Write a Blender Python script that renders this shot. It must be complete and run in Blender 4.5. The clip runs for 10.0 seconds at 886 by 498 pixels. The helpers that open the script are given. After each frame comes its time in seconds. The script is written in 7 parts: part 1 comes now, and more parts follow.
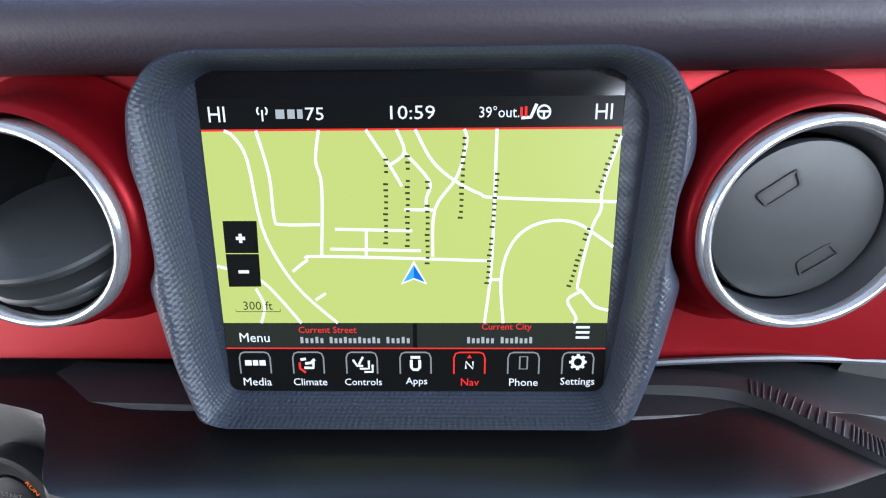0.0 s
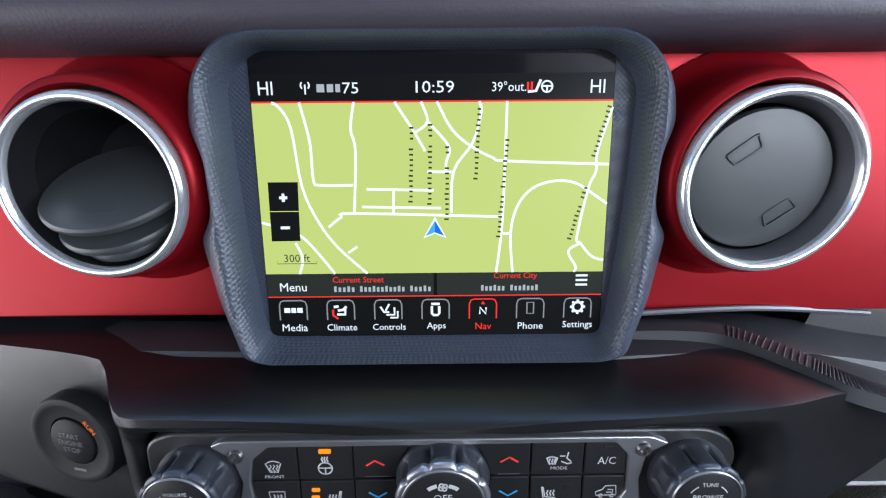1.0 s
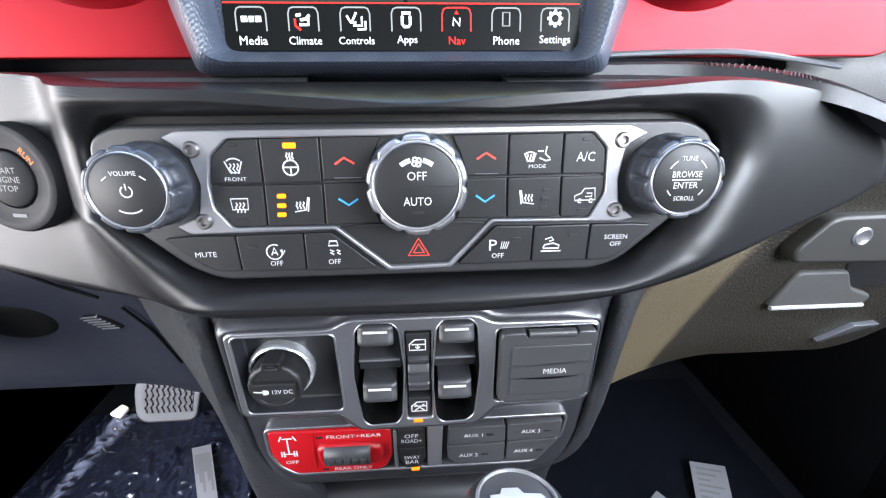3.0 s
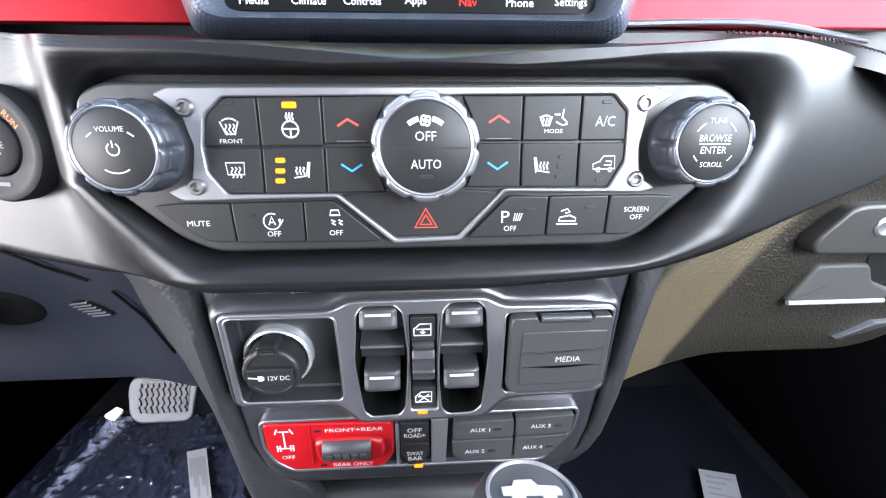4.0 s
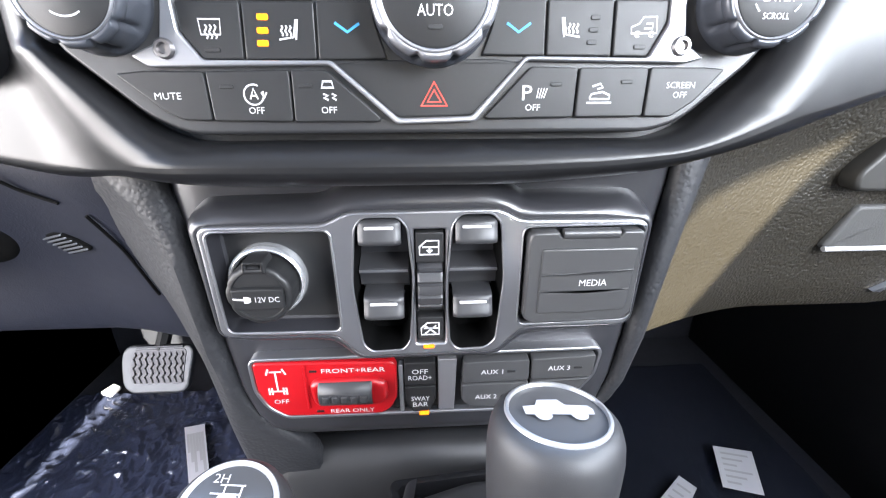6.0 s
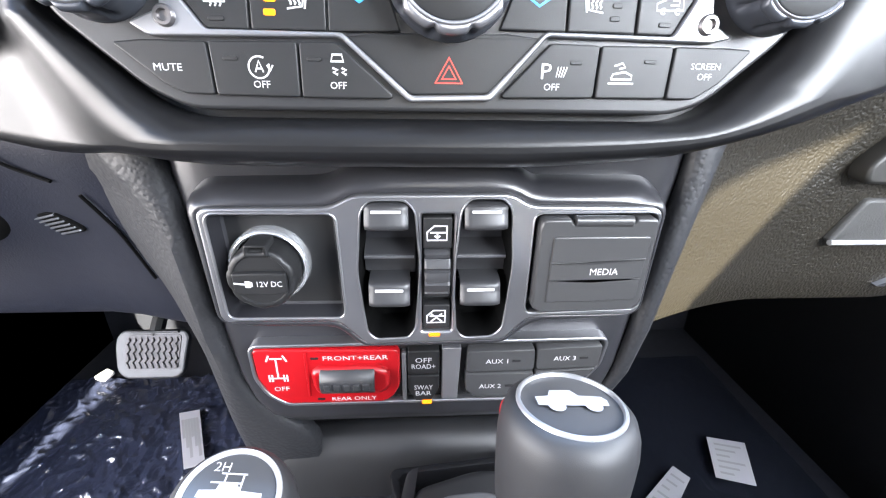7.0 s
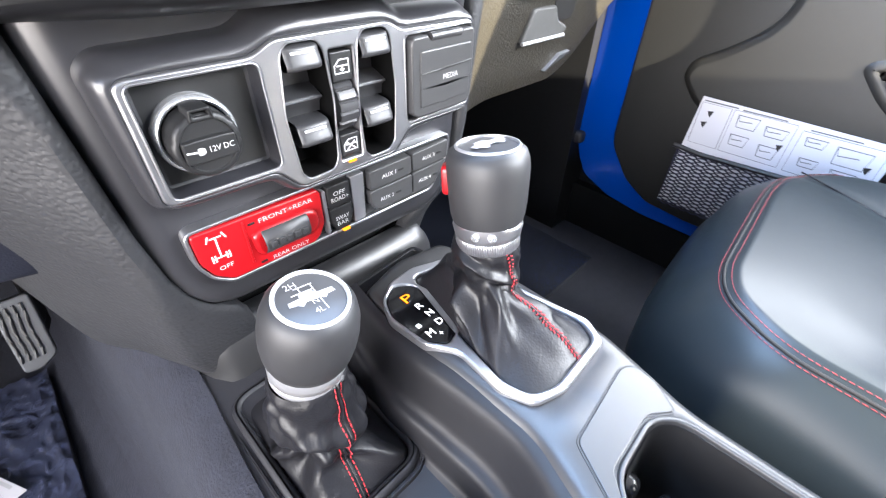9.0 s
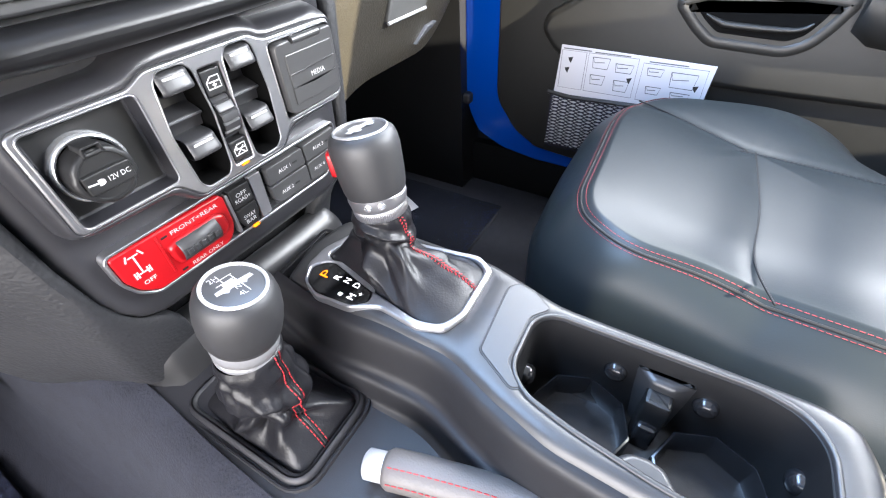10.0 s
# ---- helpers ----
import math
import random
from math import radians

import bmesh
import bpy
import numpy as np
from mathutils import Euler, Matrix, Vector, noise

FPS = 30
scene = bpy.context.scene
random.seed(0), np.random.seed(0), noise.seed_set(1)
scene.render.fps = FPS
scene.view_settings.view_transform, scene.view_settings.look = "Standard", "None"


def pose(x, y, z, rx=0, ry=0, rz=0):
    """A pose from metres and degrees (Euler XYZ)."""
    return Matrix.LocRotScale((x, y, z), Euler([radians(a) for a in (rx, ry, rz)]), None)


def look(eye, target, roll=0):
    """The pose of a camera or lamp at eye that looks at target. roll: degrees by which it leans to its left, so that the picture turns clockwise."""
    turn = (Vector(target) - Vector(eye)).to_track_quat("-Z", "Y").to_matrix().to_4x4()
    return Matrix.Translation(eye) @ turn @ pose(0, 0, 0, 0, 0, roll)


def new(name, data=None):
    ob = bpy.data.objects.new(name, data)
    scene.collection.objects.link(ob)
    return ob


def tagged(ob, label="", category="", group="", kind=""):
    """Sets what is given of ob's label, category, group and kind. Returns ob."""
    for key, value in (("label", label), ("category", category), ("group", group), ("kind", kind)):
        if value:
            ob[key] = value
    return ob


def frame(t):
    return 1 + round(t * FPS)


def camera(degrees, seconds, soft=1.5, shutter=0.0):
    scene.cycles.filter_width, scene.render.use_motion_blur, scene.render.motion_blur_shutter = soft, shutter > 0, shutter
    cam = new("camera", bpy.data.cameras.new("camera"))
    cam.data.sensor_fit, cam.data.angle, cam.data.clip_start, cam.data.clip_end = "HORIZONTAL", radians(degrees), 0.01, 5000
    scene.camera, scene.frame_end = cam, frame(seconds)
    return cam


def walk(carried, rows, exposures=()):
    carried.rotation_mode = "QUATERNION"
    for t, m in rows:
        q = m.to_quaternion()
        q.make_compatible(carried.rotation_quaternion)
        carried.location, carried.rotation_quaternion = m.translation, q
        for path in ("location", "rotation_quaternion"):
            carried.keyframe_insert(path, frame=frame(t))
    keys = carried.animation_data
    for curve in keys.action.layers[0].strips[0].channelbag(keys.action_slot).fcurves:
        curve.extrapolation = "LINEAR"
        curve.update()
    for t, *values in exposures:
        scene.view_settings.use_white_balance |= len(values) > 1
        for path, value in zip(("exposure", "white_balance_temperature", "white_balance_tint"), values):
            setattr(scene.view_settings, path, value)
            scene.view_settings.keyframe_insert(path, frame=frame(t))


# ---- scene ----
cam = camera(92.2, 10.0, 1.15, 0.2)
PATH = [
    (0, (0.0160, -0.1702, 0.7693), (-0.0160, 1.6872, 0.0282), -0.53),
    (0.3, (0.0118, -0.1744, 0.7658), (-0.0064, 1.6872, 0.0350), -0.37),
    (0.5, (0.0069, -0.1769, 0.7597), (-0.0112, 1.6857, 0.0314), -0.45),
    (0.8, (0.0084, -0.1920, 0.7533), (0.0067, 1.6770, 0.0414), -0.36),
    (1, (0.0035, -0.2047, 0.7563), (0.0116, 1.6665, 0.0502), -0.42),
    (1.3, (-0.0013, -0.2200, 0.7388), (0.0379, 1.6569, 0.0491), -0.11),
    (1.5, (0.0001, -0.2245, 0.7200), (0.0671, 1.6498, 0.0254), -0.28),
    (1.8, (-0.0017, -0.2276, 0.7075), (0.1086, 1.6391, -0.0020), -0.26),
    (2, (0.0046, -0.2337, 0.7007), (0.1042, 1.6232, -0.0357), -0.35),
    (2.3, (-0.0044, -0.2374, 0.6760), (0.0839, 1.6069, -0.0926), -0.54),
    (2.5, (-0.0018, -0.2412, 0.6603), (0.1040, 1.5954, -0.1243), -0.18),
    (2.8, (0.0029, -0.2453, 0.6407), (0.1214, 1.5885, -0.1486), -0.03),
    (3, (0.0029, -0.2435, 0.6294), (0.1195, 1.5895, -0.1621), -0.19),
    (3.2, (0.0031, -0.2422, 0.6251), (0.1193, 1.5937, -0.1598), -0.22),
    (4.3, (-0.0010, -0.2371, 0.6058), (0.1100, 1.6213, -0.1251), 0.25),
    (4.5, (0.0002, -0.2371, 0.6060), (0.1077, 1.6280, -0.1081), 0.17),
    (5, (-0.0012, -0.2364, 0.6039), (0.1048, 1.6369, -0.0886), 0.02),
    (5.5, (-0.0012, -0.2351, 0.5976), (0.1031, 1.6311, -0.1139), -0.18),
    (5.8, (-0.0045, -0.2326, 0.5709), (0.1315, 1.6111, -0.1921), 0.17),
    (6, (-0.0028, -0.2286, 0.5576), (0.0962, 1.6137, -0.2145), -0.04),
    (6.2, (-0.0055, -0.2259, 0.5565), (0.1024, 1.6015, -0.2491), 0.62),
    (7.3, (-0.0093, -0.2232, 0.5527), (0.1114, 1.5986, -0.2636), 1.15),
    (7.5, (-0.0103, -0.2237, 0.5532), (0.1272, 1.5866, -0.2857), 1.19),
    (7.7, (-0.0157, -0.2248, 0.5486), (0.2107, 1.5267, -0.3899), 2.68),
    (8, (-0.0471, -0.2223, 0.5407), (0.4682, 1.4175, -0.4819), 7.09),
    (8.2, (-0.0788, -0.2199, 0.5412), (0.5951, 1.3482, -0.5013), 6.11),
    (8.5, (-0.1167, -0.2302, 0.5437), (0.7317, 1.1632, -0.6133), 5.27),
    (8.7, (-0.1230, -0.2465, 0.5462), (0.8342, 1.0262, -0.6637), 4.40),
    (9, (-0.1392, -0.2552, 0.5459), (0.9808, 0.8486, -0.6899), 1.45),
    (9.2, (-0.1446, -0.2617, 0.5445), (1.0126, 0.7763, -0.7137), -0.51),
    (9.5, (-0.1482, -0.2805, 0.5594), (1.0254, 0.6489, -0.7669), -3.25),
    (9.7, (-0.1520, -0.2993, 0.5668), (1.0683, 0.5790, -0.7520), -4.27),
    (10, (-0.1577, -0.3040, 0.5724), (1.0869, 0.5129, -0.7631), -3.59),
]
walk(cam, [(t, look(eye, target, roll)) for t, eye, target, roll in PATH],
     [(0, 1.56, 5350, 10), (0.5, 1.32, 5450, 10), (1, 1.48, 5350, 10), (1.5, 1.62, 5350, 10), (2, 1.85, 5330, 10), (2.5, 2.24, 5380, 10), (3, 2.92, 5550, 10), (4.5, 3.28, 5540, 10), (5.5, 3.37, 5540, 10),
      (6, 3.45, 5680, 10), (7.5, 3.50, 5700, 10), (8, 3.64, 5780, 10), (8.5, 3.78, 5800, 10), (9, 3.80, 5800, 10), (9.5, 3.72, 5850, 10), (10, 3.60, 5850, 10)])

# ---- light ----
SUN_ELEV, SUN_AZ = radians(19), radians(188)      # azimuth clockwise from straight ahead (+y)
world = bpy.data.worlds.new("sky")
scene.world = world
world.use_nodes = True
wn = world.node_tree.nodes
sky = wn.new("ShaderNodeTexSky")
sky.sky_type, sky.sun_disc, sky.sun_elevation, sky.sun_rotation = "NISHITA", False, SUN_ELEV, SUN_AZ
world.node_tree.links.new(sky.outputs[0], wn["Background"].inputs[0])
wn["Background"].inputs[1].default_value = 0.07
sun = new("sun", bpy.data.lights.new("sun", "SUN"))
sun.data.energy, sun.data.angle, sun.data.color = 5.0, radians(0.6), (1.0, 0.86, 0.62)
sun.matrix_world = look((0, 0, 5), Vector((0, 0, 5)) - Vector((math.sin(SUN_AZ) * math.cos(SUN_ELEV), math.cos(SUN_AZ) * math.cos(SUN_ELEV), math.sin(SUN_ELEV))))


def window_light(name, eye, target, w, h, power, colour):
    """An area lamp: skylight that falls in through an opening, and the added rear fill."""
    ob = new(name, bpy.data.lights.new(name, "AREA"))
    ob.data.shape, ob.data.size, ob.data.size_y, ob.data.energy, ob.data.color = "RECTANGLE", w, h, power, colour
    ob.matrix_world = look(eye, target)
    return ob


window_light("windscreen_skylight", (0, 0.31, 1.08), (0, -0.12, 0.62), 1.25, 0.62, 11.0, (0.50, 0.70, 1.0))
window_light("passenger_window_skylight", (0.80, -0.22, 0.86), (0.0, -0.18, 0.42), 0.60, 0.48, 2.5, (1.0, 0.96, 0.90))
# added fill from behind on the right, brightens the switch stack
window_light("rear_side_fill", (0.82, -1.10, 0.96), (0.0, 0.0, 0.42), 0.60, 0.44, 7.4, (1.0, 0.96, 0.90))
window_light("open_driver_door_skylight", (-1.0, -0.36, 0.575), (-0.1, -0.08, 0.50), 1.2, 0.60, 4.3, (1.0, 0.87, 0.76))


# ---- tools ----
def thing(name, loc, label, category, group="", kind=""):
    ob = new(name)
    ob.location = loc
    return tagged(ob, label, category, group, kind)


def origin_of(ob):
    p = Vector((0, 0, 0))
    while ob is not None:
        p, ob = p + ob.location, ob.parent
    return p


def part(name, bm, material, parent=None, label="", sharp=38, flat=False):
    """Links a bmesh given in world metres as one mesh object under a thing or a part."""
    bmesh.ops.recalc_face_normals(bm, faces=bm.faces[:])
    if parent is not None:
        bmesh.ops.translate(bm, verts=bm.verts[:], vec=-origin_of(parent))
    me = bpy.data.meshes.new(name)
    bm.to_mesh(me)
    bm.free()
    me.materials.append(material)
    if not flat:
        me.shade_smooth()
        me.set_sharp_from_angle(angle=radians(sharp))
    ob = new(name, me)
    ob.parent = parent
    if label:
        ob["label"] = label
    return ob


def board(o, tilt, yaw=0.0):
    """The frame of a panel: u to the right, v up along it, w towards the cabin."""
    a = radians(tilt)
    m = Matrix(((1, 0, 0, 0), (0, math.sin(a), -math.cos(a), 0), (0, math.cos(a), math.sin(a), 0), (0, 0, 0, 1)))
    return Matrix.Translation(o) @ Matrix.Rotation(radians(yaw), 4, "Z") @ m


def mm(pts):
    return [(p[0] / 1000, p[1] / 1000) for p in pts]


def area2(p):
    return sum(p[i - 1][0] * p[i][1] - p[i][0] * p[i - 1][1] for i in range(len(p)))


def fillet(pts, r, n=4):
    """Rounds the corners of a polygon; r is one radius or one for each corner."""
    out, k = [], len(pts)
    for i in range(k):
        a, b, c = (Vector(pts[j % k]) for j in (i - 1, i, i + 1))
        ri = r[i] if isinstance(r, (list, tuple)) else r
        ri = min(ri, 0.48 * (a - b).length, 0.48 * (c - b).length)
        if ri <= 0:
            out.append(tuple(b))
            continue
        s, e = b + (a - b).normalized() * ri, b + (c - b).normalized() * ri
        for j in range(n + 1):
            t = j / n
            out.append(tuple(s * (1 - t) ** 2 + b * 2 * t * (1 - t) + e * t * t))
    return out


def grow(pts, d):
    """Moves a polygon's outline outwards by d (inwards if negative)."""
    k, sgn, out = len(pts), (1 if area2(pts) > 0 else -1), []
    for i in range(k):
        a, b, c = (Vector(pts[j % k]) for j in (i - 1, i, i + 1))
        e1, e2 = (b - a), (c - b)
        n1 = Vector((e1.y, -e1.x)).normalized() if e1.length > 1e-9 else Vector((0, 0))
        n2 = Vector((e2.y, -e2.x)).normalized() if e2.length > 1e-9 else n1
        n = n1 + n2
        n = n.normalized() if n.length > 1e-6 else n1
        f = max(0.5, n.dot(n1))
        out.append(tuple(b + n * (sgn * d / f)))
    return out


def rect(cx, cy, w, h, r=0.0, n=3):
    p = [(cx - w / 2, cy - h / 2), (cx + w / 2, cy - h / 2), (cx + w / 2, cy + h / 2), (cx - w / 2, cy + h / 2)]
    return fillet(p, r, n) if r else p


def disc(cx, cy, r, n=32):
    return [(cx + r * math.cos(2 * math.pi * i / n), cy + r * math.sin(2 * math.pi * i / n)) for i in range(n)]


def ring_verts(bm, pts, w, m):
    return [bm.verts.new(m @ Vector((p[0], p[1], w))) for p in pts]


def bridge(bm, a, b):
    k = len(a)
    for i in range(k):
        bm.faces.new((a[i], a[(i + 1) % k], b[(i + 1) % k], b[i]))


def cap(bm, loops):
    if len(loops) == 1:
        face = bm.faces.new(loops[0])
        face.normal_update()
        bmesh.ops.triangulate(bm, faces=[face], ngon_method="EAR_CLIP")
        return
    es = []
    for lp in loops:
        for i in range(len(lp)):
            e = bm.edges.get((lp[i - 1], lp[i]))
            es.append(e if e else bm.edges.new((lp[i - 1], lp[i])))
    bmesh.ops.triangle_fill(bm, edges=es, use_beauty=True)


def plate(m, outline, w0, w1, b=0.0006, holes=(), bm=None):
    """A slab with a rounded front rim and through holes; outline in metres on the board m."""
    bm = bm or bmesh.new()
    outline = outline if area2(outline) > 0 else outline[::-1]
    back = ring_verts(bm, outline, w0, m)
    side = ring_verts(bm, outline, w1 - b, m)
    mid = ring_verts(bm, grow(outline, -0.35 * b), w1 - 0.3 * b, m)
    front = ring_verts(bm, grow(outline, -b), w1, m)
    bridge(bm, back, side), bridge(bm, side, mid), bridge(bm, mid, front)
    flat_ = ring_verts(bm, grow(outline, -1.12 * b), w1, m)
    bridge(bm, front, flat_)
    fr, bk = [flat_], [back]
    for h in holes:
        h = h if area2(h) > 0 else h[::-1]
        f0, f1, f2, f3 = ring_verts(bm, grow(h, b), w1, m), ring_verts(bm, grow(h, 0.35 * b), w1 - 0.3 * b, m), ring_verts(bm, h, w1 - b, m), ring_verts(bm, h, w0, m)
        ff = ring_verts(bm, grow(h, 1.12 * b), w1, m)
        bridge(bm, ff, f0), bridge(bm, f0, f1), bridge(bm, f1, f2), bridge(bm, f2, f3)
        fr.append(ff), bk.append(f3)
    cap(bm, fr), cap(bm, bk)
    return bm


def loft(loops, close=True, bm=None, cap0=False, cap1=False):
    """Skins through loops of 3D points."""
    bm = bm or bmesh.new()
    vs = [[bm.verts.new(p) for p in lp] for lp in loops]
    k = len(vs[0])
    for a, b in zip(vs, vs[1:]):
        for i in range(k if close else k - 1):
            bm.faces.new((a[i], a[(i + 1) % k], b[(i + 1) % k], b[i]))
    if cap0:
        bm.faces.new(vs[0])
    if cap1:
        bm.faces.new(vs[-1])
    return bm


def lathe(m, prof, n=48, bm=None, lobes=0, depth=0.0, lo=0, hi=99):
    """Turns a profile of (radius, w) about the board's w axis; lobes flute the rings lo..hi."""
    loops = []
    for j, (r, w) in enumerate(prof):
        lp = []
        for i in range(n):
            a = 2 * math.pi * i / n
            rr = r
            if lobes and lo <= j <= hi:
                rr = r - depth * max(0.0, math.cos(lobes * a)) ** 4
            lp.append(m @ Vector((rr * math.cos(a), rr * math.sin(a), w)))
        loops.append(lp)
    return loft(loops, bm=bm)


def tube(path, r, n=8, bm=None, closed=False):
    bm = bm or bmesh.new()
    path = [Vector(p) for p in path]
    k, loops = len(path), []
    for i, p in enumerate(path):
        a = path[i - 1] if (i or closed) else p
        b = path[(i + 1) % k] if (i < k - 1 or closed) else p
        t = (b - a).normalized()
        s = t.cross(Vector((0.13, 0.27, 0.95))).normalized()
        q = t.cross(s)
        ri = r(i / (k - 1)) if callable(r) else r
        loops.append([p + s * (ri * math.cos(2 * math.pi * j / n)) + q * (ri * math.sin(2 * math.pi * j / n)) for j in range(n)])
    if closed:
        loops.append(loops[0])
        loft(loops, bm=bm)
        bmesh.ops.remove_doubles(bm, verts=bm.verts[:], dist=1e-6)
        return bm
    return loft(loops, bm=bm, cap0=True, cap1=True)


def spline(pts, n=8, closed=False):
    """Catmull-Rom through the points, 2D or 3D."""
    pts, out = [Vector(p) for p in pts], []
    k = len(pts)
    for i in range(k if closed else k - 1):
        if closed:
            p0, p1, p2, p3 = (pts[(i + j) % k] for j in (-1, 0, 1, 2))
        else:
            p0, p1, p2, p3 = pts[max(i - 1, 0)], pts[i], pts[i + 1], pts[min(i + 2, k - 1)]
        for j in range(n):
            t = j / n
            out.append(0.5 * (2 * p1 + (p2 - p0) * t + (2 * p0 - 5 * p1 + 4 * p2 - p3) * t * t + (3 * p1 - p0 - 3 * p2 + p3) * t ** 3))
    if not closed:
        out.append(pts[-1])
    return out


def stitches(path, length, gap, r, bm=None, lift=0.0):
    """A run of thread stitches along a 3D path."""
    bm = bm or bmesh.new()
    path = [Vector(p) for p in path]
    pos, seg, s = 0.0, [], 0.0
    for a, b in zip(path, path[1:]):
        seg.append((s, (b - a).length, a, b))
        s += (b - a).length

    def at(d):
        for s0, l, a, b in seg:
            if d <= s0 + l:
                return a + (b - a) * ((d - s0) / max(l, 1e-9))
        return path[-1]
    while pos + length < s:
        a, b = at(pos), at(pos + length)
        tube([a, (a + b) / 2 + Vector((0, 0, lift)), b], r, 5, bm)
        pos += length + gap
    return bm


def box(lo, hi, bm=None, r=0.0):
    bm = bm or bmesh.new()
    made = bmesh.ops.create_cube(bm, size=1.0)
    c = [(a + b) / 2 for a, b in zip(lo, hi)]
    for v in made["verts"]:
        v.co = Vector([c[i] + v.co[i] * (hi[i] - lo[i]) for i in range(3)])
    if r:
        es = list({e for v in made["verts"] for e in v.link_edges})
        bmesh.ops.bevel(bm, geom=es, offset=r, segments=3, profile=0.5, affect="EDGES")
    return bm


def flat_lines(m, lines, width, w, bm=None):
    """Printed strokes: strips of even width along polylines on the board m, in metres."""
    bm = bm or bmesh.new()
    for pts in lines:
        pts = [Vector(p[:2]) for p in pts]
        k, left, right = len(pts), [], []
        closed = (pts[0] - pts[-1]).length < 1e-7 and k > 2
        for i in range(k):
            if closed and i in (0, k - 1):
                a, b = pts[k - 2], pts[1]
            else:
                a, b = pts[max(i - 1, 0)], pts[min(i + 1, k - 1)]
            d = (b - a).normalized()
            n = Vector((-d.y, d.x)) * width / 2
            left.append(bm.verts.new(m @ Vector((*(pts[i] + n), w))))
            right.append(bm.verts.new(m @ Vector((*(pts[i] - n), w))))
        for i in range(k - 1):
            bm.faces.new((left[i], right[i], right[i + 1], left[i + 1]))
    return bm


def flat_poly(m, pts, w, bm=None):
    bm = bm or bmesh.new()
    bm.faces.new(ring_verts(bm, pts, w, m))
    return bm


def lettering(m, body, cx, cy, width, w, material, parent, height=None, turn=0.0, name="lettering", bold=0.0):
    """Words in the built-in font, centred on (cx, cy) mm of the board m and width mm wide."""
    cu = bpy.data.curves.new("type", "FONT")
    cu.body, cu.align_x, cu.align_y, cu.offset, cu.resolution_u = body, "CENTER", "CENTER", bold, 2
    tmp = new("type", cu)
    bpy.context.view_layer.update()
    me = bpy.data.meshes.new_from_object(tmp)
    bpy.data.objects.remove(tmp)
    bm = bmesh.new()
    bm.from_mesh(me)
    bpy.data.meshes.remove(me)
    xs, ys = [v.co.x for v in bm.verts], [v.co.y for v in bm.verts]
    sx = width / 1000 / (max(xs) - min(xs))
    sy = height / 1000 / (max(ys) - min(ys)) if height else sx
    mx, my = (max(xs) + min(xs)) / 2, (max(ys) + min(ys)) / 2
    rot = Matrix.Rotation(radians(turn), 4, "Z")
    for v in bm.verts:
        v.co = m @ (Matrix.Translation((cx / 1000, cy / 1000, w)) @ rot @ Vector(((v.co.x - mx) * sx, (v.co.y - my) * sy, 0)))
    return part(name, bm, material, parent, flat=True)


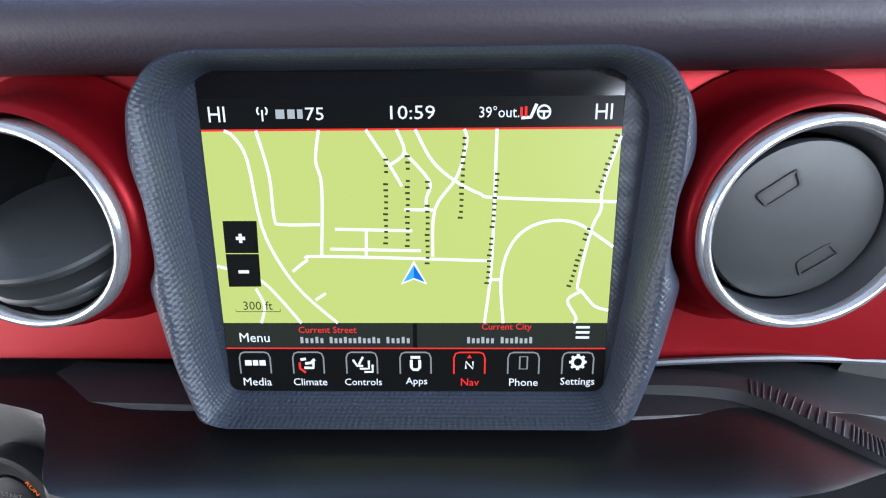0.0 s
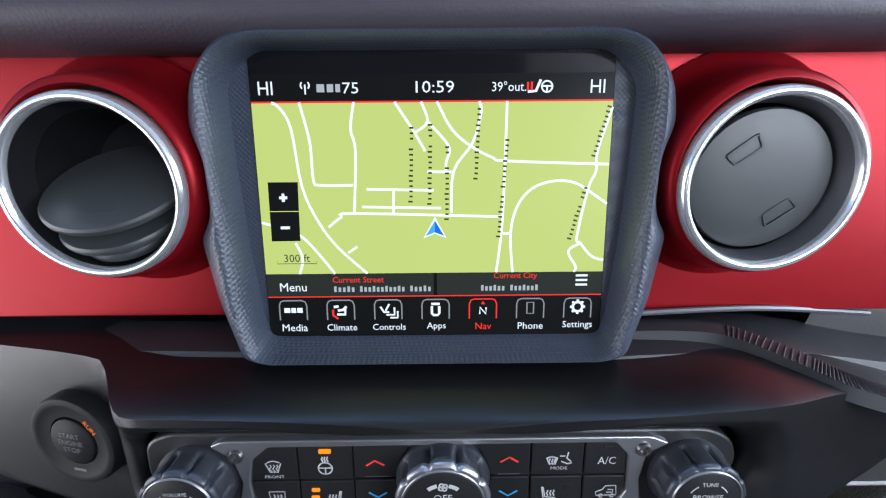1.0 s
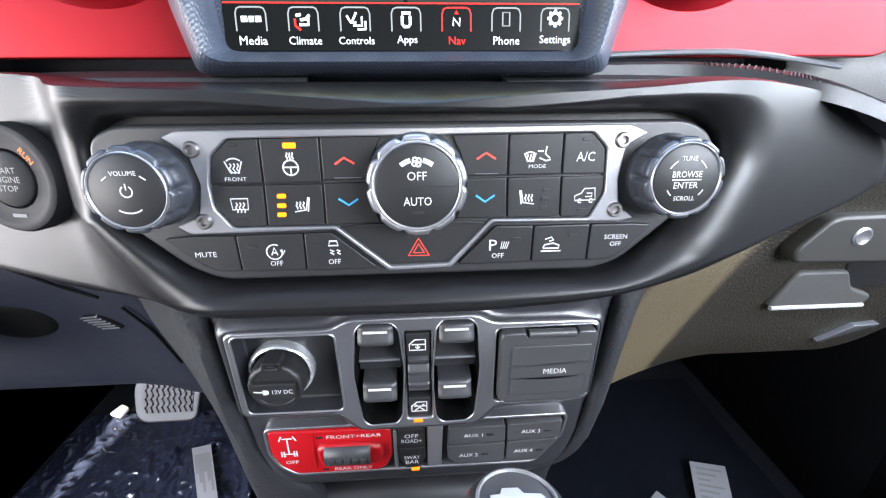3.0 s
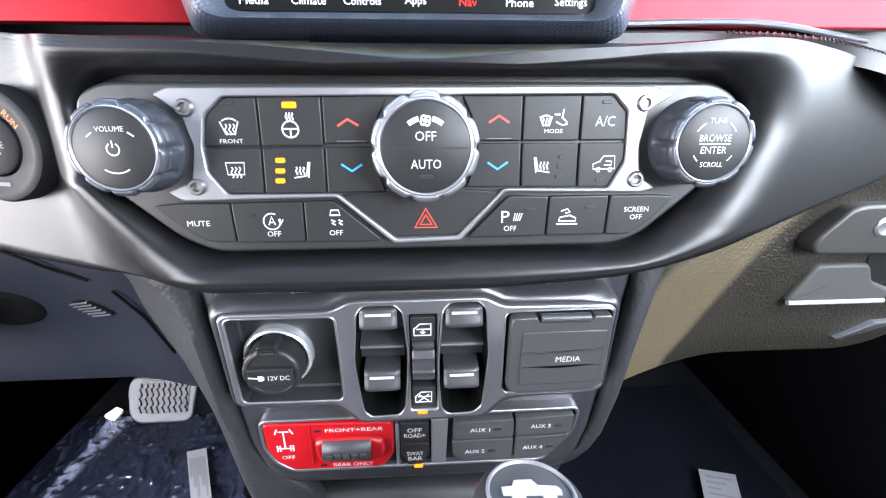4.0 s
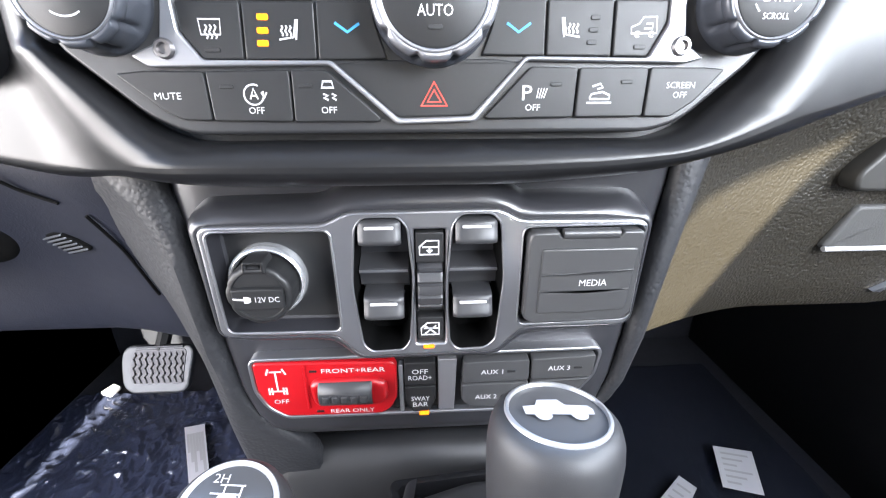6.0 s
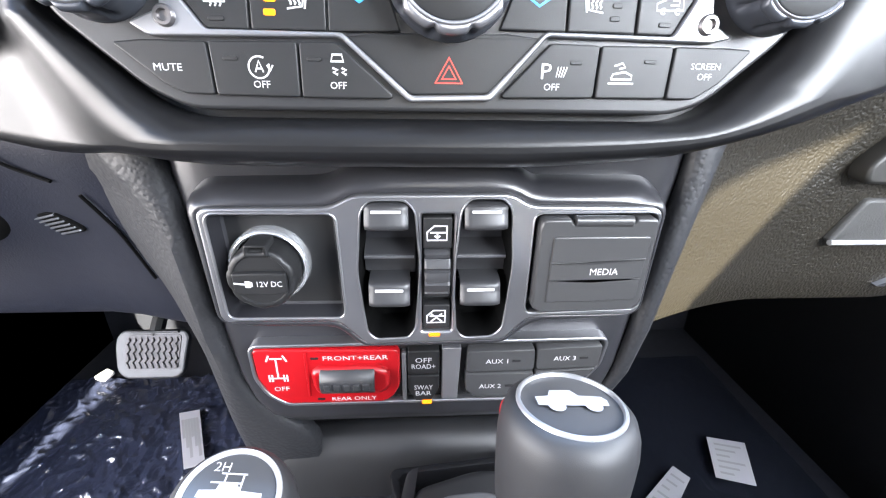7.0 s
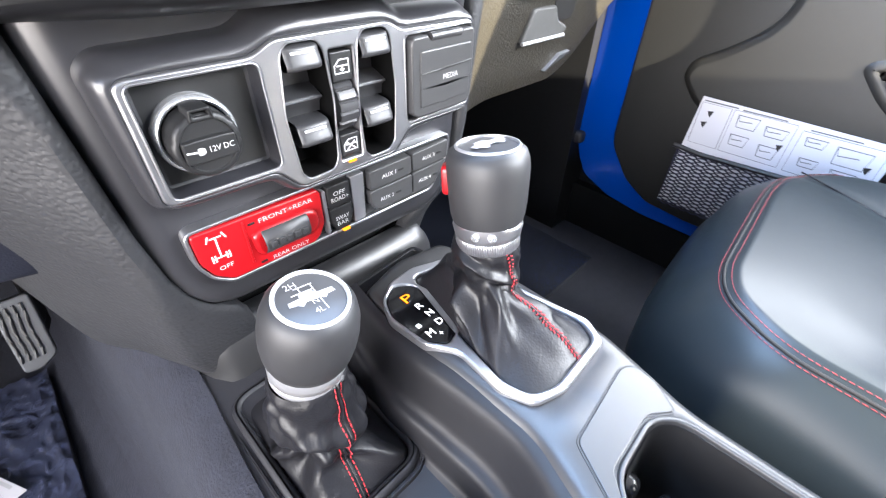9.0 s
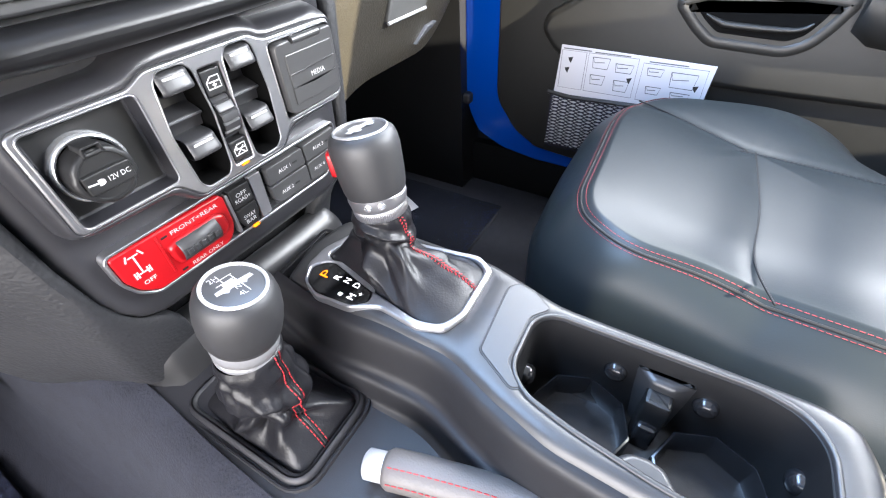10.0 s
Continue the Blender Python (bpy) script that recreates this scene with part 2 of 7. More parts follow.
# ---- materials ----
def material(name, colour, rough=0.5, metal=0.0, grain=0.0, grain_scale=900.0, var=0.12, var_scale=14.0, coat=0.0, kind="noise", spec=0.5, sheen=0.0, scratch=0.0):
    """A surface with fine relief, slow variation of colour and uneven gloss, at real size."""
    mt = bpy.data.materials.new(name)
    mt.use_nodes = True
    nt = mt.node_tree
    bs = nt.nodes["Principled BSDF"]
    link = nt.links.new
    tc = nt.nodes.new("ShaderNodeTexCoord")
    big = nt.nodes.new("ShaderNodeTexNoise")
    big.inputs["Scale"].default_value, big.inputs["Detail"].default_value = var_scale, 6
    link(tc.outputs["Object"], big.inputs["Vector"])
    mx = nt.nodes.new("ShaderNodeMix")
    mx.data_type = "RGBA"
    mx.inputs["A"].default_value = (*[c * (1 - var) for c in colour], 1)
    mx.inputs["B"].default_value = (*[min(1, c * (1 + var)) for c in colour], 1)
    link(big.outputs["Fac"], mx.inputs["Factor"])
    link(mx.outputs["Result"], bs.inputs["Base Color"])
    mr = nt.nodes.new("ShaderNodeMapRange")
    mr.inputs["From Min"].default_value, mr.inputs["From Max"].default_value = 0.3, 0.7
    mr.inputs["To Min"].default_value, mr.inputs["To Max"].default_value = max(0.02, rough * 0.95), min(1, rough * 1.05)
    fine = nt.nodes.new("ShaderNodeTexNoise")
    fine.inputs["Scale"].default_value, fine.inputs["Detail"].default_value = var_scale * 9, 4
    link(tc.outputs["Object"], fine.inputs["Vector"])
    link(fine.outputs["Fac"], mr.inputs["Value"])
    link(mr.outputs["Result"], bs.inputs["Roughness"])
    bs.inputs["Metallic"].default_value = metal
    bs.inputs["Specular IOR Level"].default_value = spec
    bs.inputs["Coat Weight"].default_value = coat
    bs.inputs["Coat Roughness"].default_value = 0.08
    if sheen:
        bs.inputs["Sheen Weight"].default_value = sheen
    if grain:
        bp = nt.nodes.new("ShaderNodeBump")
        bp.inputs["Strength"].default_value, bp.inputs["Distance"].default_value = min(1, grain), 0.0004 if kind == "knurl" else 0.0004 * max(1.0, grain)
        if kind == "leather":
            tx = nt.nodes.new("ShaderNodeTexVoronoi")
            tx.feature = "SMOOTH_F1"
            tx.inputs["Scale"].default_value = grain_scale
            link(tc.outputs["Object"], tx.inputs["Vector"])
            link(tx.outputs["Distance"], bp.inputs["Height"])
        elif kind == "knurl":
            mp = nt.nodes.new("ShaderNodeMapping")
            mp.inputs["Rotation"].default_value = (0, radians(45), 0)
            link(tc.outputs["Object"], mp.inputs["Vector"])
            tx = nt.nodes.new("ShaderNodeTexVoronoi")
            tx.inputs["Scale"].default_value, tx.inputs["Randomness"].default_value = grain_scale, 0.12
            link(mp.outputs["Vector"], tx.inputs["Vector"])
            link(tx.outputs["Distance"], bp.inputs["Height"])
        elif kind == "brushed":
            mp = nt.nodes.new("ShaderNodeMapping")
            mp.inputs["Scale"].default_value = (0.03, 1, 1)
            link(tc.outputs["Object"], mp.inputs["Vector"])
            tx = nt.nodes.new("ShaderNodeTexNoise")
            tx.inputs["Scale"].default_value, tx.inputs["Detail"].default_value = grain_scale, 3
            link(mp.outputs["Vector"], tx.inputs["Vector"])
            link(tx.outputs["Fac"], bp.inputs["Height"])
        else:
            tx = nt.nodes.new("ShaderNodeTexNoise")
            tx.inputs["Scale"].default_value, tx.inputs["Detail"].default_value = grain_scale, 5
            link(tc.outputs["Object"], tx.inputs["Vector"])
            link(tx.outputs["Fac"], bp.inputs["Height"])
        link(bp.outputs["Normal"], bs.inputs["Normal"])
    return mt


def glowing(name, colour, strength, base=(0.004, 0.004, 0.004)):
    mt = bpy.data.materials.new(name)
    mt.use_nodes = True
    bs = mt.node_tree.nodes["Principled BSDF"]
    bs.inputs["Base Color"].default_value = (*base, 1)
    bs.inputs["Roughness"].default_value = 0.3
    bs.inputs["Specular IOR Level"].default_value = 0.1
    bs.inputs["Emission Color"].default_value = (*colour, 1)
    bs.inputs["Emission Strength"].default_value = strength * 0.47
    return mt


GRAINED = material("grained_black_plastic", (0.018, 0.0185, 0.021), 0.54, grain=1.0, grain_scale=420, kind="leather")
SOFT = material("soft_black_plastic", (0.014, 0.014, 0.017), 0.50, grain=0.25, grain_scale=1500)
SATIN = material("satin_charcoal_trim", (0.018, 0.018, 0.019), 0.41, grain=0.05, grain_scale=2500, var=0.06, spec=0.62)
PIANO = material("dark_gloss_plastic", (0.010, 0.010, 0.011), 0.20, var=0.05)
BUTTON = material("matt_button_plastic", (0.013, 0.013, 0.0135), 0.42, grain=0.12, grain_scale=3000, var=0.08, spec=0.36)
DARK = material("deep_black_plastic", (0.004, 0.004, 0.0045), 0.5, grain=0.1, grain_scale=900)
# blue lift in the base stands for sky sheen on the black rubber
KNURL = material("knurled_bezel_rubber_blue_sheen", (0.040, 0.049, 0.072), 0.42, grain=1.0, grain_scale=560, kind="knurl", var=0.05, spec=0.6)
SILVER = material("satin_silver_paint", (0.32, 0.32, 0.335), 0.33, metal=0.8, var=0.04)
GUNMETAL = material("gunmetal_satin_paint", (0.13, 0.135, 0.15), 0.36, metal=0.5, var=0.06)
FRAMEGREY = material("metallic_grey_frame_paint", (0.32, 0.32, 0.335), 0.34, metal=0.9, var=0.04)
TUNNEL = material("navy_tunnel_carpet", (0.0125, 0.0140, 0.0225), 0.95, grain=3.0, grain_scale=420, var=0.45, var_scale=70)
KNOBSKIN = material("matt_knob_rubber", (0.021, 0.021, 0.0225), 0.52, grain=0.10, grain_scale=2500, var=0.06)
ROCKER = material("grey_rocker_plastic", (0.027, 0.027, 0.029), 0.42, grain=0.06, grain_scale=3000, var=0.05)
SATINWHITE = material("pale_satin_silver", (0.48, 0.48, 0.49), 0.38, metal=0.45, var=0.03)
INKY = material("flat_black_ring_and_crease_shade", (0.008, 0.008, 0.009), 0.6, var=0.05, spec=0.2)
METAL = material("polished_satin_metal", (0.34, 0.34, 0.36), 0.33, metal=0.85, var=0.03)
SEATTHREAD = material("dull_red_thread", (0.19, 0.012, 0.018), 0.7, grain=0.4, grain_scale=3000)
PALETHREAD = material("grey_thread", (0.11, 0.11, 0.12), 0.6, grain=0.4, grain_scale=3000)
SILVERGREY = material("pale_grey_print", (0.36, 0.36, 0.37), 0.4, var=0.03)
FLAPGREY = material("dark_grey_vent_plastic", (0.040, 0.043, 0.045), 0.45, grain=0.12, grain_scale=2200, var=0.06)
KNOBGRIP = material("blue_grey_knob_grip", (0.050, 0.054, 0.064), 0.34, metal=0.35, var=0.06)
# near-black for joints, and for recesses whose shade is put into the colour
VOID = material("joint_and_recess_shade_black", (0.002, 0.002, 0.002), 0.8, var=0.05, spec=0.08)
PALEINK = material("pale_grey_tint", (0.52, 0.52, 0.55), 0.6, var=0.15, var_scale=90)
PLATEGREY = material("charcoal_base_plastic", (0.020, 0.020, 0.021), 0.36, grain=0.08, grain_scale=3000, var=0.06)
SWITCHGREY = material("dark_grey_switch_plastic", (0.036, 0.036, 0.037), 0.36, grain=0.08, grain_scale=3000, var=0.06)
FACEBLACK = material("satin_black_panel", (0.024, 0.024, 0.027), 0.30, grain=0.04, grain_scale=2500, var=0.06, spec=0.6)
BROW = material("soft_satin_dash_trim", (0.007, 0.007, 0.0076), 0.36, grain=0.08, grain_scale=2500, var=0.06, spec=0.36)
# the plum lift in this colour paints a purple haze over the dash top
PADTOP = material("soft_dash_vinyl_with_plum_haze", (0.040, 0.033, 0.046), 0.60, grain=0.35, grain_scale=700, kind="leather", var=0.10)
GLOVESKIN = material("warm_grey_grained_plastic", (0.0150, 0.0128, 0.0085), 0.46, grain=1.8, grain_scale=480, kind="leather")
LATCHSKIN = material("smooth_warm_grey_plastic", (0.024, 0.0235, 0.0215), 0.50, grain=0.1, grain_scale=2500, var=0.06)
DOORSKIN = material("soft_door_vinyl", (0.0100, 0.0097, 0.0088), 0.48, grain=0.25, grain_scale=1300)
# paler vinyl for parts whose colour carries the light on them
PALEVINYL = material("pale_lit_vinyl", (0.05, 0.05, 0.049), 0.6, grain=0.3, grain_scale=700, kind="leather")
SCREWMETAL = material("dull_screw_metal", (0.22, 0.21, 0.21), 0.32, metal=0.9, var=0.05)
KNEE = material("smooth_navy_black_vinyl", (0.0080, 0.0095, 0.0175), 0.52, grain=0.35, grain_scale=900, kind="leather", var=0.10, spec=0.4)
CHROME = material("bright_chrome", (0.80, 0.81, 0.83), 0.20, metal=0.8, var=0.03)
BRUSHED = material("bright_worn_metal", (0.075, 0.078, 0.085), 0.5, metal=0.8, grain=0.2, grain_scale=900)
STEEL = material("worn_steel", (0.10, 0.10, 0.11), 0.6, metal=0.8, grain=0.2, grain_scale=900)
REDPAINT = material("metallic_red_dash_paint", (0.23, 0.0045, 0.009), 0.36, metal=0.45, grain=0.04, grain_scale=4000, var=0.07, spec=0.2)
REDPLASTIC = material("red_switch_plastic", (0.30, 0.004, 0.007), 0.30, var=0.05, grain=0.05, grain_scale=2500)
# the paler taupe carries the strong light on the grip
LITGRIP = material("lit_taupe_grip_leather", (0.095, 0.085, 0.080), 0.5, grain=0.4, grain_scale=800, kind="leather", var=0.12)
FLANK = material("matt_console_plastic", (0.009, 0.009, 0.0108), 0.50, grain=0.10, grain_scale=2200, var=0.08, spec=0.34)
COLLAR = material("satin_collar_metal", (0.32, 0.32, 0.33), 0.30, metal=0.5, var=0.04)
LEATHER = material("black_leather", (0.009, 0.009, 0.011), 0.40, grain=0.30, grain_scale=700, kind="leather", var=0.15, var_scale=30, spec=0.36)
SEATHIDE = material("black_seat_leather", (0.0105, 0.0140, 0.0165), 0.36, grain=0.08, grain_scale=1000, kind="leather", var=0.10, spec=0.23)
THREAD = material("red_thread", (0.34, 0.016, 0.024), 0.7, grain=0.4, grain_scale=3000)
DARKTHREAD = material("dark_thread", (0.026, 0.026, 0.029), 0.7, grain=0.4, grain_scale=3000)
RUBBER = material("pedal_rubber", (0.03, 0.03, 0.032), 0.6, grain=0.3, grain_scale=800)
GREYBADGE = material("grey_badge", (0.055, 0.055, 0.058), 0.3, var=0.03)
CARDSTOCK = material("grey_white_card", (0.50, 0.50, 0.53), 0.6, grain=0.1, grain_scale=600, var=0.05)
CARPET = material("dark_blue_grey_carpet", (0.013, 0.0145, 0.021), 0.95, grain=1.0, grain_scale=700, var=0.35, var_scale=60)
BLUEPAINT = material("bright_blue_body_paint", (0.004, 0.075, 0.52), 0.22, metal=0.3, coat=0.8, var=0.04)
INK = material("white_print", (0.46, 0.46, 0.46), 0.5, var=0.03)
GREYINK = material("grey_print", (0.10, 0.10, 0.11), 0.5, var=0.03)
REDINK = material("red_print", (0.75, 0.05, 0.03), 0.5, var=0.03)
BLUEINK = material("blue_print", (0.06, 0.30, 0.62), 0.5, var=0.03)
PAPER = material("white_paper", (0.52, 0.52, 0.56), 0.7, grain=0.1, grain_scale=600, var=0.03)
NETTING = material("dark_elastic_cord", (0.012, 0.012, 0.03), 0.7, grain=0.3, grain_scale=1800)
HEADLINER = material("pale_headliner", (0.42, 0.42, 0.42), 0.9, grain=0.4, grain_scale=700)
AMBER = glowing("amber_lamp", (1.0, 0.24, 0.0), 1.1)
ORANGE = glowing("orange_lamp", (1.0, 0.19, 0.0), 0.85)
S_GREEN = glowing("lit_map_green", (0.60, 0.645, 0.15), 0.82)
S_ROAD = glowing("lit_map_road", (0.92, 0.94, 0.80), 0.95)
S_BLACK = glowing("lit_black_screen", (0.004, 0.0045, 0.004), 0.6)
S_GREYBAR = glowing("lit_dark_grey_screen", (0.030, 0.034, 0.024), 0.6)
S_WHITE = glowing("lit_white_text", (0.90, 0.90, 0.86), 0.9)
S_GREY = glowing("lit_grey_icon", (0.32, 0.32, 0.29), 0.7)
S_RED = glowing("lit_red_screen", (0.90, 0.03, 0.02), 0.9)
S_INK = glowing("map_label_ink", (0.09, 0.11, 0.03), 0.4)
S_BAR = glowing("lit_pale_bar", (0.50, 0.50, 0.47), 0.75)
S_BLUE = glowing("lit_blue_arrow", (0.02, 0.16, 0.65), 0.8)
S_LBLUE = glowing("lit_pale_blue_arrow", (0.10, 0.42, 0.85), 0.8)
# clear crinkled film over the floor mats
FILM = bpy.data.materials.new("clear_crinkled_film")
FILM.use_nodes = True
fn = FILM.node_tree.nodes
fl = FILM.node_tree.links
fb = fn["Principled BSDF"]
fb.inputs["Base Color"].default_value = (0.042, 0.050, 0.090, 1)
fb.inputs["Roughness"].default_value = 0.18
fb.inputs["Specular IOR Level"].default_value = 1.0
fb.inputs["IOR"].default_value = 1.8
fb.inputs["Alpha"].default_value = 0.8
fx, fbump, ftc = fn.new("ShaderNodeTexNoise"), fn.new("ShaderNodeBump"), fn.new("ShaderNodeTexCoord")
fx.noise_type = "RIDGED_MULTIFRACTAL"
fx.inputs["Scale"].default_value, fx.inputs["Detail"].default_value, fx.inputs["Distortion"].default_value = 34, 2, 1.0
fl.new(ftc.outputs["Object"], fx.inputs["Vector"])
fl.new(fx.outputs["Fac"], fbump.inputs["Height"])
fbump.inputs["Strength"].default_value, fbump.inputs["Distance"].default_value = 1.0, 0.0062
fl.new(fbump.outputs["Normal"], fb.inputs["Normal"])
fbump.name = "creases"
SMOOTHFILM = FILM.copy()
SMOOTHFILM.name = "smoother_clear_film"
sb = SMOOTHFILM.node_tree.nodes["Principled BSDF"]
sb.inputs["Base Color"].default_value = (0.012, 0.016, 0.030, 1)
sb.inputs["Roughness"].default_value, sb.inputs["IOR"].default_value, sb.inputs["Alpha"].default_value = 0.3, 1.45, 0.5
SMOOTHFILM.node_tree.nodes["creases"].inputs["Distance"].default_value = 0.0025


# ---- cabin shell ----
def shell(name, lo, hi, mat, label="", category="wall"):
    ob = part(name, box(lo, hi), mat, None)
    return tagged(ob, label, category, kind="structure")


FLOOR = -0.045
shell("floor", (-0.78, -1.7, FLOOR - 0.04), (0.78, 0.75, FLOOR), CARPET, "dark blue-grey carpeted cabin floor", "floor")
shell("wall_firewall", (-0.78, 0.62, FLOOR), (0.78, 0.66, 0.80), CARPET, "dark carpeted firewall under the dashboard")
shell("wall_driver_sill", (-0.78, -1.7, FLOOR), (-0.70, 0.62, 0.16), DARK, "black plastic door sill under the open driver door")
shell("wall_driver_rear", (-0.78, -1.7, 0.06), (-0.72, -0.95, 0.66), SOFT, "black plastic side wall behind the driver door")
shell("wall_driver_kick", (-0.76, 0.16, FLOOR), (-0.70, 0.62, 0.78), GRAINED, "black grained kick panel beside the pedals")
shell("wall_passenger_sill", (0.70, -1.7, FLOOR), (0.78, 0.62, 0.06), DARK, "black plastic door sill on the passenger side")
shell("wall_passenger_rear", (0.72, -1.7, 0.06), (0.78, -0.95, 0.66), SOFT, "black plastic side wall behind the passenger door")
shell("wall_passenger_kick", (0.645, 0.150, FLOOR), (0.76, 0.62, 0.78), DARK, "black kick panel beside the footwell")
# added box, keeps outside light from showing under the door's front corner
shell("trim_gap_blocker", (0.724, -0.20, 0.06), (0.78, 0.62, 0.32), DARK, "added black box that blocks daylight behind the door's lower edge", "trim")
# rear wall with its window, and an added unseen panel behind the driver
shell("wall_rear", (-0.78, -1.74, FLOOR), (0.78, -1.70, 0.62), SOFT, "plain dark rear wall of the cabin")
shell("wall_rear_header", (-0.78, -1.74, 1.17), (0.78, -1.70, 1.22), SOFT, "plain dark header over the rear window")
# added sun blocker: its inner edge leans over, so that low sun passes beside and under it
bm = plate(board((0, -1.00, 0), 0), [(-0.78, FLOOR), (-0.015, FLOOR), (0.0, 0.70), (0.018, 0.80), (0.050, 0.838), (0.085, 0.855), (0.13, 0.873), (0.24, 0.92), (0.24, 1.22), (-0.78, 1.22)], -0.04, 0.0, 0.001)
tagged(part("wall_sun_blocker", bm, SOFT), "unseen dark panel behind the driver, added to block the sun", "wall", kind="structure")
tagged(part("ceiling", box((-0.80, -1.74, 1.22), (0.80, 0.02, 1.26)), HEADLINER), "pale fabric headliner", "ceiling", kind="structure")
for nm, x in (("trim_pillar_driver", -0.76), ("trim_pillar_passenger", 0.76)):
    bm = tube([(x, 0.50, 0.78), (x, 0.26, 1.02), (x, 0.03, 1.23)], 0.035, 10)
    tagged(part(nm, bm, SOFT), "slim black windscreen pillar trim", "pillar", kind="structure")
    bm = tube([(x, -0.95, 0.62), (x, -0.95, 1.24)], 0.05, 10)
    tagged(part(nm.replace("pillar", "post"), bm, SOFT), "black door post trim", "pillar", kind="structure")
ground = part("ground", plate(board((0, 0, -0.75), -90), rect(0, 0, 400, 400), -0.05, 0.0, 0.001), material("worn_asphalt", (0.09, 0.09, 0.09), 0.9, grain=1, grain_scale=90, var=0.3, var_scale=2))
tagged(ground, "grey asphalt ground outside the vehicle", "ground", kind="structure")


# ---- dashboard ----
SCR = board((0, 0, 0.70), 10)
HV = board((0, -0.051, 0.575), 5)


def bend(p):
    """The trim falls away to both sides of the centre."""
    x = p.x
    low = max(0.0, 0.565 - p.z)                           # the step follows the slanted corner of the opening, and softens below it
    k = min(1.0, max(0.0, (-x - 0.134 + 1.0 * low) / (0.044 + 0.9 * low)))
    p.y += 0.038 * k * k * (3 - 2 * k) + 0.20 * max(0, -x - 0.165)
    d = max(0.0, x - 0.130)
    p.y += 0.38 * (d * d / 0.08 if d < 0.04 else d - 0.02)
    return p


def by_angle(poly, c, n=180):
    """The distance from c to a polygon's outline in n even directions."""
    out = []
    for i in range(n):
        a = 2 * math.pi * i / n
        d, best = Vector((math.cos(a), math.sin(a))), 0.0
        for j in range(len(poly)):
            p, q = Vector(poly[j - 1]) - c, Vector(poly[j]) - c
            e = q - p
            den = d.x * e.y - d.y * e.x
            if abs(den) < 1e-12:
                continue
            t = (p.x * e.y - p.y * e.x) / den
            s = (p.x * d.y - p.y * d.x) / den
            if t > 0 and -1e-6 <= s <= 1 + 1e-6:
                best = max(best, t)
        out.append(best)
    return out


def polar(c, rs):
    n = len(rs)
    return [(c[0] + r * math.cos(2 * math.pi * i / n), c[1] + r * math.sin(2 * math.pi * i / n)) for i, r in enumerate(rs)]


def mirror(half):
    """Closes a right half outline, from top to bottom, about u = 0."""
    return half + [(-x, y) for x, y in half[::-1]]


dash = thing("dashboard", (0, 0.02, 0.55), "black and metallic red off-road vehicle dashboard", "dashboard")
# padded top
prof = [(0.05, 0.770), (0.012, 0.7735), (-0.004, 0.780), (-0.008, 0.790), (0.000, 0.802), (0.02, 0.815), (0.08, 0.835), (0.25, 0.845), (0.60, 0.80)]
prof = [tuple(p) for p in spline(prof, 5)]
loops = [[Vector((x, y + 0.10 * abs(x) ** 2, z)) for y, z in prof] for x in np.linspace(-0.75, 0.75, 40)]
part("upper_pad", loft(loops, close=False), PADTOP, dash, "soft dark dash top")
# red fascia with two round holes
RED = board((0, 0.022, 0.703), 6)
VENTS = ((-0.1555, 0.7145), (0.1555, 0.7145))
holes = [disc(x, (z - 0.703), 0.0475, 48) for x, z in VENTS]
part("red_fascia", plate(RED, fillet(mm([(-460, -70), (275, -70), (300, -58), (460, -58), (460, 76), (-460, 76)]), 0.004), -0.006, 0.0, 0.001, holes), REDPAINT, dash, "metallic red fascia panel", sharp=30)
for x, z in VENTS:
    m = board((x, 0.022, z), 4)
    pr = [(0.0475, -0.002), (0.0600, 0.000), (0.0545, 0.003), (0.0510, 0.010), (0.0490, 0.020), (0.0475, 0.0290), (0.0455, 0.0320), (0.0432, 0.0325), (0.0425, 0.030), (0.0425, 0.0)]
    part("red_collar", lathe(m, pr, 72), REDPAINT, dash, "raised red collar round the vent", sharp=60)
# lower surround of the climate panel
c0 = Vector((0.0025, -0.002))
OUTER = fillet(mm([(110, 49), (155, 52), (212, 44), (288, 18), (300, -12), (272, -20), (212, -30), (166, -40), (132, -49), (94, -59), (40, -63), (-47, -63), (-110, -62), (-140, -63), (-172, -67), (-205, -62), (-240, -55), (-300, -44), (-300, 52), (-200, 54), (-150, 50)]), 0.018, 5)
OPEN = fillet(mm([(-141, -6), (-140, 27), (-127, 35), (130, 35), (144, 27.5), (148.5, 13), (132, -16), (107, -39), (93, -43.5), (-93, -43.5), (-108, -37.5), (-136, -11)]), 0.009, 5)
NW = 640
ri, ro = by_angle(OPEN, c0, NW), by_angle(OUTER, c0, NW)
INNER = [(0, -0.014), (0, -0.0035), (0.0006, -0.0018), (0.0015, 0.0002), (0.0040, 0.0032), (0.0080, 0.0058), (0.0130, 0.0078), (0.0190, 0.0092), (0.0240, 0.0096)]
EDGE = [(-0.0220, 0.0094), (-0.0150, 0.0080), (-0.0100, 0.0052), (-0.0060, 0.0008), (-0.0025, -0.0060), (-0.0004, -0.0140), (0.0004, -0.0220), (0.0040, -0.05), (0.0040, -0.09)]
BROWEDGE = [(-0.0104, 0.0092), (-0.0095, 0.0083), (-0.0082, 0.0064), (-0.0067, 0.0032), (-0.0050, -0.0020), (-0.0032, -0.0080), (-0.0014, -0.0155), (0.0, -0.0230), (0.0010, -0.09)]
loops = []
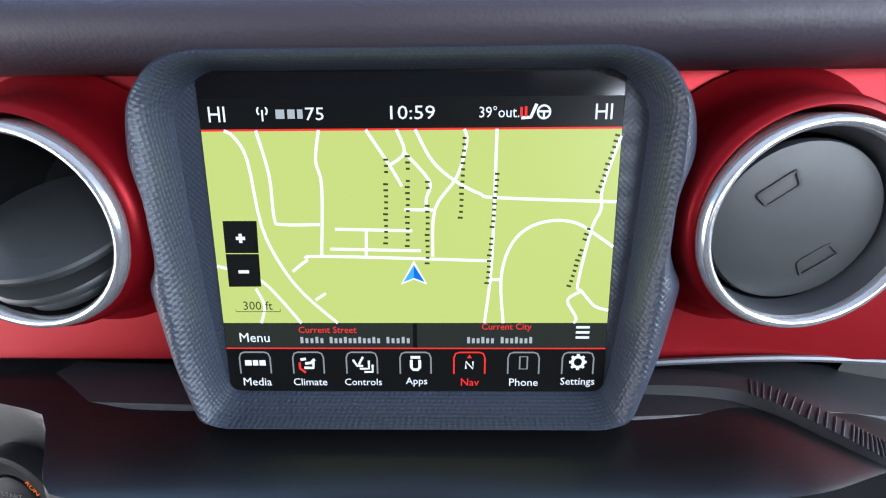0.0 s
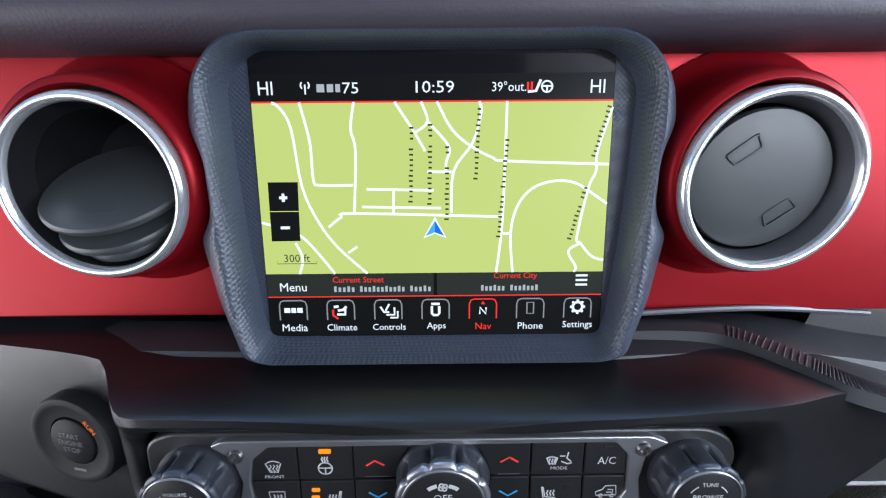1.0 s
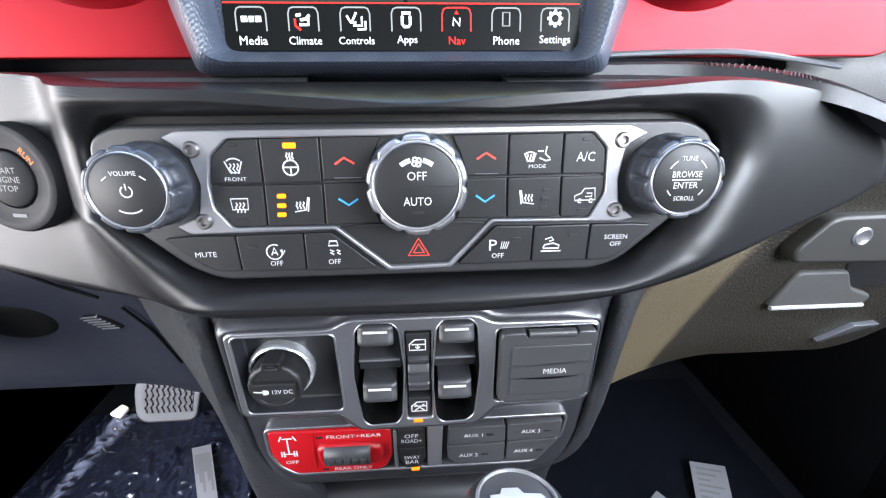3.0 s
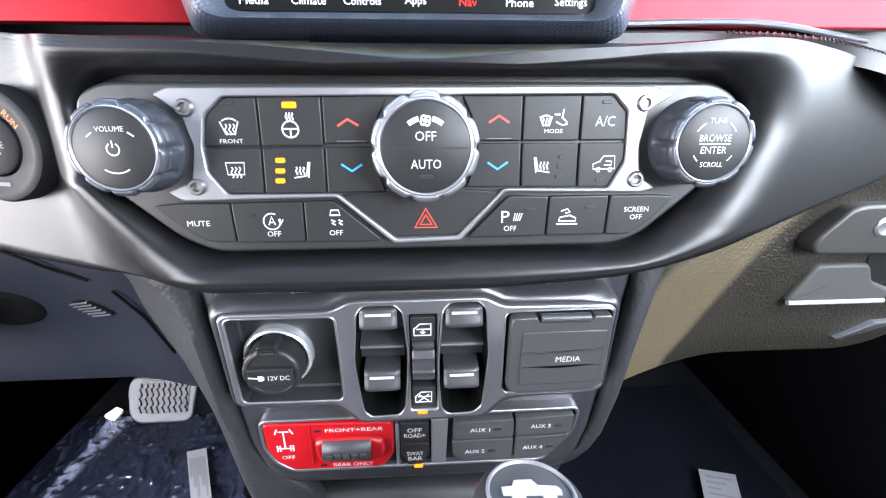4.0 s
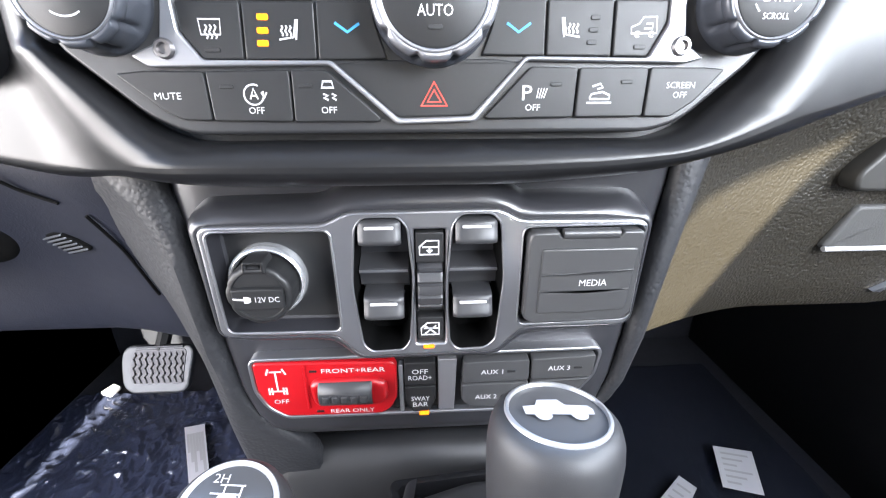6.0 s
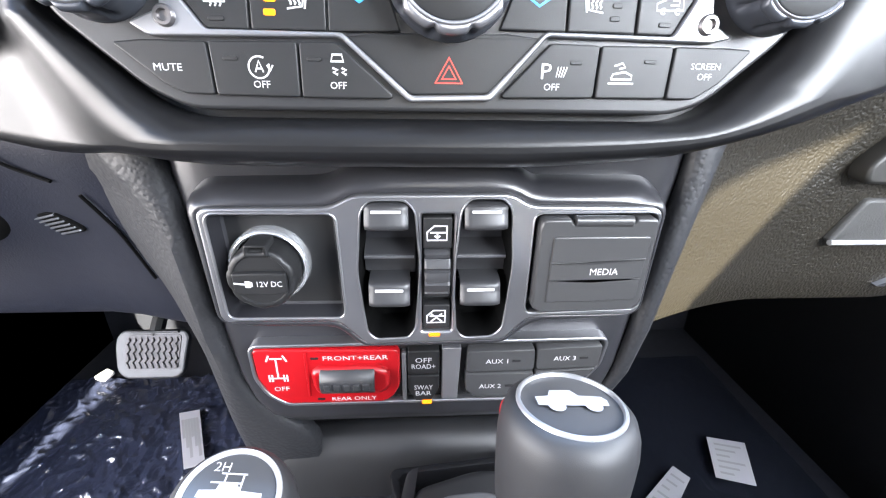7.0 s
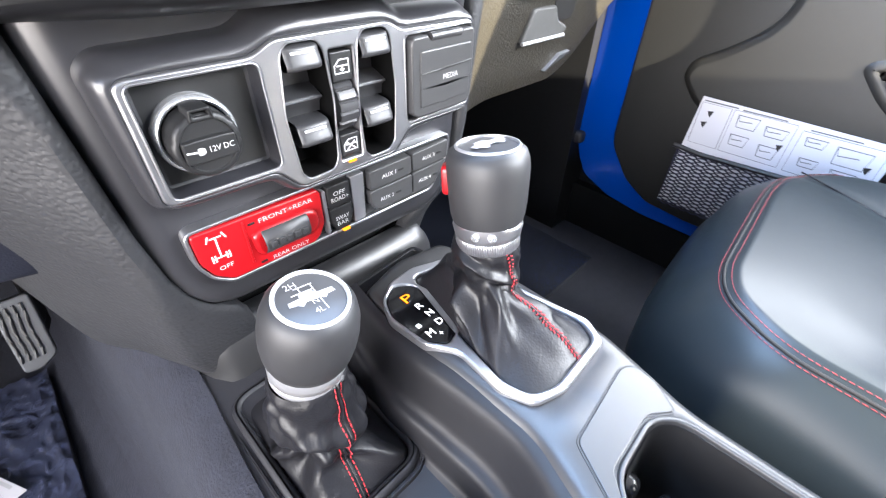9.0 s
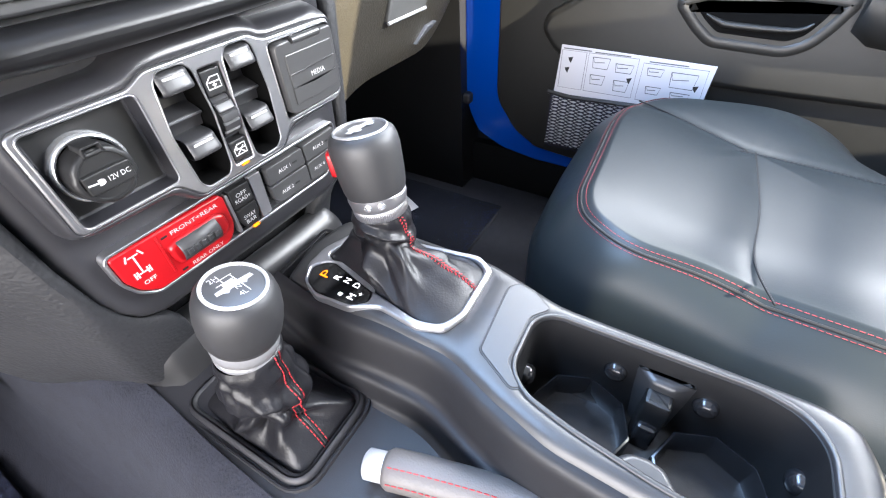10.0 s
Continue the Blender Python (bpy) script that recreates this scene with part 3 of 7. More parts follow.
for side_, j in [(0, j) for j in range(len(INNER))] + [(2, j) for j in range(1, 14)] + [(1, j) for j in range(len(EDGE))]:
    rs, ws = [], []
    for i, (a, b) in enumerate(zip(ri, ro)):
        k = min(1.0, (b - a) / 0.052)
        f = min(1.0, max(0.0, (b * math.sin(2 * math.pi * i / NW) - 0.024) / 0.022))      # share of the long slope under the display
        f = f * f * (3 - 2 * f)
        g_ = f * min(1.0, max(0.0, (0.034 - (b - a)) / 0.014))        # only where the brow is narrow
        near = k * (1 - g_) + min(k, 0.13) * g_
        inner = a + INNER[min(j, len(INNER) - 1) if side_ == 0 else -1][0] * near
        e = j if side_ == 1 else 0
        outer, ow = b + EDGE[e][0] * k * (1 - f) + BROWEDGE[e][0] * f, EDGE[e][1] * (1 - f) + BROWEDGE[e][1] * f
        if side_ == 0:
            rs.append(inner), ws.append(INNER[j][1])
        elif side_ == 2:                                 # rings across the flat wing, so that it bends smoothly
            rs.append(inner + (outer - inner) * j / 14), ws.append(0.0096 + (ow - 0.0096) * j / 14)
        else:
            rs.append(outer), ws.append(ow)
    loops.append([bend(HV @ Vector((*p, w))) for p, w in zip(polar(c0, rs), ws)])
part("centre_surround", loft(loops), BROW, dash, "satin charcoal wing-shaped surround", sharp=50)
# recess wall behind the climate panel
part("panel_backing", plate(HV, grow(OPEN, 0.002), -0.016, -0.012, 0.0005), DARK, dash)
# stitched vinyl strip and grey line on top of the surround
pth = spline([(0.050, 0.006, 0.627), (0.10, 0.006, 0.629), (0.145, 0.004, 0.6295), (0.166, -0.003, 0.6285), (0.184, -0.019, 0.626), (0.204, -0.033, 0.6205), (0.232, -0.034, 0.6115), (0.265, -0.024, 0.6005), (0.30, -0.008, 0.590)], 8)
across = []
for j, p in enumerate(pth):
    d = pth[min(j + 1, len(pth) - 1)] - pth[max(j - 1, 0)]
    across.append(Vector((-d.y, d.x, 0)).normalized())
part("stitched_strip", loft([[p + q * dy + Vector((0, 0, dz)) for dy, dz in ((-0.007, -0.008), (-0.0055, 0.000), (0.001, 0.0015), (0.006, 0.001), (0.009, -0.008))] for p, q in zip(pth, across)], close=False), SOFT, dash, "dark vinyl strip with stitching")
bms = bmesh.new()
for p, q, ac in zip(pth[22:], pth[23:], across[22:]):
    n = max(1, round((q - p).length / 0.0021))
    for j in range(n):
        c = p.lerp(q, j / n)
        tube([c + ac * -0.0058, c + Vector((0, 0, 0.0016)), c + ac * 0.004 + Vector((0, 0, 0.0016))], 0.0005, 5, bms)
part("stitching", bms, DARKTHREAD, dash, "close dark grey whip stitching")
part("seam_trim", tube(spline([(0.098, 0.010, 0.634), (0.16, 0.012, 0.636), (0.20, 0.014, 0.635), (0.26, 0.020, 0.628)], 8), 0.0018, 8), GUNMETAL, dash, "grey metallic trim line")
pth = spline([(-0.050, 0.006, 0.627), (-0.17, 0.010, 0.627), (-0.215, 0.018, 0.625), (-0.30, 0.035, 0.620)], 8)
part("vinyl_strip", loft([[p + Vector((0, dy, dz)) for dy, dz in ((-0.022, -0.014), (-0.016, -0.003), (0.0, 0.0), (0.012, -0.001), (0.022, -0.012))] for p in pth], close=False), SOFT, dash)
pth = spline([(0.050, 0.010, 0.626), (0.13, 0.014, 0.6265), (0.185, 0.018, 0.625), (0.225, 0.024, 0.617), (0.285, 0.034, 0.604), (0.36, 0.048, 0.597)], 8)
part("vinyl_strip", loft([[p + Vector((0, dy, dz)) for dy, dz in ((-0.034, -0.016), (-0.026, -0.004), (0.0, 0.0), (0.010, -0.001), (0.016, -0.012))] for p in pth], close=False), SOFT, dash)
# added ledge under the red fascia on the passenger side, its pale colour stands for a lit pad
led = [(0.046, 0.560), (0.034, 0.598), (0.030, 0.622), (0.034, 0.640), (0.046, 0.650)]
part("passenger_ledge", loft([[Vector((x, y + 0.10 * max(0, x - 0.30), z)) for y, z in led] for x in (0.235, 0.30, 0.40, 0.52, 0.66)], close=False), PALEVINYL, dash, "added ledge, paler to stand for the lit passenger pad", sharp=80)
# passenger side padded roll
sec = [(-0.02, -0.03), (-0.036, 0.0), (-0.030, 0.022), (-0.008, 0.032), (0.03, 0.03), (0.06, 0.0)]
pth = [(0.285, 0.052, 0.575), (0.36, 0.072, 0.578), (0.50, 0.10, 0.582), (0.70, 0.13, 0.585)]
part("passenger_pad", loft([[Vector(p) + Vector((0, a, b)) for a, b in sec] for p in spline(pth, 5)], close=False), GRAINED, dash, "soft padded passenger roll")
# knee panels below
sec = spline([(-0.020, 0.545), (-0.012, 0.51), (0.012, 0.468), (0.030, 0.425), (0.045, 0.374), (0.060, 0.362), (0.10, 0.362), (0.30, 0.42)], 4)
loops = []
for x in np.linspace(-0.70, -0.126, 24):
    k = float(np.interp(x, (-0.24, -0.18, -0.126), (0.05, 0.03, 0.03)))
    loops.append([Vector((x, p[0] + k - 0.02, p[1])) for p in sec])
part("knee_panel", loft(loops, close=False), KNEE, dash, "smooth navy-black driver knee panel")
# small slotted grille in the knee panel
gm = board((-0.2385, 0.0462, 0.4525), -24, -17) @ Matrix.Rotation(radians(17), 4, "Z")
# flush black plate paints the shade between the slats
part("speaker_shade_plate", plate(gm, fillet(mm([(-17.5, 8), (-16, 9.5), (2, 9.5), (9, 6.5), (18, -7), (17, -9.5), (-6, -9.5)]), 0.0015), -0.008, 0.0004, 0.0003), VOID, dash, "flat black plate for the shade between the slats")
bmg = bmesh.new()
for i in range(6):
    v = 0.0068 - i * 0.0029
    k = (0.0095 - v) / 0.019
    plate(gm, fillet([(-0.0165 + 0.0105 * k, v - 0.0006), (0.006 + 0.0105 * k, v - 0.0006), (0.006 + 0.0105 * k, v + 0.0006), (-0.0165 + 0.0105 * k, v + 0.0006)], 0.0004, 2), -0.001, 0.0014, 0.0003, bm=bmg)
part("speaker_slats", bmg, GUNMETAL, dash, "thin grey grille slats")
# sewn joints across the knee panel
for run in (((-0.262, 0.019, 0.512), (-0.240, 0.0165, 0.5035), (-0.2299, 0.0205, 0.4947), (-0.212, 0.0205, 0.487)), ((-0.1990, 0.0205, 0.4790), (-0.1950, 0.0270, 0.4640), (-0.1925, 0.0345, 0.4480), (-0.1870, 0.0450, 0.4129))):
    part("panel_joint", tube(spline(run, 6), 0.0011, 6), VOID, dash, "thin dark panel joint")
# black disc painted as the shaded hollow beside the steering column, and the column's padded cover
bm = lathe(board((-0.300, 0.0475, 0.454), -23, 0) @ Matrix.Diagonal((0.86, 0.64, 1, 1)), [(0.0, 0.0010), (0.022, 0.0014), (0.030, 0.0012), (0.0335, -0.001)], 40)
part("column_hollow_shade", bm, VOID, dash, "black disc painted as the shaded hollow beside the steering column", sharp=80)
sec = [(math.cos(a), math.sin(a)) for a in np.linspace(0, 2 * math.pi, 24, endpoint=False)]
loops = [[Vector((x - 0.25 * (z - 0.455), 0.030 + f * 0.026 * a, z + f * 0.034 * b)) for a, b in sec] for x, z, f in ((-0.322, 0.455, 0.35), (-0.323, 0.455, 0.7), (-0.327, 0.456, 0.93), (-0.336, 0.458, 1.0), (-0.40, 0.465, 1.1), (-0.50, 0.475, 1.2))]
tagged(part("steering_column_cover", loft(loops, cap0=True, cap1=True), GRAINED), "dark grained steering column cover below the dashboard", "steering column")

# ---- glove box ----
glove = thing("glove_box", (0.35, 0.045, 0.45), "black grained glove box lid below the dashboard", "glove box")
sec = spline([(0.058, 0.580), (0.062, 0.545), (0.074, 0.50), (0.078, 0.46), (0.084, 0.415), (0.088, 0.372), (0.098, 0.360), (0.16, 0.364)], 5)
loops = []
for x in np.linspace(0.128, 0.66, 40):
    k = min(1.0, max(0.0, (x - 0.13) / 0.16))
    e = min(1.0, max(0.0, (x - 0.40) / 0.24))
    e = 0.46 * e * e * (3 - 2 * e)                       # the lower edge sweeps up to the door
    loops.append([Vector((x, p[0] - 0.058 * (1 - k) ** 1.5 + 0.02 * e, 0.58 - (0.58 - p[1]) * (1 - e))) for p in sec])
part("lid", loft(loops, close=False), GLOVESKIN, glove)
GB = board((0, 0.080, 0.43), -4)
LB = board((0, 0.066, 0.495), -2)
part("latch", plate(LB, fillet(mm([(317, -20), (315, -7), (336, 19), (346, 22), (424, 23), (440, 12), (441, -2), (418, -22)]), 0.008, 5), -0.012, 0.006, 0.003), LATCHSKIN, glove, "rounded plastic latch paddle", sharp=60)
part("lock", lathe(LB @ Matrix.Translation((0.368, 0.004, 0.0056)), [(0.0085, 0), (0.0085, 0.001), (0.0064, 0.0020), (0.0042, 0.001), (0.0, 0.0008)], 24), SILVER, glove, "small metal key lock")
# flat dark plate stands in for the shaded finger hole
part("pull_recess_shade", plate(GB, fillet(mm([(390, 10), (432, 10), (436, 42), (384, 42)]), 0.008, 4), -0.004, 0.0014, 0.001), DARK, glove, "flat dark plate painted as the pull recess shade")
# lip coloured paler for caught light, with a pale tube as its glint
part("pull_lip", plate(GB, fillet(mm([(324, -8), (418, -8), (423, 2), (398, 12), (388, 30), (340, 30)]), 0.005, 4), -0.004, 0.004, 0.003), PALEVINYL, glove, "scooped pull lip, paler for the light it catches", sharp=60)
part("lip_glint", tube([GB @ Vector((u / 1000, -0.0075, 0.0035)) for u in (326, 350, 380, 416)], 0.0024, 8), SILVERGREY, glove, "pale tube painted as the lower lip's glint")
part("lid_slot", plate(GB, fillet(mm([(392, -52), (424, -34), (450, -33), (446, -37), (424, -38), (398, -53)]), 0.001), -0.006, 0.002, 0.001), GUNMETAL, glove, "bright edge of the lid")

# ---- air vents ----
def vent(x, z, shut):
    v = thing("air_vent", (x, 0.0, z), "round chrome-ringed air vent, " + ("shut by a dark disc" if shut else "open with dark tilted vanes"), "air vent", "dashboard air vents")
    m = board((x, -0.012, z), 4)
    part("ring", lathe(m, [(0.0428, -0.010), (0.0428, 0.000), (0.0420, 0.0022), (0.0402, 0.0032), (0.0388, 0.0026), (0.0380, 0.0008), (0.0376, -0.003)], 72), CHROME, v, "bright chrome ring", sharp=80)
    part("funnel", lathe(m, [(0.0379, -0.0005), (0.0372, -0.004), (0.0362, -0.009), (0.0354, -0.012)], 72), PIANO if not shut else GUNMETAL, v, "smooth inner rim", sharp=80)
    part("bowl", lathe(m, [(0.0358, -0.0115), (0.0350, -0.030), (0.030, -0.045), (0.0, -0.047)], 48), DARK, v)
    if shut:
        d = m @ Matrix.Translation((-0.0005, 0.000, -0.0085)) @ Matrix.Rotation(radians(4), 4, "X")
        part("flap", lathe(d, [(0.0332, -0.004), (0.0336, 0.0), (0.0328, 0.0018), (0.029, 0.0026), (0.015, 0.0034), (0.0, 0.0036)], 56), FLAPGREY, v, "dark round shut-off disc")
        for s in (-1, 1):
            g = d @ Matrix.Rotation(radians(38), 4, "Z") @ Matrix.Translation((0, -0.019 * s, 0.0022))
            part("finger_dent", plate(g, fillet([(-0.009, -0.0035 * s), (0.009, -0.0035 * s), (0.0075, 0.0045 * s), (-0.0075, 0.0045 * s)], 0.002), 0, 0.0016, 0.0012, [fillet([(-0.007, -0.0020 * s), (0.007, -0.0020 * s), (0.006, 0.003 * s), (-0.006, 0.003 * s)], 0.001)]), FLAPGREY, v)
    else:
        for i, (dv, ang, r) in enumerate(((-0.001, -60, 0.0345), (-0.015, -62, 0.0290), (-0.0245, -64, 0.0205))):
            d = m @ Matrix.Translation((0, dv, -0.018)) @ Matrix.Rotation(radians(ang), 4, "X")
            part("vane", lathe(d, [(r * 0.97, -0.0028), (r, -0.001), (r, 0.0004), (r * 0.97, 0.0016), (r * 0.6, 0.0026), (0.0, 0.003)], 48), FLAPGREY, v, "dark tilted vane")
            if i == 0:
                part("finger_dent", plate(d @ Matrix.Translation((0.002, -0.019, 0.0014)), rect(0, 0, 0.017, 0.008, 0.002), 0, 0.0012, 0.0008, [rect(0, 0, 0.0145, 0.0056, 0.0015)]), FLAPGREY, v)
    return v


vent(*VENTS[0], False)
vent(*VENTS[1], True)

# ---- start button ----
st = thing("start_button", (-0.196, -0.02, 0.579), "round black engine start button with an amber run mark", "button")
SB = board((-0.1965, -0.0225, 0.5785), 5, -11)
part("housing", lathe(SB, [(0.0272, -0.012), (0.0272, 0.000), (0.0262, 0.0022), (0.0240, 0.0030), (0.0220, 0.0024), (0.0200, 0.0016), (0.0150, 0.0012), (0.0143, -0.001)], 56), INKY, st)
part("push_cap", lathe(SB, [(0.0138, -0.003), (0.0138, 0.0018), (0.0128, 0.0026), (0.0, 0.0030)], 48), INKY, st)
for tx, v, w in (("START", 4.4, 13), ("ENGINE", 0, 15.5), ("STOP", -4.4, 11)):
    lettering(SB, tx, 0, v, w, 0.0031, GREYINK, st, height=3.0)
part("unread_mark", flat_lines(SB, [mm(((-4, -18.4), (4, -18.4)))], 0.0018, 0.0017), PALETHREAD, st, "small unread mark", flat=True)
lettering(SB, "RUN", 14.4, 11.4, 8.5, 0.0028, ORANGE, st, height=2.8, turn=-52)


# ---- infotainment display ----
disp = thing("infotainment_display", (0, -0.01, 0.62), "chunky knurled black bezel round a lit map touchscreen", "touchscreen")
O = fillet(mirror(mm([(0, 84), (82, 84), (99, 77), (112, 60), (114.5, 40), (107.5, 24), (107.5, 2), (110, -6), (114, -13), (108, -46), (99, -76), (0, -77)])[1:-1]), [0.008] * 3 + [0.006] * 6 + [0.004] * 2 + [0.006] * 6 + [0.008] * 3, 5)
I1 = fillet(mirror(mm([(78, 75.2), (91, 70.5), (99, 59), (98, 20), (95, -10), (92, -45), (86, -69), (80, -72)])), 0.006, 4)
I0 = fillet(mirror(mm([(80, 74), (91, 67), (96.5, 57), (95, 20), (92, -20), (88, -55), (84.5, -64), (80, -65)])), 0.004, 4)
cz = Vector((0, 0))
ro, r1, r0 = (by_angle(p, cz, 440) for p in (O, I1, I0))
lp = []
for kind_, w in (((0.985, 0, 0), -0.030), ((1.0, 0, 0), 0.0030), ((0.97, 0.03, 0), 0.0052), ((0.80, 0.20, 0), 0.0095), ((0.60, 0.40, 0), 0.0138), ((0.42, 0.58, 0), 0.0170), ((0.28, 0.72, 0), 0.0183), ((0.15, 0.85, 0), 0.0174), ((0, 1, 0), 0.0132), ((0, 0.5, 0.5), 0.0064), ((0, 0.1, 0.9), 0.0010), ((0, 0, 1), -0.0005)):
    rs = [a * kind_[0] + b * kind_[1] + c * kind_[2] for a, b, c in zip(ro, r1, r0)]
    lp.append([SCR @ Vector((*p, w)) for p in polar((0, 0), rs)])
part("bezel", loft(lp), KNURL, disp, "deep knurled bezel frame", sharp=55)
part("inner_surround", plate(SCR, grow(I0, 0.001), -0.004, 0.0, 0.0003), KNURL, disp)
part("glass", plate(SCR, rect(0, 0.0042, 0.1716, 0.1395, 0.0015), -0.001, 0.0008, 0.0003), material("screen_glass", (0.006, 0.006, 0.007), 0.10, var=0.02), disp, "black gloss screen glass")


def lit(name, poly, w, mat_, label=""):
    return part(name, flat_poly(SCR, mm(poly), w), mat_, disp, label, flat=True)


def bar_rect(u0, v0, u1, v1):
    return [(u0, v0), (u1, v0), (u1, v1), (u0, v1)]


W0 = 0.00100
lit("status_bar", bar_rect(-85.4, 51.2, 85.4, 63.5), W0, S_BLACK)
lit("map", bar_rect(-85.4, -32, 85.4, 51.0), W0, S_GREEN, "pale green road map")
lit("info_bar", bar_rect(-85.4, -43.8, -0.6, -32), W0, S_GREYBAR)
lit("info_bar", bar_rect(1.2, -43.8, 85.4, -32), W0, S_GREYBAR)
lit("menu_bar", bar_rect(-85.4, -65.0, 85.4, -44.2), W0, S_BLACK)
lit("red_line", bar_rect(-85.4, 50.7, 85.4, 51.5), W0 + 0.0001, S_RED)
lit("red_line", bar_rect(-85.4, -44.4, 85.4, -43.8), W0 + 0.0001, S_RED)
W1 = W0 + 0.00018
ROADS = (
    ((-76, 51), (-72.2, 48.5), (-67.5, 39), (-64.1, 11.7), (-57, -5.8), (-48, -18.7), (-34, -32)),
    ((-62.9, 51), (-59, 33.1), (-58.4, 15.3), (-55.5, 12.4), (-39.2, 12.3)),
    ((-37.2, 51), (-39.2, 38.8), (-37.3, 28.3), (-39.2, -1.5)),
    ((-18, 51), (-8.7, 36.8), (-3.8, 28.2)), ((-5.5, 51), (-2.5, 42), (-8.7, 36.8)),
    ((2.1, 51), (8.9, 38.5), (18.2, 30.4), (28.8, 24.9), (35.9, 23.3), (85.3, 21.4)),
    ((-2.5, 42), (7.6, 30.4), (6.3, 23.4), (6.0, 18)), ((-3, 18.5), (9, 18.3)), ((22, 51), (23, 46), (19, 32), (9.8, 18.6), (8.7, -1.7)),
    ((-52.3, -8.3), (-45.7, -3.3), (-39.2, -1.5), (34, -3.7)), ((-32.8, 10.3), (0.1, 9.5)), ((-35.3, 1.7), (3.6, 0.8)), ((-19.5, 9.6), (-20, -2.1)),
    ((35.2, 51), (34, -3.7), (31.2, -32)), ((39.5, -32), (38.1, -12.3), (41.2, 1.5), (48.2, 10), (58.8, 13.6), (69.6, 12.4), (79.5, 6.3), (85.3, 2.3)),
    ((33.2, -12.1), (38.4, -12.1)), ((85.2, 48), (79.2, 27.7), (79.1, 18.3), (75.7, 9.9), (71.3, -14), (73.2, -17.3), (79.1, -24), (85.3, -26.1)),
    ((73.2, -17.3), (67.3, -21.4), (71.4, -29.3), (70.5, -32)), ((-85.2, -5.7), (-72.3, -9.6), (-65.2, -13.5), (-58.3, -21.3), (-50.3, -32)), ((-69.2, -16), (-66.1, -23.9), (-68.2, -32)), ((-43.2, -21.3), (-38.5, -18.2)))
for i, r in enumerate(ROADS):
    part("map_road", flat_lines(SCR, [mm(spline(r, 4) if len(r) > 2 else r)], 0.00125, W1 + 0.000003 * i), S_ROAD, disp, flat=True)
# unread street labels: rows of letter-sized dark bars
LABEL_RUNS = (((-11.2, 4.1), (-10.1, 39.1), 0.80), ((-2, 2.9), (-1.1, 40.4), 0.82), ((6.4, -4.7), (6.9, 30), 0.82), ((20.6, 15), (22.1, 47.5), 1.2), ((32.2, -13.6), (35.7, 33.1), 0.46), ((77.5, 25.4), (83.9, 48.1), 1.2), ((67.7, -15), (74.5, 10), 0.72))
for a, b, gap in LABEL_RUNS:
    a, b = Vector(a), Vector(b)
    d = (b - a).normalized()
    o = Vector((-d.y, d.x))
    bmr, n = bmesh.new(), round((b - a).length / 2.45)
    for i in range(n + 1):
        t = i / n
        if abs(t - gap) > 0.6 / n:
            p, tall = a.lerp(b, t), (1.25, 0.8, 0.8, 1.1, 0.8)[i * 7 % 5]
            flat_lines(SCR, [mm((p - o * 0.85, p + o * tall))], 0.0009, W1 + 0.00008, bmr)
    tagged(part("street_label", bmr, S_INK, disp, "dark unread street label bar", flat=True), kind="stuff")
# zoom buttons, scale, position arrow
lit("zoom_button", [(-80.8, 0), (-66.4, 0), (-66.0, 14), (-80.6, 14)], W1 + 0.0001, S_BLACK)
lit("zoom_button", [(-80.9, -15.1), (-66.7, -15), (-66.4, -0.4), (-80.8, -0.4)], W1 + 0.0001, S_BLACK)
part("zoom_marks", flat_lines(SCR, [mm(((-75.6, 6.5), (-71.6, 6.5))), mm(((-73.6, 4.5), (-73.6, 8.5))), mm(((-76, -8.3), (-71.4, -8.3)))], 0.0014, W1 + 0.0002), S_WHITE, disp, flat=True)
lettering(SCR, "300 ft", -69, -23.8, 13, W1 + 0.0001, S_INK, disp)
part("scale_line", flat_lines(SCR, [mm(((-79, -25.4), (-79, -26.6), (-59.2, -26.6), (-59.2, -25.4)))], 0.0003, W1 + 0.0001), S_INK, disp, flat=True)
part("position_arrow", flat_poly(SCR, mm(((0.5, -3.4), (-5.4, -14.2), (0.4, -11.9), (6.2, -14.2))), W1 + 0.0002), S_WHITE, disp, flat=True)
part("position_arrow", flat_poly(SCR, mm(((0.5, -5.4), (-4.2, -13.0), (0.4, -11.2))), W1 + 0.0003), S_LBLUE, disp, flat=True)
part("position_arrow", flat_poly(SCR, mm(((0.5, -5.4), (0.4, -11.2), (5.0, -13.0))), W1 + 0.0003), S_BLUE, disp, flat=True)
# status bar writing
for tx, u, w in (("HI", -78.2, 6.8), ("HI", 77.7, 6.8)):
    lettering(SCR, tx, u, 57.4, w, W1, S_WHITE, disp, height=6.0)
lettering(SCR, "10:59", 1.2, 57.6, 18, W1, S_WHITE, disp, height=5.3)
lettering(SCR, "75", -38.4, 57.3, 7.4, W1, S_WHITE, disp, height=4.9)
part("station_bars", flat_lines(SCR, [mm(((-54.2, 57.3), (-50.6, 57.3))), mm(((-49.4, 57.3), (-46.4, 57.3))), mm(((-45.4, 57.3), (-43.2, 57.3)))], 0.0036, W1), S_BAR, disp, flat=True)
lettering(SCR, "39°out.", 36, 57.6, 16, W1, S_WHITE, disp, height=4.4)
part("aerial_mark", flat_lines(SCR, [mm(((-59.6, 54.6), (-59.6, 59))), mm([(-59.6 + 2.0 * math.cos(a), 58.6 + 2.0 * math.sin(a)) for a in np.linspace(-0.8, 0.8, 6)]), mm([(-59.6 - 2.0 * math.cos(a), 58.6 + 2.0 * math.sin(a)) for a in np.linspace(-0.8, 0.8, 6)])], 0.0007, W1), S_WHITE, disp, flat=True)
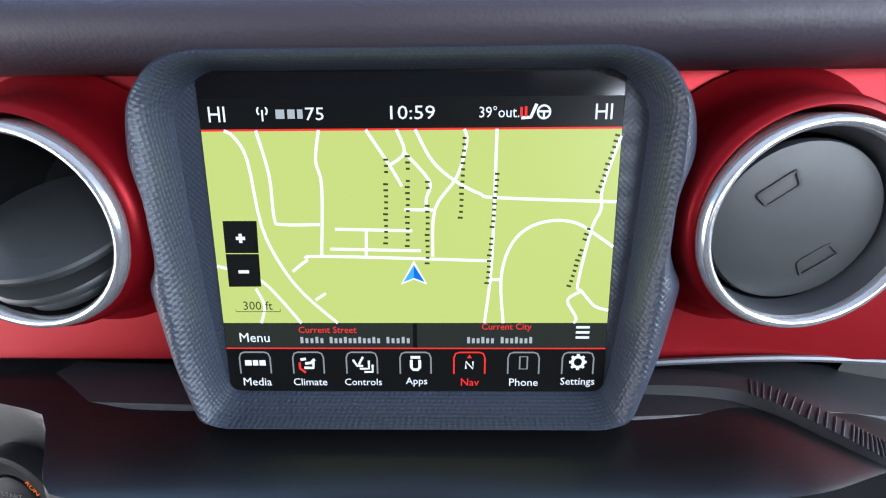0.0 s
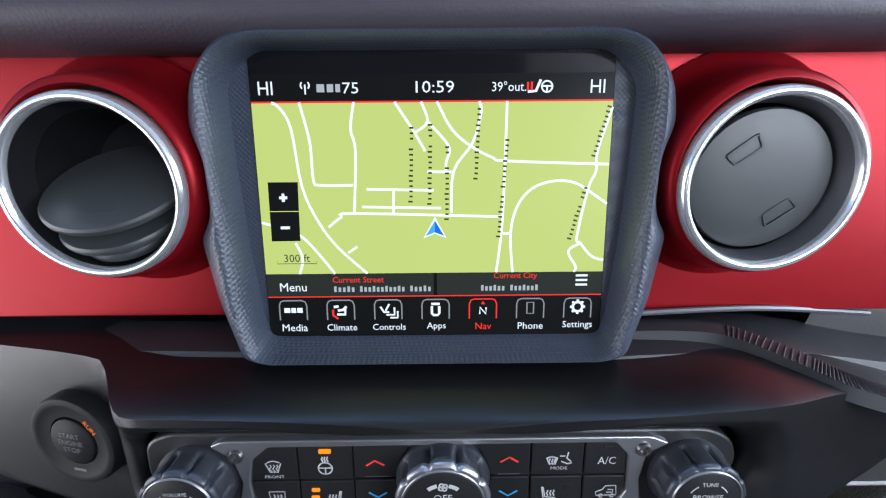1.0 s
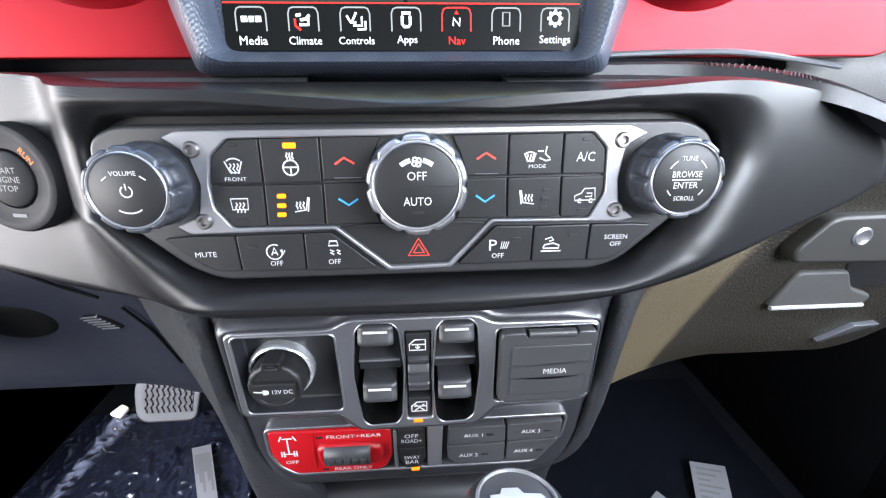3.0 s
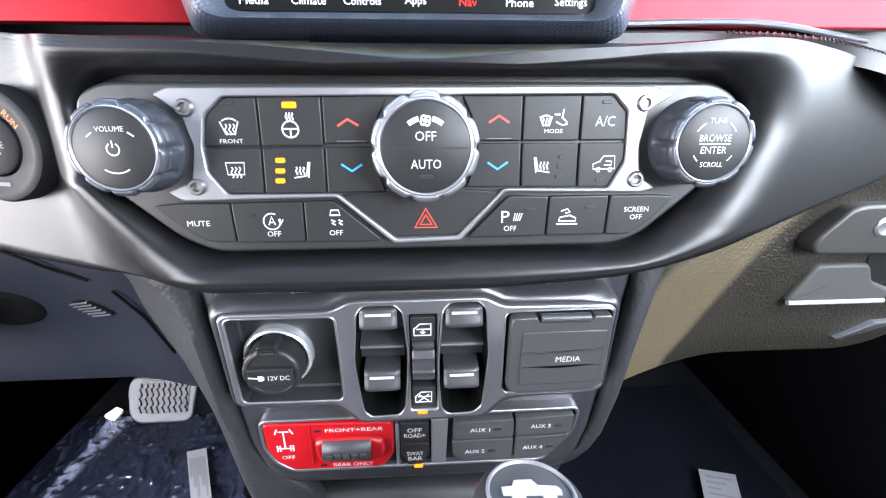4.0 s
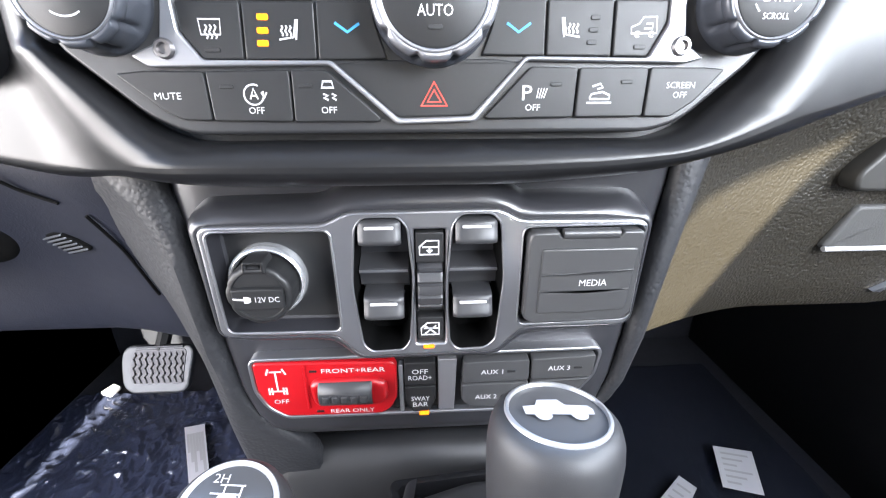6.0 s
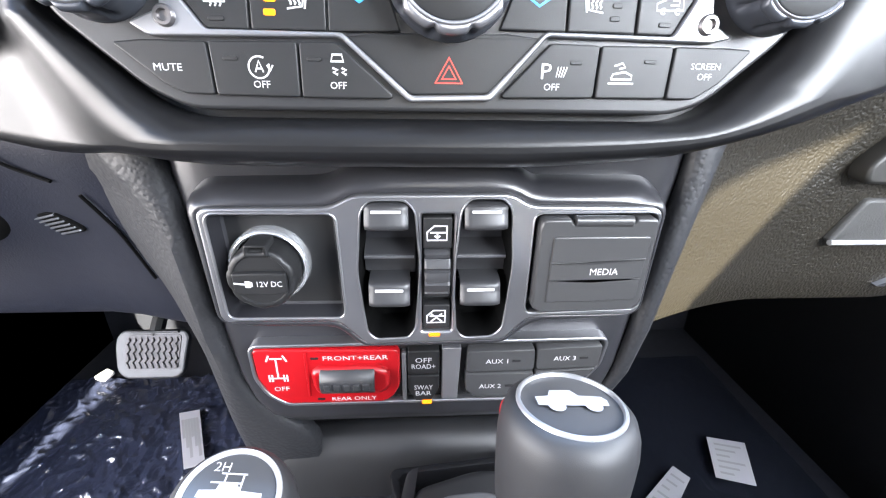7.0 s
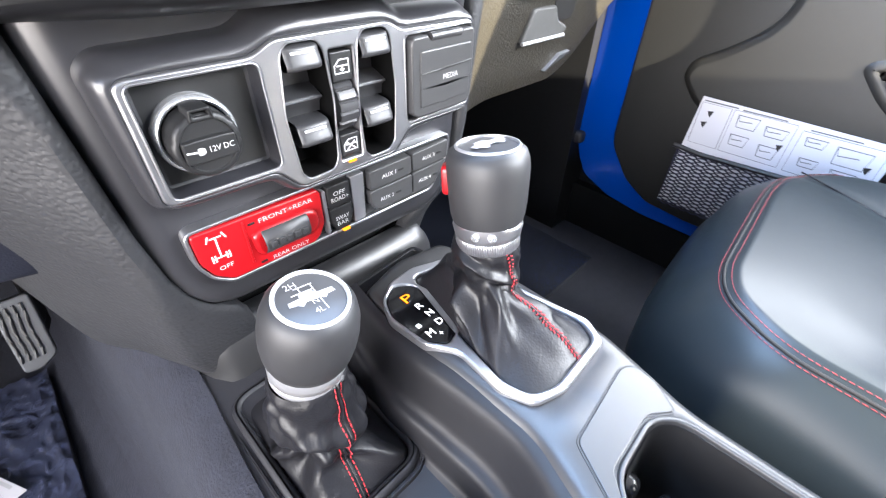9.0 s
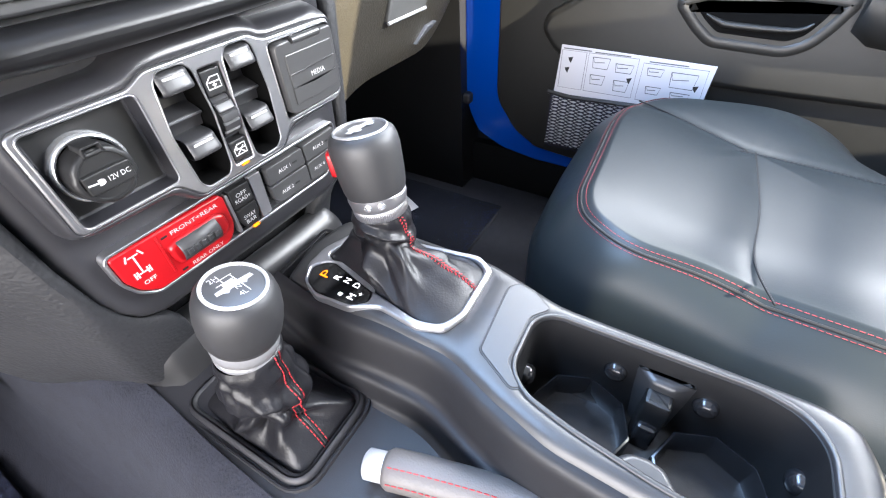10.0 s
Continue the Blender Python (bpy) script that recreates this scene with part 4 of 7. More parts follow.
part("seat_mark", flat_lines(SCR, [mm(((50.8, 60.5), (48.6, 55.4), (44.8, 55.2)))], 0.0013, W1), S_WHITE, disp, flat=True)
part("heat_mark", flat_lines(SCR, [mm(((44.8, 59.4), (44.8, 55.6))), mm(((46.6, 59.6), (46.6, 55.6)))], 0.0010, W1 + 0.0001), S_RED, disp, flat=True)
part("wheel_mark", flat_lines(SCR, [mm(disc(53.8, 57.4, 2.5, 16) + [(56.3, 57.4)]), mm(((51.3, 57.6), (56.3, 57.6))), mm(((53.8, 57.4), (53.8, 54.9)))], 0.0008, W1), S_WHITE, disp, flat=True)
# info bar writing; place names stand as bars
lettering(SCR, "Menu", -72, -38.9, 13.5, W1, S_WHITE, disp)
lettering(SCR, "Current Street", -38.8, -35.2, 26, W1, S_RED, disp)
lettering(SCR, "Current City", 41.1, -34.1, 22, W1, S_RED, disp)
for u0, u1 in ((-51.8, -40.5), (-38.5, -15), (-13, -1.6), (23.2, 36), (38.2, 53)):
    bmr, n = bmesh.new(), round((u1 - u0) / 2.2)
    for i in range(n):
        u, top = u0 + (i + 0.5) * (u1 - u0) / n, (-38.6, -39.2, -39.2)[i * 5 % 3]
        flat_lines(SCR, [mm(((u, -41.6), (u, top)))], 0.0013, W1, bmr)
    tagged(part("place_name", bmr, S_BAR, disp, "pale unread place name bars", flat=True), kind="stuff")
part("menu_lines", flat_lines(SCR, [mm(((71.8, v), (77.8, v))) for v in (-34.0, -36.4, -38.8)], 0.0011, W1), S_WHITE, disp, flat=True)
# seven menu buttons
LABELS = ("Media", "Climate", "Controls", "Apps", "Nav", "Phone", "Settings")
WID = (13.0, 15.5, 17, 9.8, 8.2, 13, 15.4)
for i, (tx, w) in enumerate(zip(LABELS, WID)):
    u = -73.2 + 24.4 * i + 0.3
    ink = S_RED if tx == "Nav" else S_WHITE
    fr = [(u - 7, -56.5), (u - 7, -48.6), (u - 6.2, -46.6), (u - 4.6, -46.0), (u + 4.6, -46.0), (u + 6.2, -46.6), (u + 7, -48.6), (u + 7, -56.5)]
    part("button_frame", flat_lines(SCR, [mm(fr)], 0.0007, W1), S_RED if tx == "Nav" else S_GREY, disp, flat=True)
    lettering(SCR, tx, u + 0.3, -60.6, w, W1, ink, disp)
    if tx == "Media":
        lines, wd = [((u - 4.6, -51.2), (u - 1.6, -51.2)), ((u - 1.0, -51.2), (u + 1.4, -51.2)), ((u + 2.0, -51.2), (u + 4.8, -51.2))], 2.6
    elif tx == "Climate":
        lines, wd = [((u - 3.5, -49.6), (u - 1, -49.2)), ((u - 1.5, -51.5), (u + 1, -51.2), (u + 3, -49.4)), ((u - 2, -53.6), (u + 2.2, -53.6), (u + 2.2, -50.6))], 1.3
        part("heat_arc", flat_lines(SCR, [mm(((u - 4, -51), (u - 4, -54), (u - 1.5, -56)))], 0.0011, W1), S_RED, disp, flat=True)
    elif tx == "Controls":
        lines, wd = [((u - 4, -49.6), (u - 2.2, -52.6), (u + 0.5, -52.6)), ((u + 0.6, -48.2), (u - 1.4, -52.0)), ((u - 1, -54), (u + 3.2, -54), (u + 3.2, -50)), ((u + 1, -55.6), (u + 4.8, -55.6), (u + 4.8, -52))], 1.0
    elif tx == "Apps":
        lines, wd = [((u - 1.9, -49.6), (u - 1.9, -53.4), (u - 1.0, -54.4), (u + 1.0, -54.4), (u + 1.9, -53.4), (u + 1.9, -49.6)), ((u - 2.2, -48.4), (u + 2.2, -48.4))], 1.3
    elif tx == "Nav":
        lines, wd = [((u - 1.6, -54), (u - 1.6, -50.4), (u + 1.6, -54), (u + 1.6, -50.4))], 0.8
        part("north_mark", flat_poly(SCR, mm(((u - 1.1, -48.8), (u + 1.1, -48.8), (u, -47.0))), W1), S_RED, disp, flat=True)
    elif tx == "Phone":
        lines, wd = [((u - 1.7, -48), (u + 1.7, -48), (u + 1.7, -54), (u - 1.7, -54), (u - 1.7, -48))], 0.8
    else:
        lines = [disc(u, -50.6, 2.5, 20) + [(u + 2.5, -50.6)]] + [((u + 2.5 * math.cos(a), -50.6 + 2.5 * math.sin(a)), (u + 3.9 * math.cos(a), -50.6 + 3.9 * math.sin(a))) for a in np.linspace(0, 2 * math.pi, 8, endpoint=False)]
        wd = 1.3
    part("icon", flat_lines(SCR, [mm(l) for l in lines], wd / 1000, W1 + 0.00005), S_GREY if tx == "Phone" else S_WHITE, disp, flat=True)


# ---- climate control panel ----
cl = thing("climate_panel", (0, -0.05, 0.54), "charcoal and silver climate panel with three knobs and button rows", "control panel")
PLATE = fillet(mm([(-138, 8), (-137, 26), (-126, 31.5), (129, 31.5), (141, 25), (145, 12), (129, -14), (104, -36), (91, -40.5), (-91, -40.5), (-105, -34), (-133, -9)]), 0.006, 5)
part("base_plate", plate(HV, PLATE, -0.010, 0.000, 0.0015), PLATEGREY, cl, "charcoal base plate", sharp=50)
# silver bracket round the button field
B_OUT = fillet(mm([(-105, 26.5), (-99, 29.2), (100, 29.8), (109, 26), (99, 20), (97, 5), (99, -8), (107, -13.5), (100, -15.2), (38.6, -14.2), (19, -36.2), (-11.5, -37), (-35.5, -15.8), (-100, -16.6), (-106, -12.5), (-95, -8), (-92, 6), (-95, 19)]), 0.0015, 3)
B_IN = fillet(mm([(-88.5, 6), (-86, 18.5), (-78, 25.6), (83.5, 26.6), (90.5, 19.4), (91.5, -1), (85, -13.2), (37.8, -12.6), (17.5, -34.0), (-10.5, -34.8), (-34.5, -14.2), (-81, -14.0), (-88, -4.5)]), 0.0015, 3)
part("silver_bracket", plate(HV, B_OUT, -0.001, 0.0032, 0.0007, [B_IN]), SILVER, cl, "brushed silver bracket frame", sharp=45)
for u, v in ((-92.9, 21.4), (-93.2, -10.4), (97.0, 23.0), (96.9, -9.2)):
    m = HV @ Matrix.Translation((u / 1000, v / 1000, 0.0030))
    s = part("screw", lathe(m, [(0.0036, -0.001), (0.0036, 0.0010), (0.0030, 0.0018), (0.0020, 0.0018), (0.0017, 0.0004), (0.0, 0.0003)], 24), SCREWMETAL, cl, "dull torx screw")


def keycap(name, poly, parent, w1=0.0018, mat_=None, r=0.0008, label=""):
    return part(name, plate(HV, fillet(mm(poly), r, 2), -0.006, w1, 0.0006), mat_ or BUTTON, parent, label)


part("button_field", plate(HV, grow(B_IN, 0.0005), -0.006, -0.0015, 0.0003), DARK, cl)
g = 0.35
CAPS = {
    "front": [(-88.2, 6), (-86, 18), (-78, 25.2), (-65 - g, 25.5), (-65.3 - g, 6)],
    "wheel": [(-65.3 + g, 6), (-65 + g, 25.5), (-39 - g, 25.7), (-39.2 - g, 6)],
    "temp_up": [(-39.2 + g, 7), (-39 + g, 25.7), (-12, 26), (-16, 18), (-19, 7)],
    "rear": [(-88.2, 5.3), (-87.6, -4.3), (-80.8, -13.7), (-66 - g, -13.8), (-65.3 - g, 5.3)],
    "seat_heat": [(-65.3 + g, 5.3), (-66 + g, -13.8), (-39.6 - g, -13.8), (-39.2 - g, 5.3)],
    "temp_down": [(-39.2 + g, 5.6), (-39.6 + g, -13.8), (-34.8, -13.9), (-14, -13.6), (-18, -2), (-19, 5.6)],
    "temp_up_r": [(45 - g, 7.6), (45 - g, 26), (19, 26.2), (23, 18), (26, 7.6)],
    "mode": [(45 + g, 7.6), (45 + g, 26), (70.2 - g, 26.2), (70.4 - g, 7.6)],
    "ac": [(70.4 + g, 7.6), (70.2 + g, 26.2), (83.4, 26.2), (90.0, 19.2), (90.8, 7.6)],
    "temp_down_r": [(45 - g, 6.6), (45.4 - g, -12.4), (37.8, -12.4), (21, -12.2), (25, -2), (26, 6.6)],
    "seat_heat_r": [(45 + g, 6.6), (45.4 + g, -12.4), (71 - g, -12.6), (70.4 - g, 6.6)],
    "recirc": [(70.4 + g, 6.6), (71 + g, -12.6), (84.8, -12.8), (91, -1), (90.8, 6.6)],
    "hazard": [(-33.8, -15.2), (-12, -33.6), (-10, -34.4), (17.2, -33.8), (19, -33.2), (36.6, -14.6), (25, -13.4), (-22, -14.0)],
}
KEY = {}
for k, poly in CAPS.items():
    KEY[k] = keycap("button", poly, cl, 0.0012 if k == "hazard" else 0.0018)
LOWER = {
    "mute": [(-113, -18.6), (-102, -17.6), (-81.2 - g, -17.8), (-80.4 - g, -35.3), (-91, -35), (-97, -32)],
    "stop": [(-81.2 + g, -17.8), (-50.2 - g, -17.4), (-50.4 - g, -35.8), (-80.4 + g, -35.4)],
    "tcs": [(-50.2 + g, -17.4), (-37, -17.3), (-17.2, -34.6), (-18, -36), (-50.4 + g, -35.9)],
    "park": [(40.2, -16.2), (58.6 - g, -16.6), (58 - g, -34.8), (23.8, -35.2), (22.8, -34.2)],
    "hill": [(58.6 + g, -16.6), (86.4 - g, -16.5), (85.8 - g, -34.7), (58 + g, -34.8)],
    "screen": [(86.4 + g, -16.5), (108, -16.6), (116.5, -17.2), (106, -29), (97, -34.8), (85.8 + g, -34.7)],
}
for k, poly in LOWER.items():
    KEY[k] = keycap("button", poly, cl, 0.0026, r=0.0012)


def led(k, u, v, on=False, w=5.0, h=1.9, hz=0.0019):
    part("indicator", plate(HV, rect(u / 1000, v / 1000, w / 1000, h / 1000, 0.0006, 2), 0, hz + 0.0004, 0.0002), AMBER if on else DARK, KEY[k], "lit amber indicator" if on else "unlit indicator")


def icon(k, lines, wd=0.65, mat_=None, hz=0.0019):
    part("symbol", flat_lines(HV, [mm(l) for l in lines], 0.85 * wd / 1000, hz + 0.0001), mat_ or INK, KEY[k], flat=True)


def arc(u, v, r, a0, a1, n=10, sy=1.0):
    return [(u + r * math.cos(radians(a0 + (a1 - a0) * i / n)), v + sy * r * math.sin(radians(a0 + (a1 - a0) * i / n))) for i in range(n + 1)]


def wave(u, v, h, s=0.5):
    return [(u + s * math.sin(i * 1.6), v + h * i / 6) for i in range(7)]


def seat_icon(u, v, f=1):
    return [[(u + 3.0 * f, v + 3.6), (u + 1.8 * f, v - 2.2), (u - 3.4 * f, v - 3.0)], [(u + 3.6 * f, v + 3.6), (u + 2.6 * f, v - 3.0)]] + [wave(u + (d - 2.2) * f, v - 1.8, 3.4, 0.35) for d in (0, 1.5, 3.0)]


led("front", -77, 23.0, w=5.5, h=1.4)
icon("front", [arc(-76.8, 12.6, 4.6, 50, 130) , [(-80.6, 16.0), (-78.6, 11.0), (-75.0, 11.0), (-73.2, 16.0)]] + [wave(-76.8 + d, 10.6, 4.4) for d in (-1.6, 0, 1.6)], 0.7)
lettering(HV, "FRONT", -76.8, 8.2, 9.4, 0.0020, INK, KEY["front"], height=1.7)
led("wheel", -52.0, 22.4, True, 5.8, 2.4)
icon("wheel", [disc(-52.4, 12.8, 3.3, 20) + [(-49.1, 12.8)], [(-55.6, 13.0), (-49.2, 13.0)], [(-52.4, 13), (-52.4, 9.6)]] + [wave(-52.4 + d, 16.4, 3.0, 0.3) for d in (-1.2, 0, 1.2)], 0.8)
icon("temp_up", [[(-33.0, 14.0), (-28.8, 16.8), (-24.4, 14.2)]], 1.1, REDINK)
icon("temp_down", [[(-32.6, -1.6), (-28.2, -4.6), (-23.8, -1.8)]], 1.1, BLUEINK)
icon("temp_up", [[(-33.8, 7.9), (-21.6, 7.9)]], 0.5, GREYINK)
icon("rear", [[(-80.6, -0.6), (-73.0, -0.6), (-73.4, -5.6), (-80.2, -5.6), (-80.6, -0.6)]] + [wave(-76.8 + d, -7.0, 4.6) for d in (-1.6, 0, 1.6)], 0.7)
led("rear", -77.0, -10.6, w=5.5, h=1.6)
for v in (0.2, -4.2, -8.4):
    led("seat_heat", -58.0 + 0.1 * v, v, True, 4.0, 2.0)
icon("seat_heat", seat_icon(-49.4, -4.2), 0.75)
icon("temp_up_r", [[(30.6, 15.2), (34.9, 18.0), (39.2, 15.2)]], 1.1, REDINK)
icon("temp_down_r", [[(30.4, -1.4), (34.8, -4.4), (39.2, -1.4)]], 1.1, BLUEINK)
icon("temp_up_r", [[(29.8, 8.6), (40.4, 8.6)]], 0.5, GREYINK)
icon("mode", [arc(55.0, 14.6, 3.4, 50, 130), [(52.4, 17.6), (53.8, 14), (56.6, 14), (57.6, 17.6)], [(62.6, 20.6), (62.0, 17.2), (64.2, 15.2)], [(59.4, 15.4), (62.4, 14.0), (64.6, 14.6)], [(58.6, 18.4), (61.2, 18.4)]] + [wave(55 + d, 13.6, 3.4, 0.3) for d in (-1.2, 0.2, 1.4)], 0.8)
lettering(HV, "MODE", 58.6, 11.6, 8.0, 0.0020, INK, KEY["mode"], height=1.7)
lettering(HV, "A/C", 81.0, 15.6, 8.6, 0.0020, INK, KEY["ac"], height=4.2)
led("ac", 81.2, 23.4, w=4.6, h=1.4)
icon("seat_heat_r", seat_icon(54.6, -3.0, -1), 0.75)
for v in (0.6, -3.6, -7.8):
    led("seat_heat_r", 63.4 + 0.1 * v, v, False, 3.6, 1.6)
icon("recirc", [[(77.6, -4.8), (77.4, -2.6), (80.4, -1.4), (81.8, 0.8), (86.8, 1.0), (87.4, -4.6), (77.6, -4.8)], disc(80, -5.0, 0.9, 10), disc(85.4, -5.0, 0.9, 10), [(83.0, -1.4), (85.6, -1.4), (85.6, -3.0), (82.4, -3.0)]], 0.7)
led("recirc", 81.4, -9.4, w=4.6, h=1.5)
lettering(HV, "MUTE", -95.4, -26.4, 9.6, 0.0028, INK, KEY["mute"], height=2.4)
led("stop", -73.8, -23.2, w=5.0, h=1.4, hz=0.0027)
icon("stop", [arc(-64.2, -26.0, 3.6, 60, 380, 18), [(-65.6, -27.6), (-64.2, -23.8), (-62.8, -27.6)], [(-65.0, -26.4), (-63.4, -26.4)], [(-61.4, -25.2), (-60.4, -27.2), (-59.4, -25.2)]], 0.7, hz=0.0027)
lettering(HV, "OFF", -63.8, -31.6, 5.8, 0.0028, INK, KEY["stop"], height=2.4)
led("tcs", -44.8, -23.0, w=5.0, h=1.4, hz=0.0027)
icon("tcs", [[(-39.0, -23.6), (-38.4, -21.4), (-35.2, -21.4), (-34.6, -23.6), (-39.0, -23.6)], [(-38.6, -25.8), (-36.8, -26.4), (-38.4, -27.2), (-36.8, -28.0)], [(-35.4, -25.8), (-33.8, -26.4), (-35.2, -27.2), (-33.8, -28.0)]], 0.9, hz=0.0027)
lettering(HV, "OFF", -36.8, -31.6, 5.8, 0.0028, INK, KEY["tcs"], height=2.4)
icon("hazard", [[(-1.8, -30.2), (3.2, -21.6), (8.2, -30.2), (-1.8, -30.2)], [(0.6, -28.8), (3.2, -24.4), (5.8, -28.8), (0.6, -28.8)]], 0.85, REDINK, 0.0013)
lettering(HV, "P", 39.0, -25.6, 3.8, 0.0028, INK, KEY["park"], height=5.4)
icon("park", [[(42.8 + i * 0.9, -27.6), (43.4 + i * 1.1, -24.0)] for i in range(4)], 0.5, hz=0.0027)
lettering(HV, "OFF", 41.4, -31.0, 5.8, 0.0028, INK, KEY["park"], height=2.4)
led("park", 50.0, -22.6, w=4.6, h=1.4, hz=0.0027)
icon("hill", [[(62.6, -29.4), (72.4, -29.4)], [(63.6, -27.8), (64.2, -26.2), (68.6, -25.4), (71.4, -26.6), (71.4, -28.0), (63.6, -28.0)], [(64.4, -23.4), (67.4, -22.4), (68.6, -23.8), (66.4, -24.4)]], 0.8, hz=0.0027)
led("hill", 77.8, -21.8, w=4.6, h=1.4, hz=0.0027)
lettering(HV, "SCREEN", 99.4, -23.0, 11.4, 0.0028, INK, KEY["screen"], height=2.3)
lettering(HV, "OFF", 99.6, -26.6, 5.6, 0.0028, INK, KEY["screen"], height=2.3)


def knob(name, u, v, h, r, yaw, label, rim=None):
    """A lobed knob with a satin ring and a flat cap."""
    m = board(HV @ Vector((u, v, 0)), 5, yaw)
    k = part(name, lathe(m, [(r * 1.10, -0.004), (r * 1.10, 0.0015), (r * 1.07, 0.003), (r * 1.04, 0.0045), (r * 1.04, h * 0.55), (r * 1.02, h * 0.80), (r * 0.97, h * 0.93), (r * 0.90, h * 0.97), (0.0, h * 0.97)], 120, lobes=10, depth=r * 0.10, lo=3, hi=5), KNOBGRIP, cl, label, sharp=60)
    part("rim", lathe(m, [(r * 1.03, h * 0.74), (r * 1.065, h * 0.86), (r * 1.03, h * 0.96), (r * 0.95, h * 0.99), (r * 0.92, h * 0.97)], 160, lobes=10, depth=r * 0.075, lo=0, hi=2), rim or KNOBGRIP, k, "scalloped rim", sharp=60)
    part("trim_ring", lathe(m, [(r * 0.935, h * 0.96), (r * 0.93, h * 1.0), (r * 0.905, h * 1.02), (r * 0.875, h * 1.0), (r * 0.865, h * 0.95)], 96), SILVER, k, "bright thin trim ring", sharp=70)
    part("cap", lathe(m, [(r * 0.87, h * 0.94), (r * 0.86, h * 0.985), (r * 0.83, h * 1.0), (0.0, h * 1.01)], 64), BUTTON, k, "flat matt black cap")
    return k, m


kl, m = knob("knob", -0.1145, 0.0062, 0.0170, 0.0172, 0, "lobed volume knob")
h = 0.0173
part("symbol", flat_lines(m, [mm(arc(0, 0, 2.3, 120, 420, 14)), mm([(0, 0.6), (0, 3.2)]), mm(arc(0, -1.0, 8.0, 235, 305, 10)), mm([(-8.6, 4.6), (-6.4, 6.2)]), mm([(8.6, 4.6), (6.4, 6.2)])], 0.00055, h), INK, kl, flat=True)
lettering(m, "VOLUME", 0, 7.4, 10.4, h, INK, kl, height=1.9)
kc, m = knob("knob", 0.0033, 0.0058, 0.0170, 0.0205, 0, "lobed fan knob", METAL)
part("cap_split", flat_lines(m, [mm(((-17, 0.0), (17, 0.0)))], 0.0007, h), DARK, kc, flat=True)
lettering(m, "OFF", 0, 4.6, 8.2, h + 0.0001, INK, kc, height=3.6)
lettering(m, "AUTO", 0, -6.2, 12, h + 0.0001, INK, kc, height=3.6)
part("symbol", flat_lines(m, [mm(arc(0, 0.6, 10.8, 128, 104, 6)), mm(arc(0, 0.6, 10.8, 76, 52, 6))], 0.0020, h + 0.0001), INK, kc, flat=True)
part("symbol", flat_lines(m, [mm(arc(0.0 + 1.1 * math.cos(a), 10.4 + 1.1 * math.sin(a), 1.0, 0, 360, 8)) for a in np.linspace(0.6, 6.9, 4, endpoint=False)], 0.0008, h + 0.0001), INK, kc, flat=True)
part("indicator", plate(m, rect(0, -0.0112, 0.005, 0.0014, 0.0004, 2), 0.0165, h + 0.0002, 0.0001), DARK, kc)
kr, m = knob("knob", 0.1210, 0.0068, 0.0170, 0.0172, 0, "lobed tuning knob")
lettering(m, "BROWSE", 0, 2.2, 13.4, h, INK, kr, height=2.7)
lettering(m, "ENTER", 0, -2.6, 11, h, INK, kr, height=2.7)
lettering(m, "TUNE", 0, 9.0, 7, h, INK, kr, height=2.0)
lettering(m, "SCROLL", 0, -8.4, 9.6, h, INK, kr, height=2.0)
part("symbol", flat_lines(m, [mm(((-6.6, -0.2), (6.6, -0.2))), mm(arc(0, 0, 9.4, 150, 122, 5)), mm(arc(0, 0, 9.4, 58, 30, 5)), mm(arc(0, 0, 9.4, 210, 228, 5)), mm(arc(0, 0, 9.4, 312, 330, 5))], 0.0005, h), INK, kr, flat=True)


# ---- lower switch panel ----
LO = board((0, -0.032, 0.43), 0)
STR = board((0, -0.016, 0.37), 0)
sw = thing("switch_panel", (0, -0.02, 0.33), "black lower switch panel with a silver frame and window switches", "switch panel")
# the stack's body with rounded sides and chin
loops = []
for z, hw, y in ((0.55, 0.135, -0.012), (0.50, 0.1335, -0.012), (0.455, 0.130, -0.010), (0.40, 0.1265, -0.009), (0.37, 0.1235, -0.0088), (0.350, 0.118, -0.0085), (0.338, 0.110, -0.008), (0.330, 0.098, -0.004), (0.326, 0.085, 0.004), (0.325, 0.07, 0.02)):
    sec = []
    for i in range(33):
        u = -1 + i / 16
        a = abs(u)
        sec.append(Vector((hw * u, y + (0.010 * ((a - 0.90) / 0.10) ** 2 if a > 0.90 else 0.0), z)))
    sec = [Vector((-hw - 0.001, 0.10, z))] + sec + [Vector((hw + 0.001, 0.10, z))]
    loops.append(sec)
part("face", loft(loops, close=False), FACEBLACK, sw, "black satin panel face", sharp=60)
# raised shoulder behind the silver frame
SH = fillet(mm([(-117, 60), (-111, 66), (-52, 67), (-39, 75), (-28, 78), (33, 78), (45, 70), (50, 67.5), (108, 67.5), (115, 60), (112, -5), (52, -9), (40, -22), (-40, -22), (-52, -9), (-112, -8)]), 0.007, 5)
FR = fillet(mm([(-111, 56), (-107, 59), (-50, 59.3), (-38, 65.5), (36, 66), (46, 60), (107, 59.3), (112, 56), (111, 1), (106, -2.5), (51, -2.5), (37.5, -17.5), (-36.5, -18.8), (-50, -4), (-107, -3.4), (-110, 0)]), 0.0045, 4)
PK = fillet(mm([(-106.5, 55.5), (-48, 55.5), (-47, -0.5), (-105, 0)]), 0.004, 4)
W1_ = fillet(mm([(-35, 57), (-31, 62), (-14.5, 62), (-10.5, 57), (-8, 28), (-8.5, 22), (-10.5, -8), (-14, -13.8), (-31, -14.5), (-35, -10), (-38, 22), (-38, 28)]), 0.0025, 3)
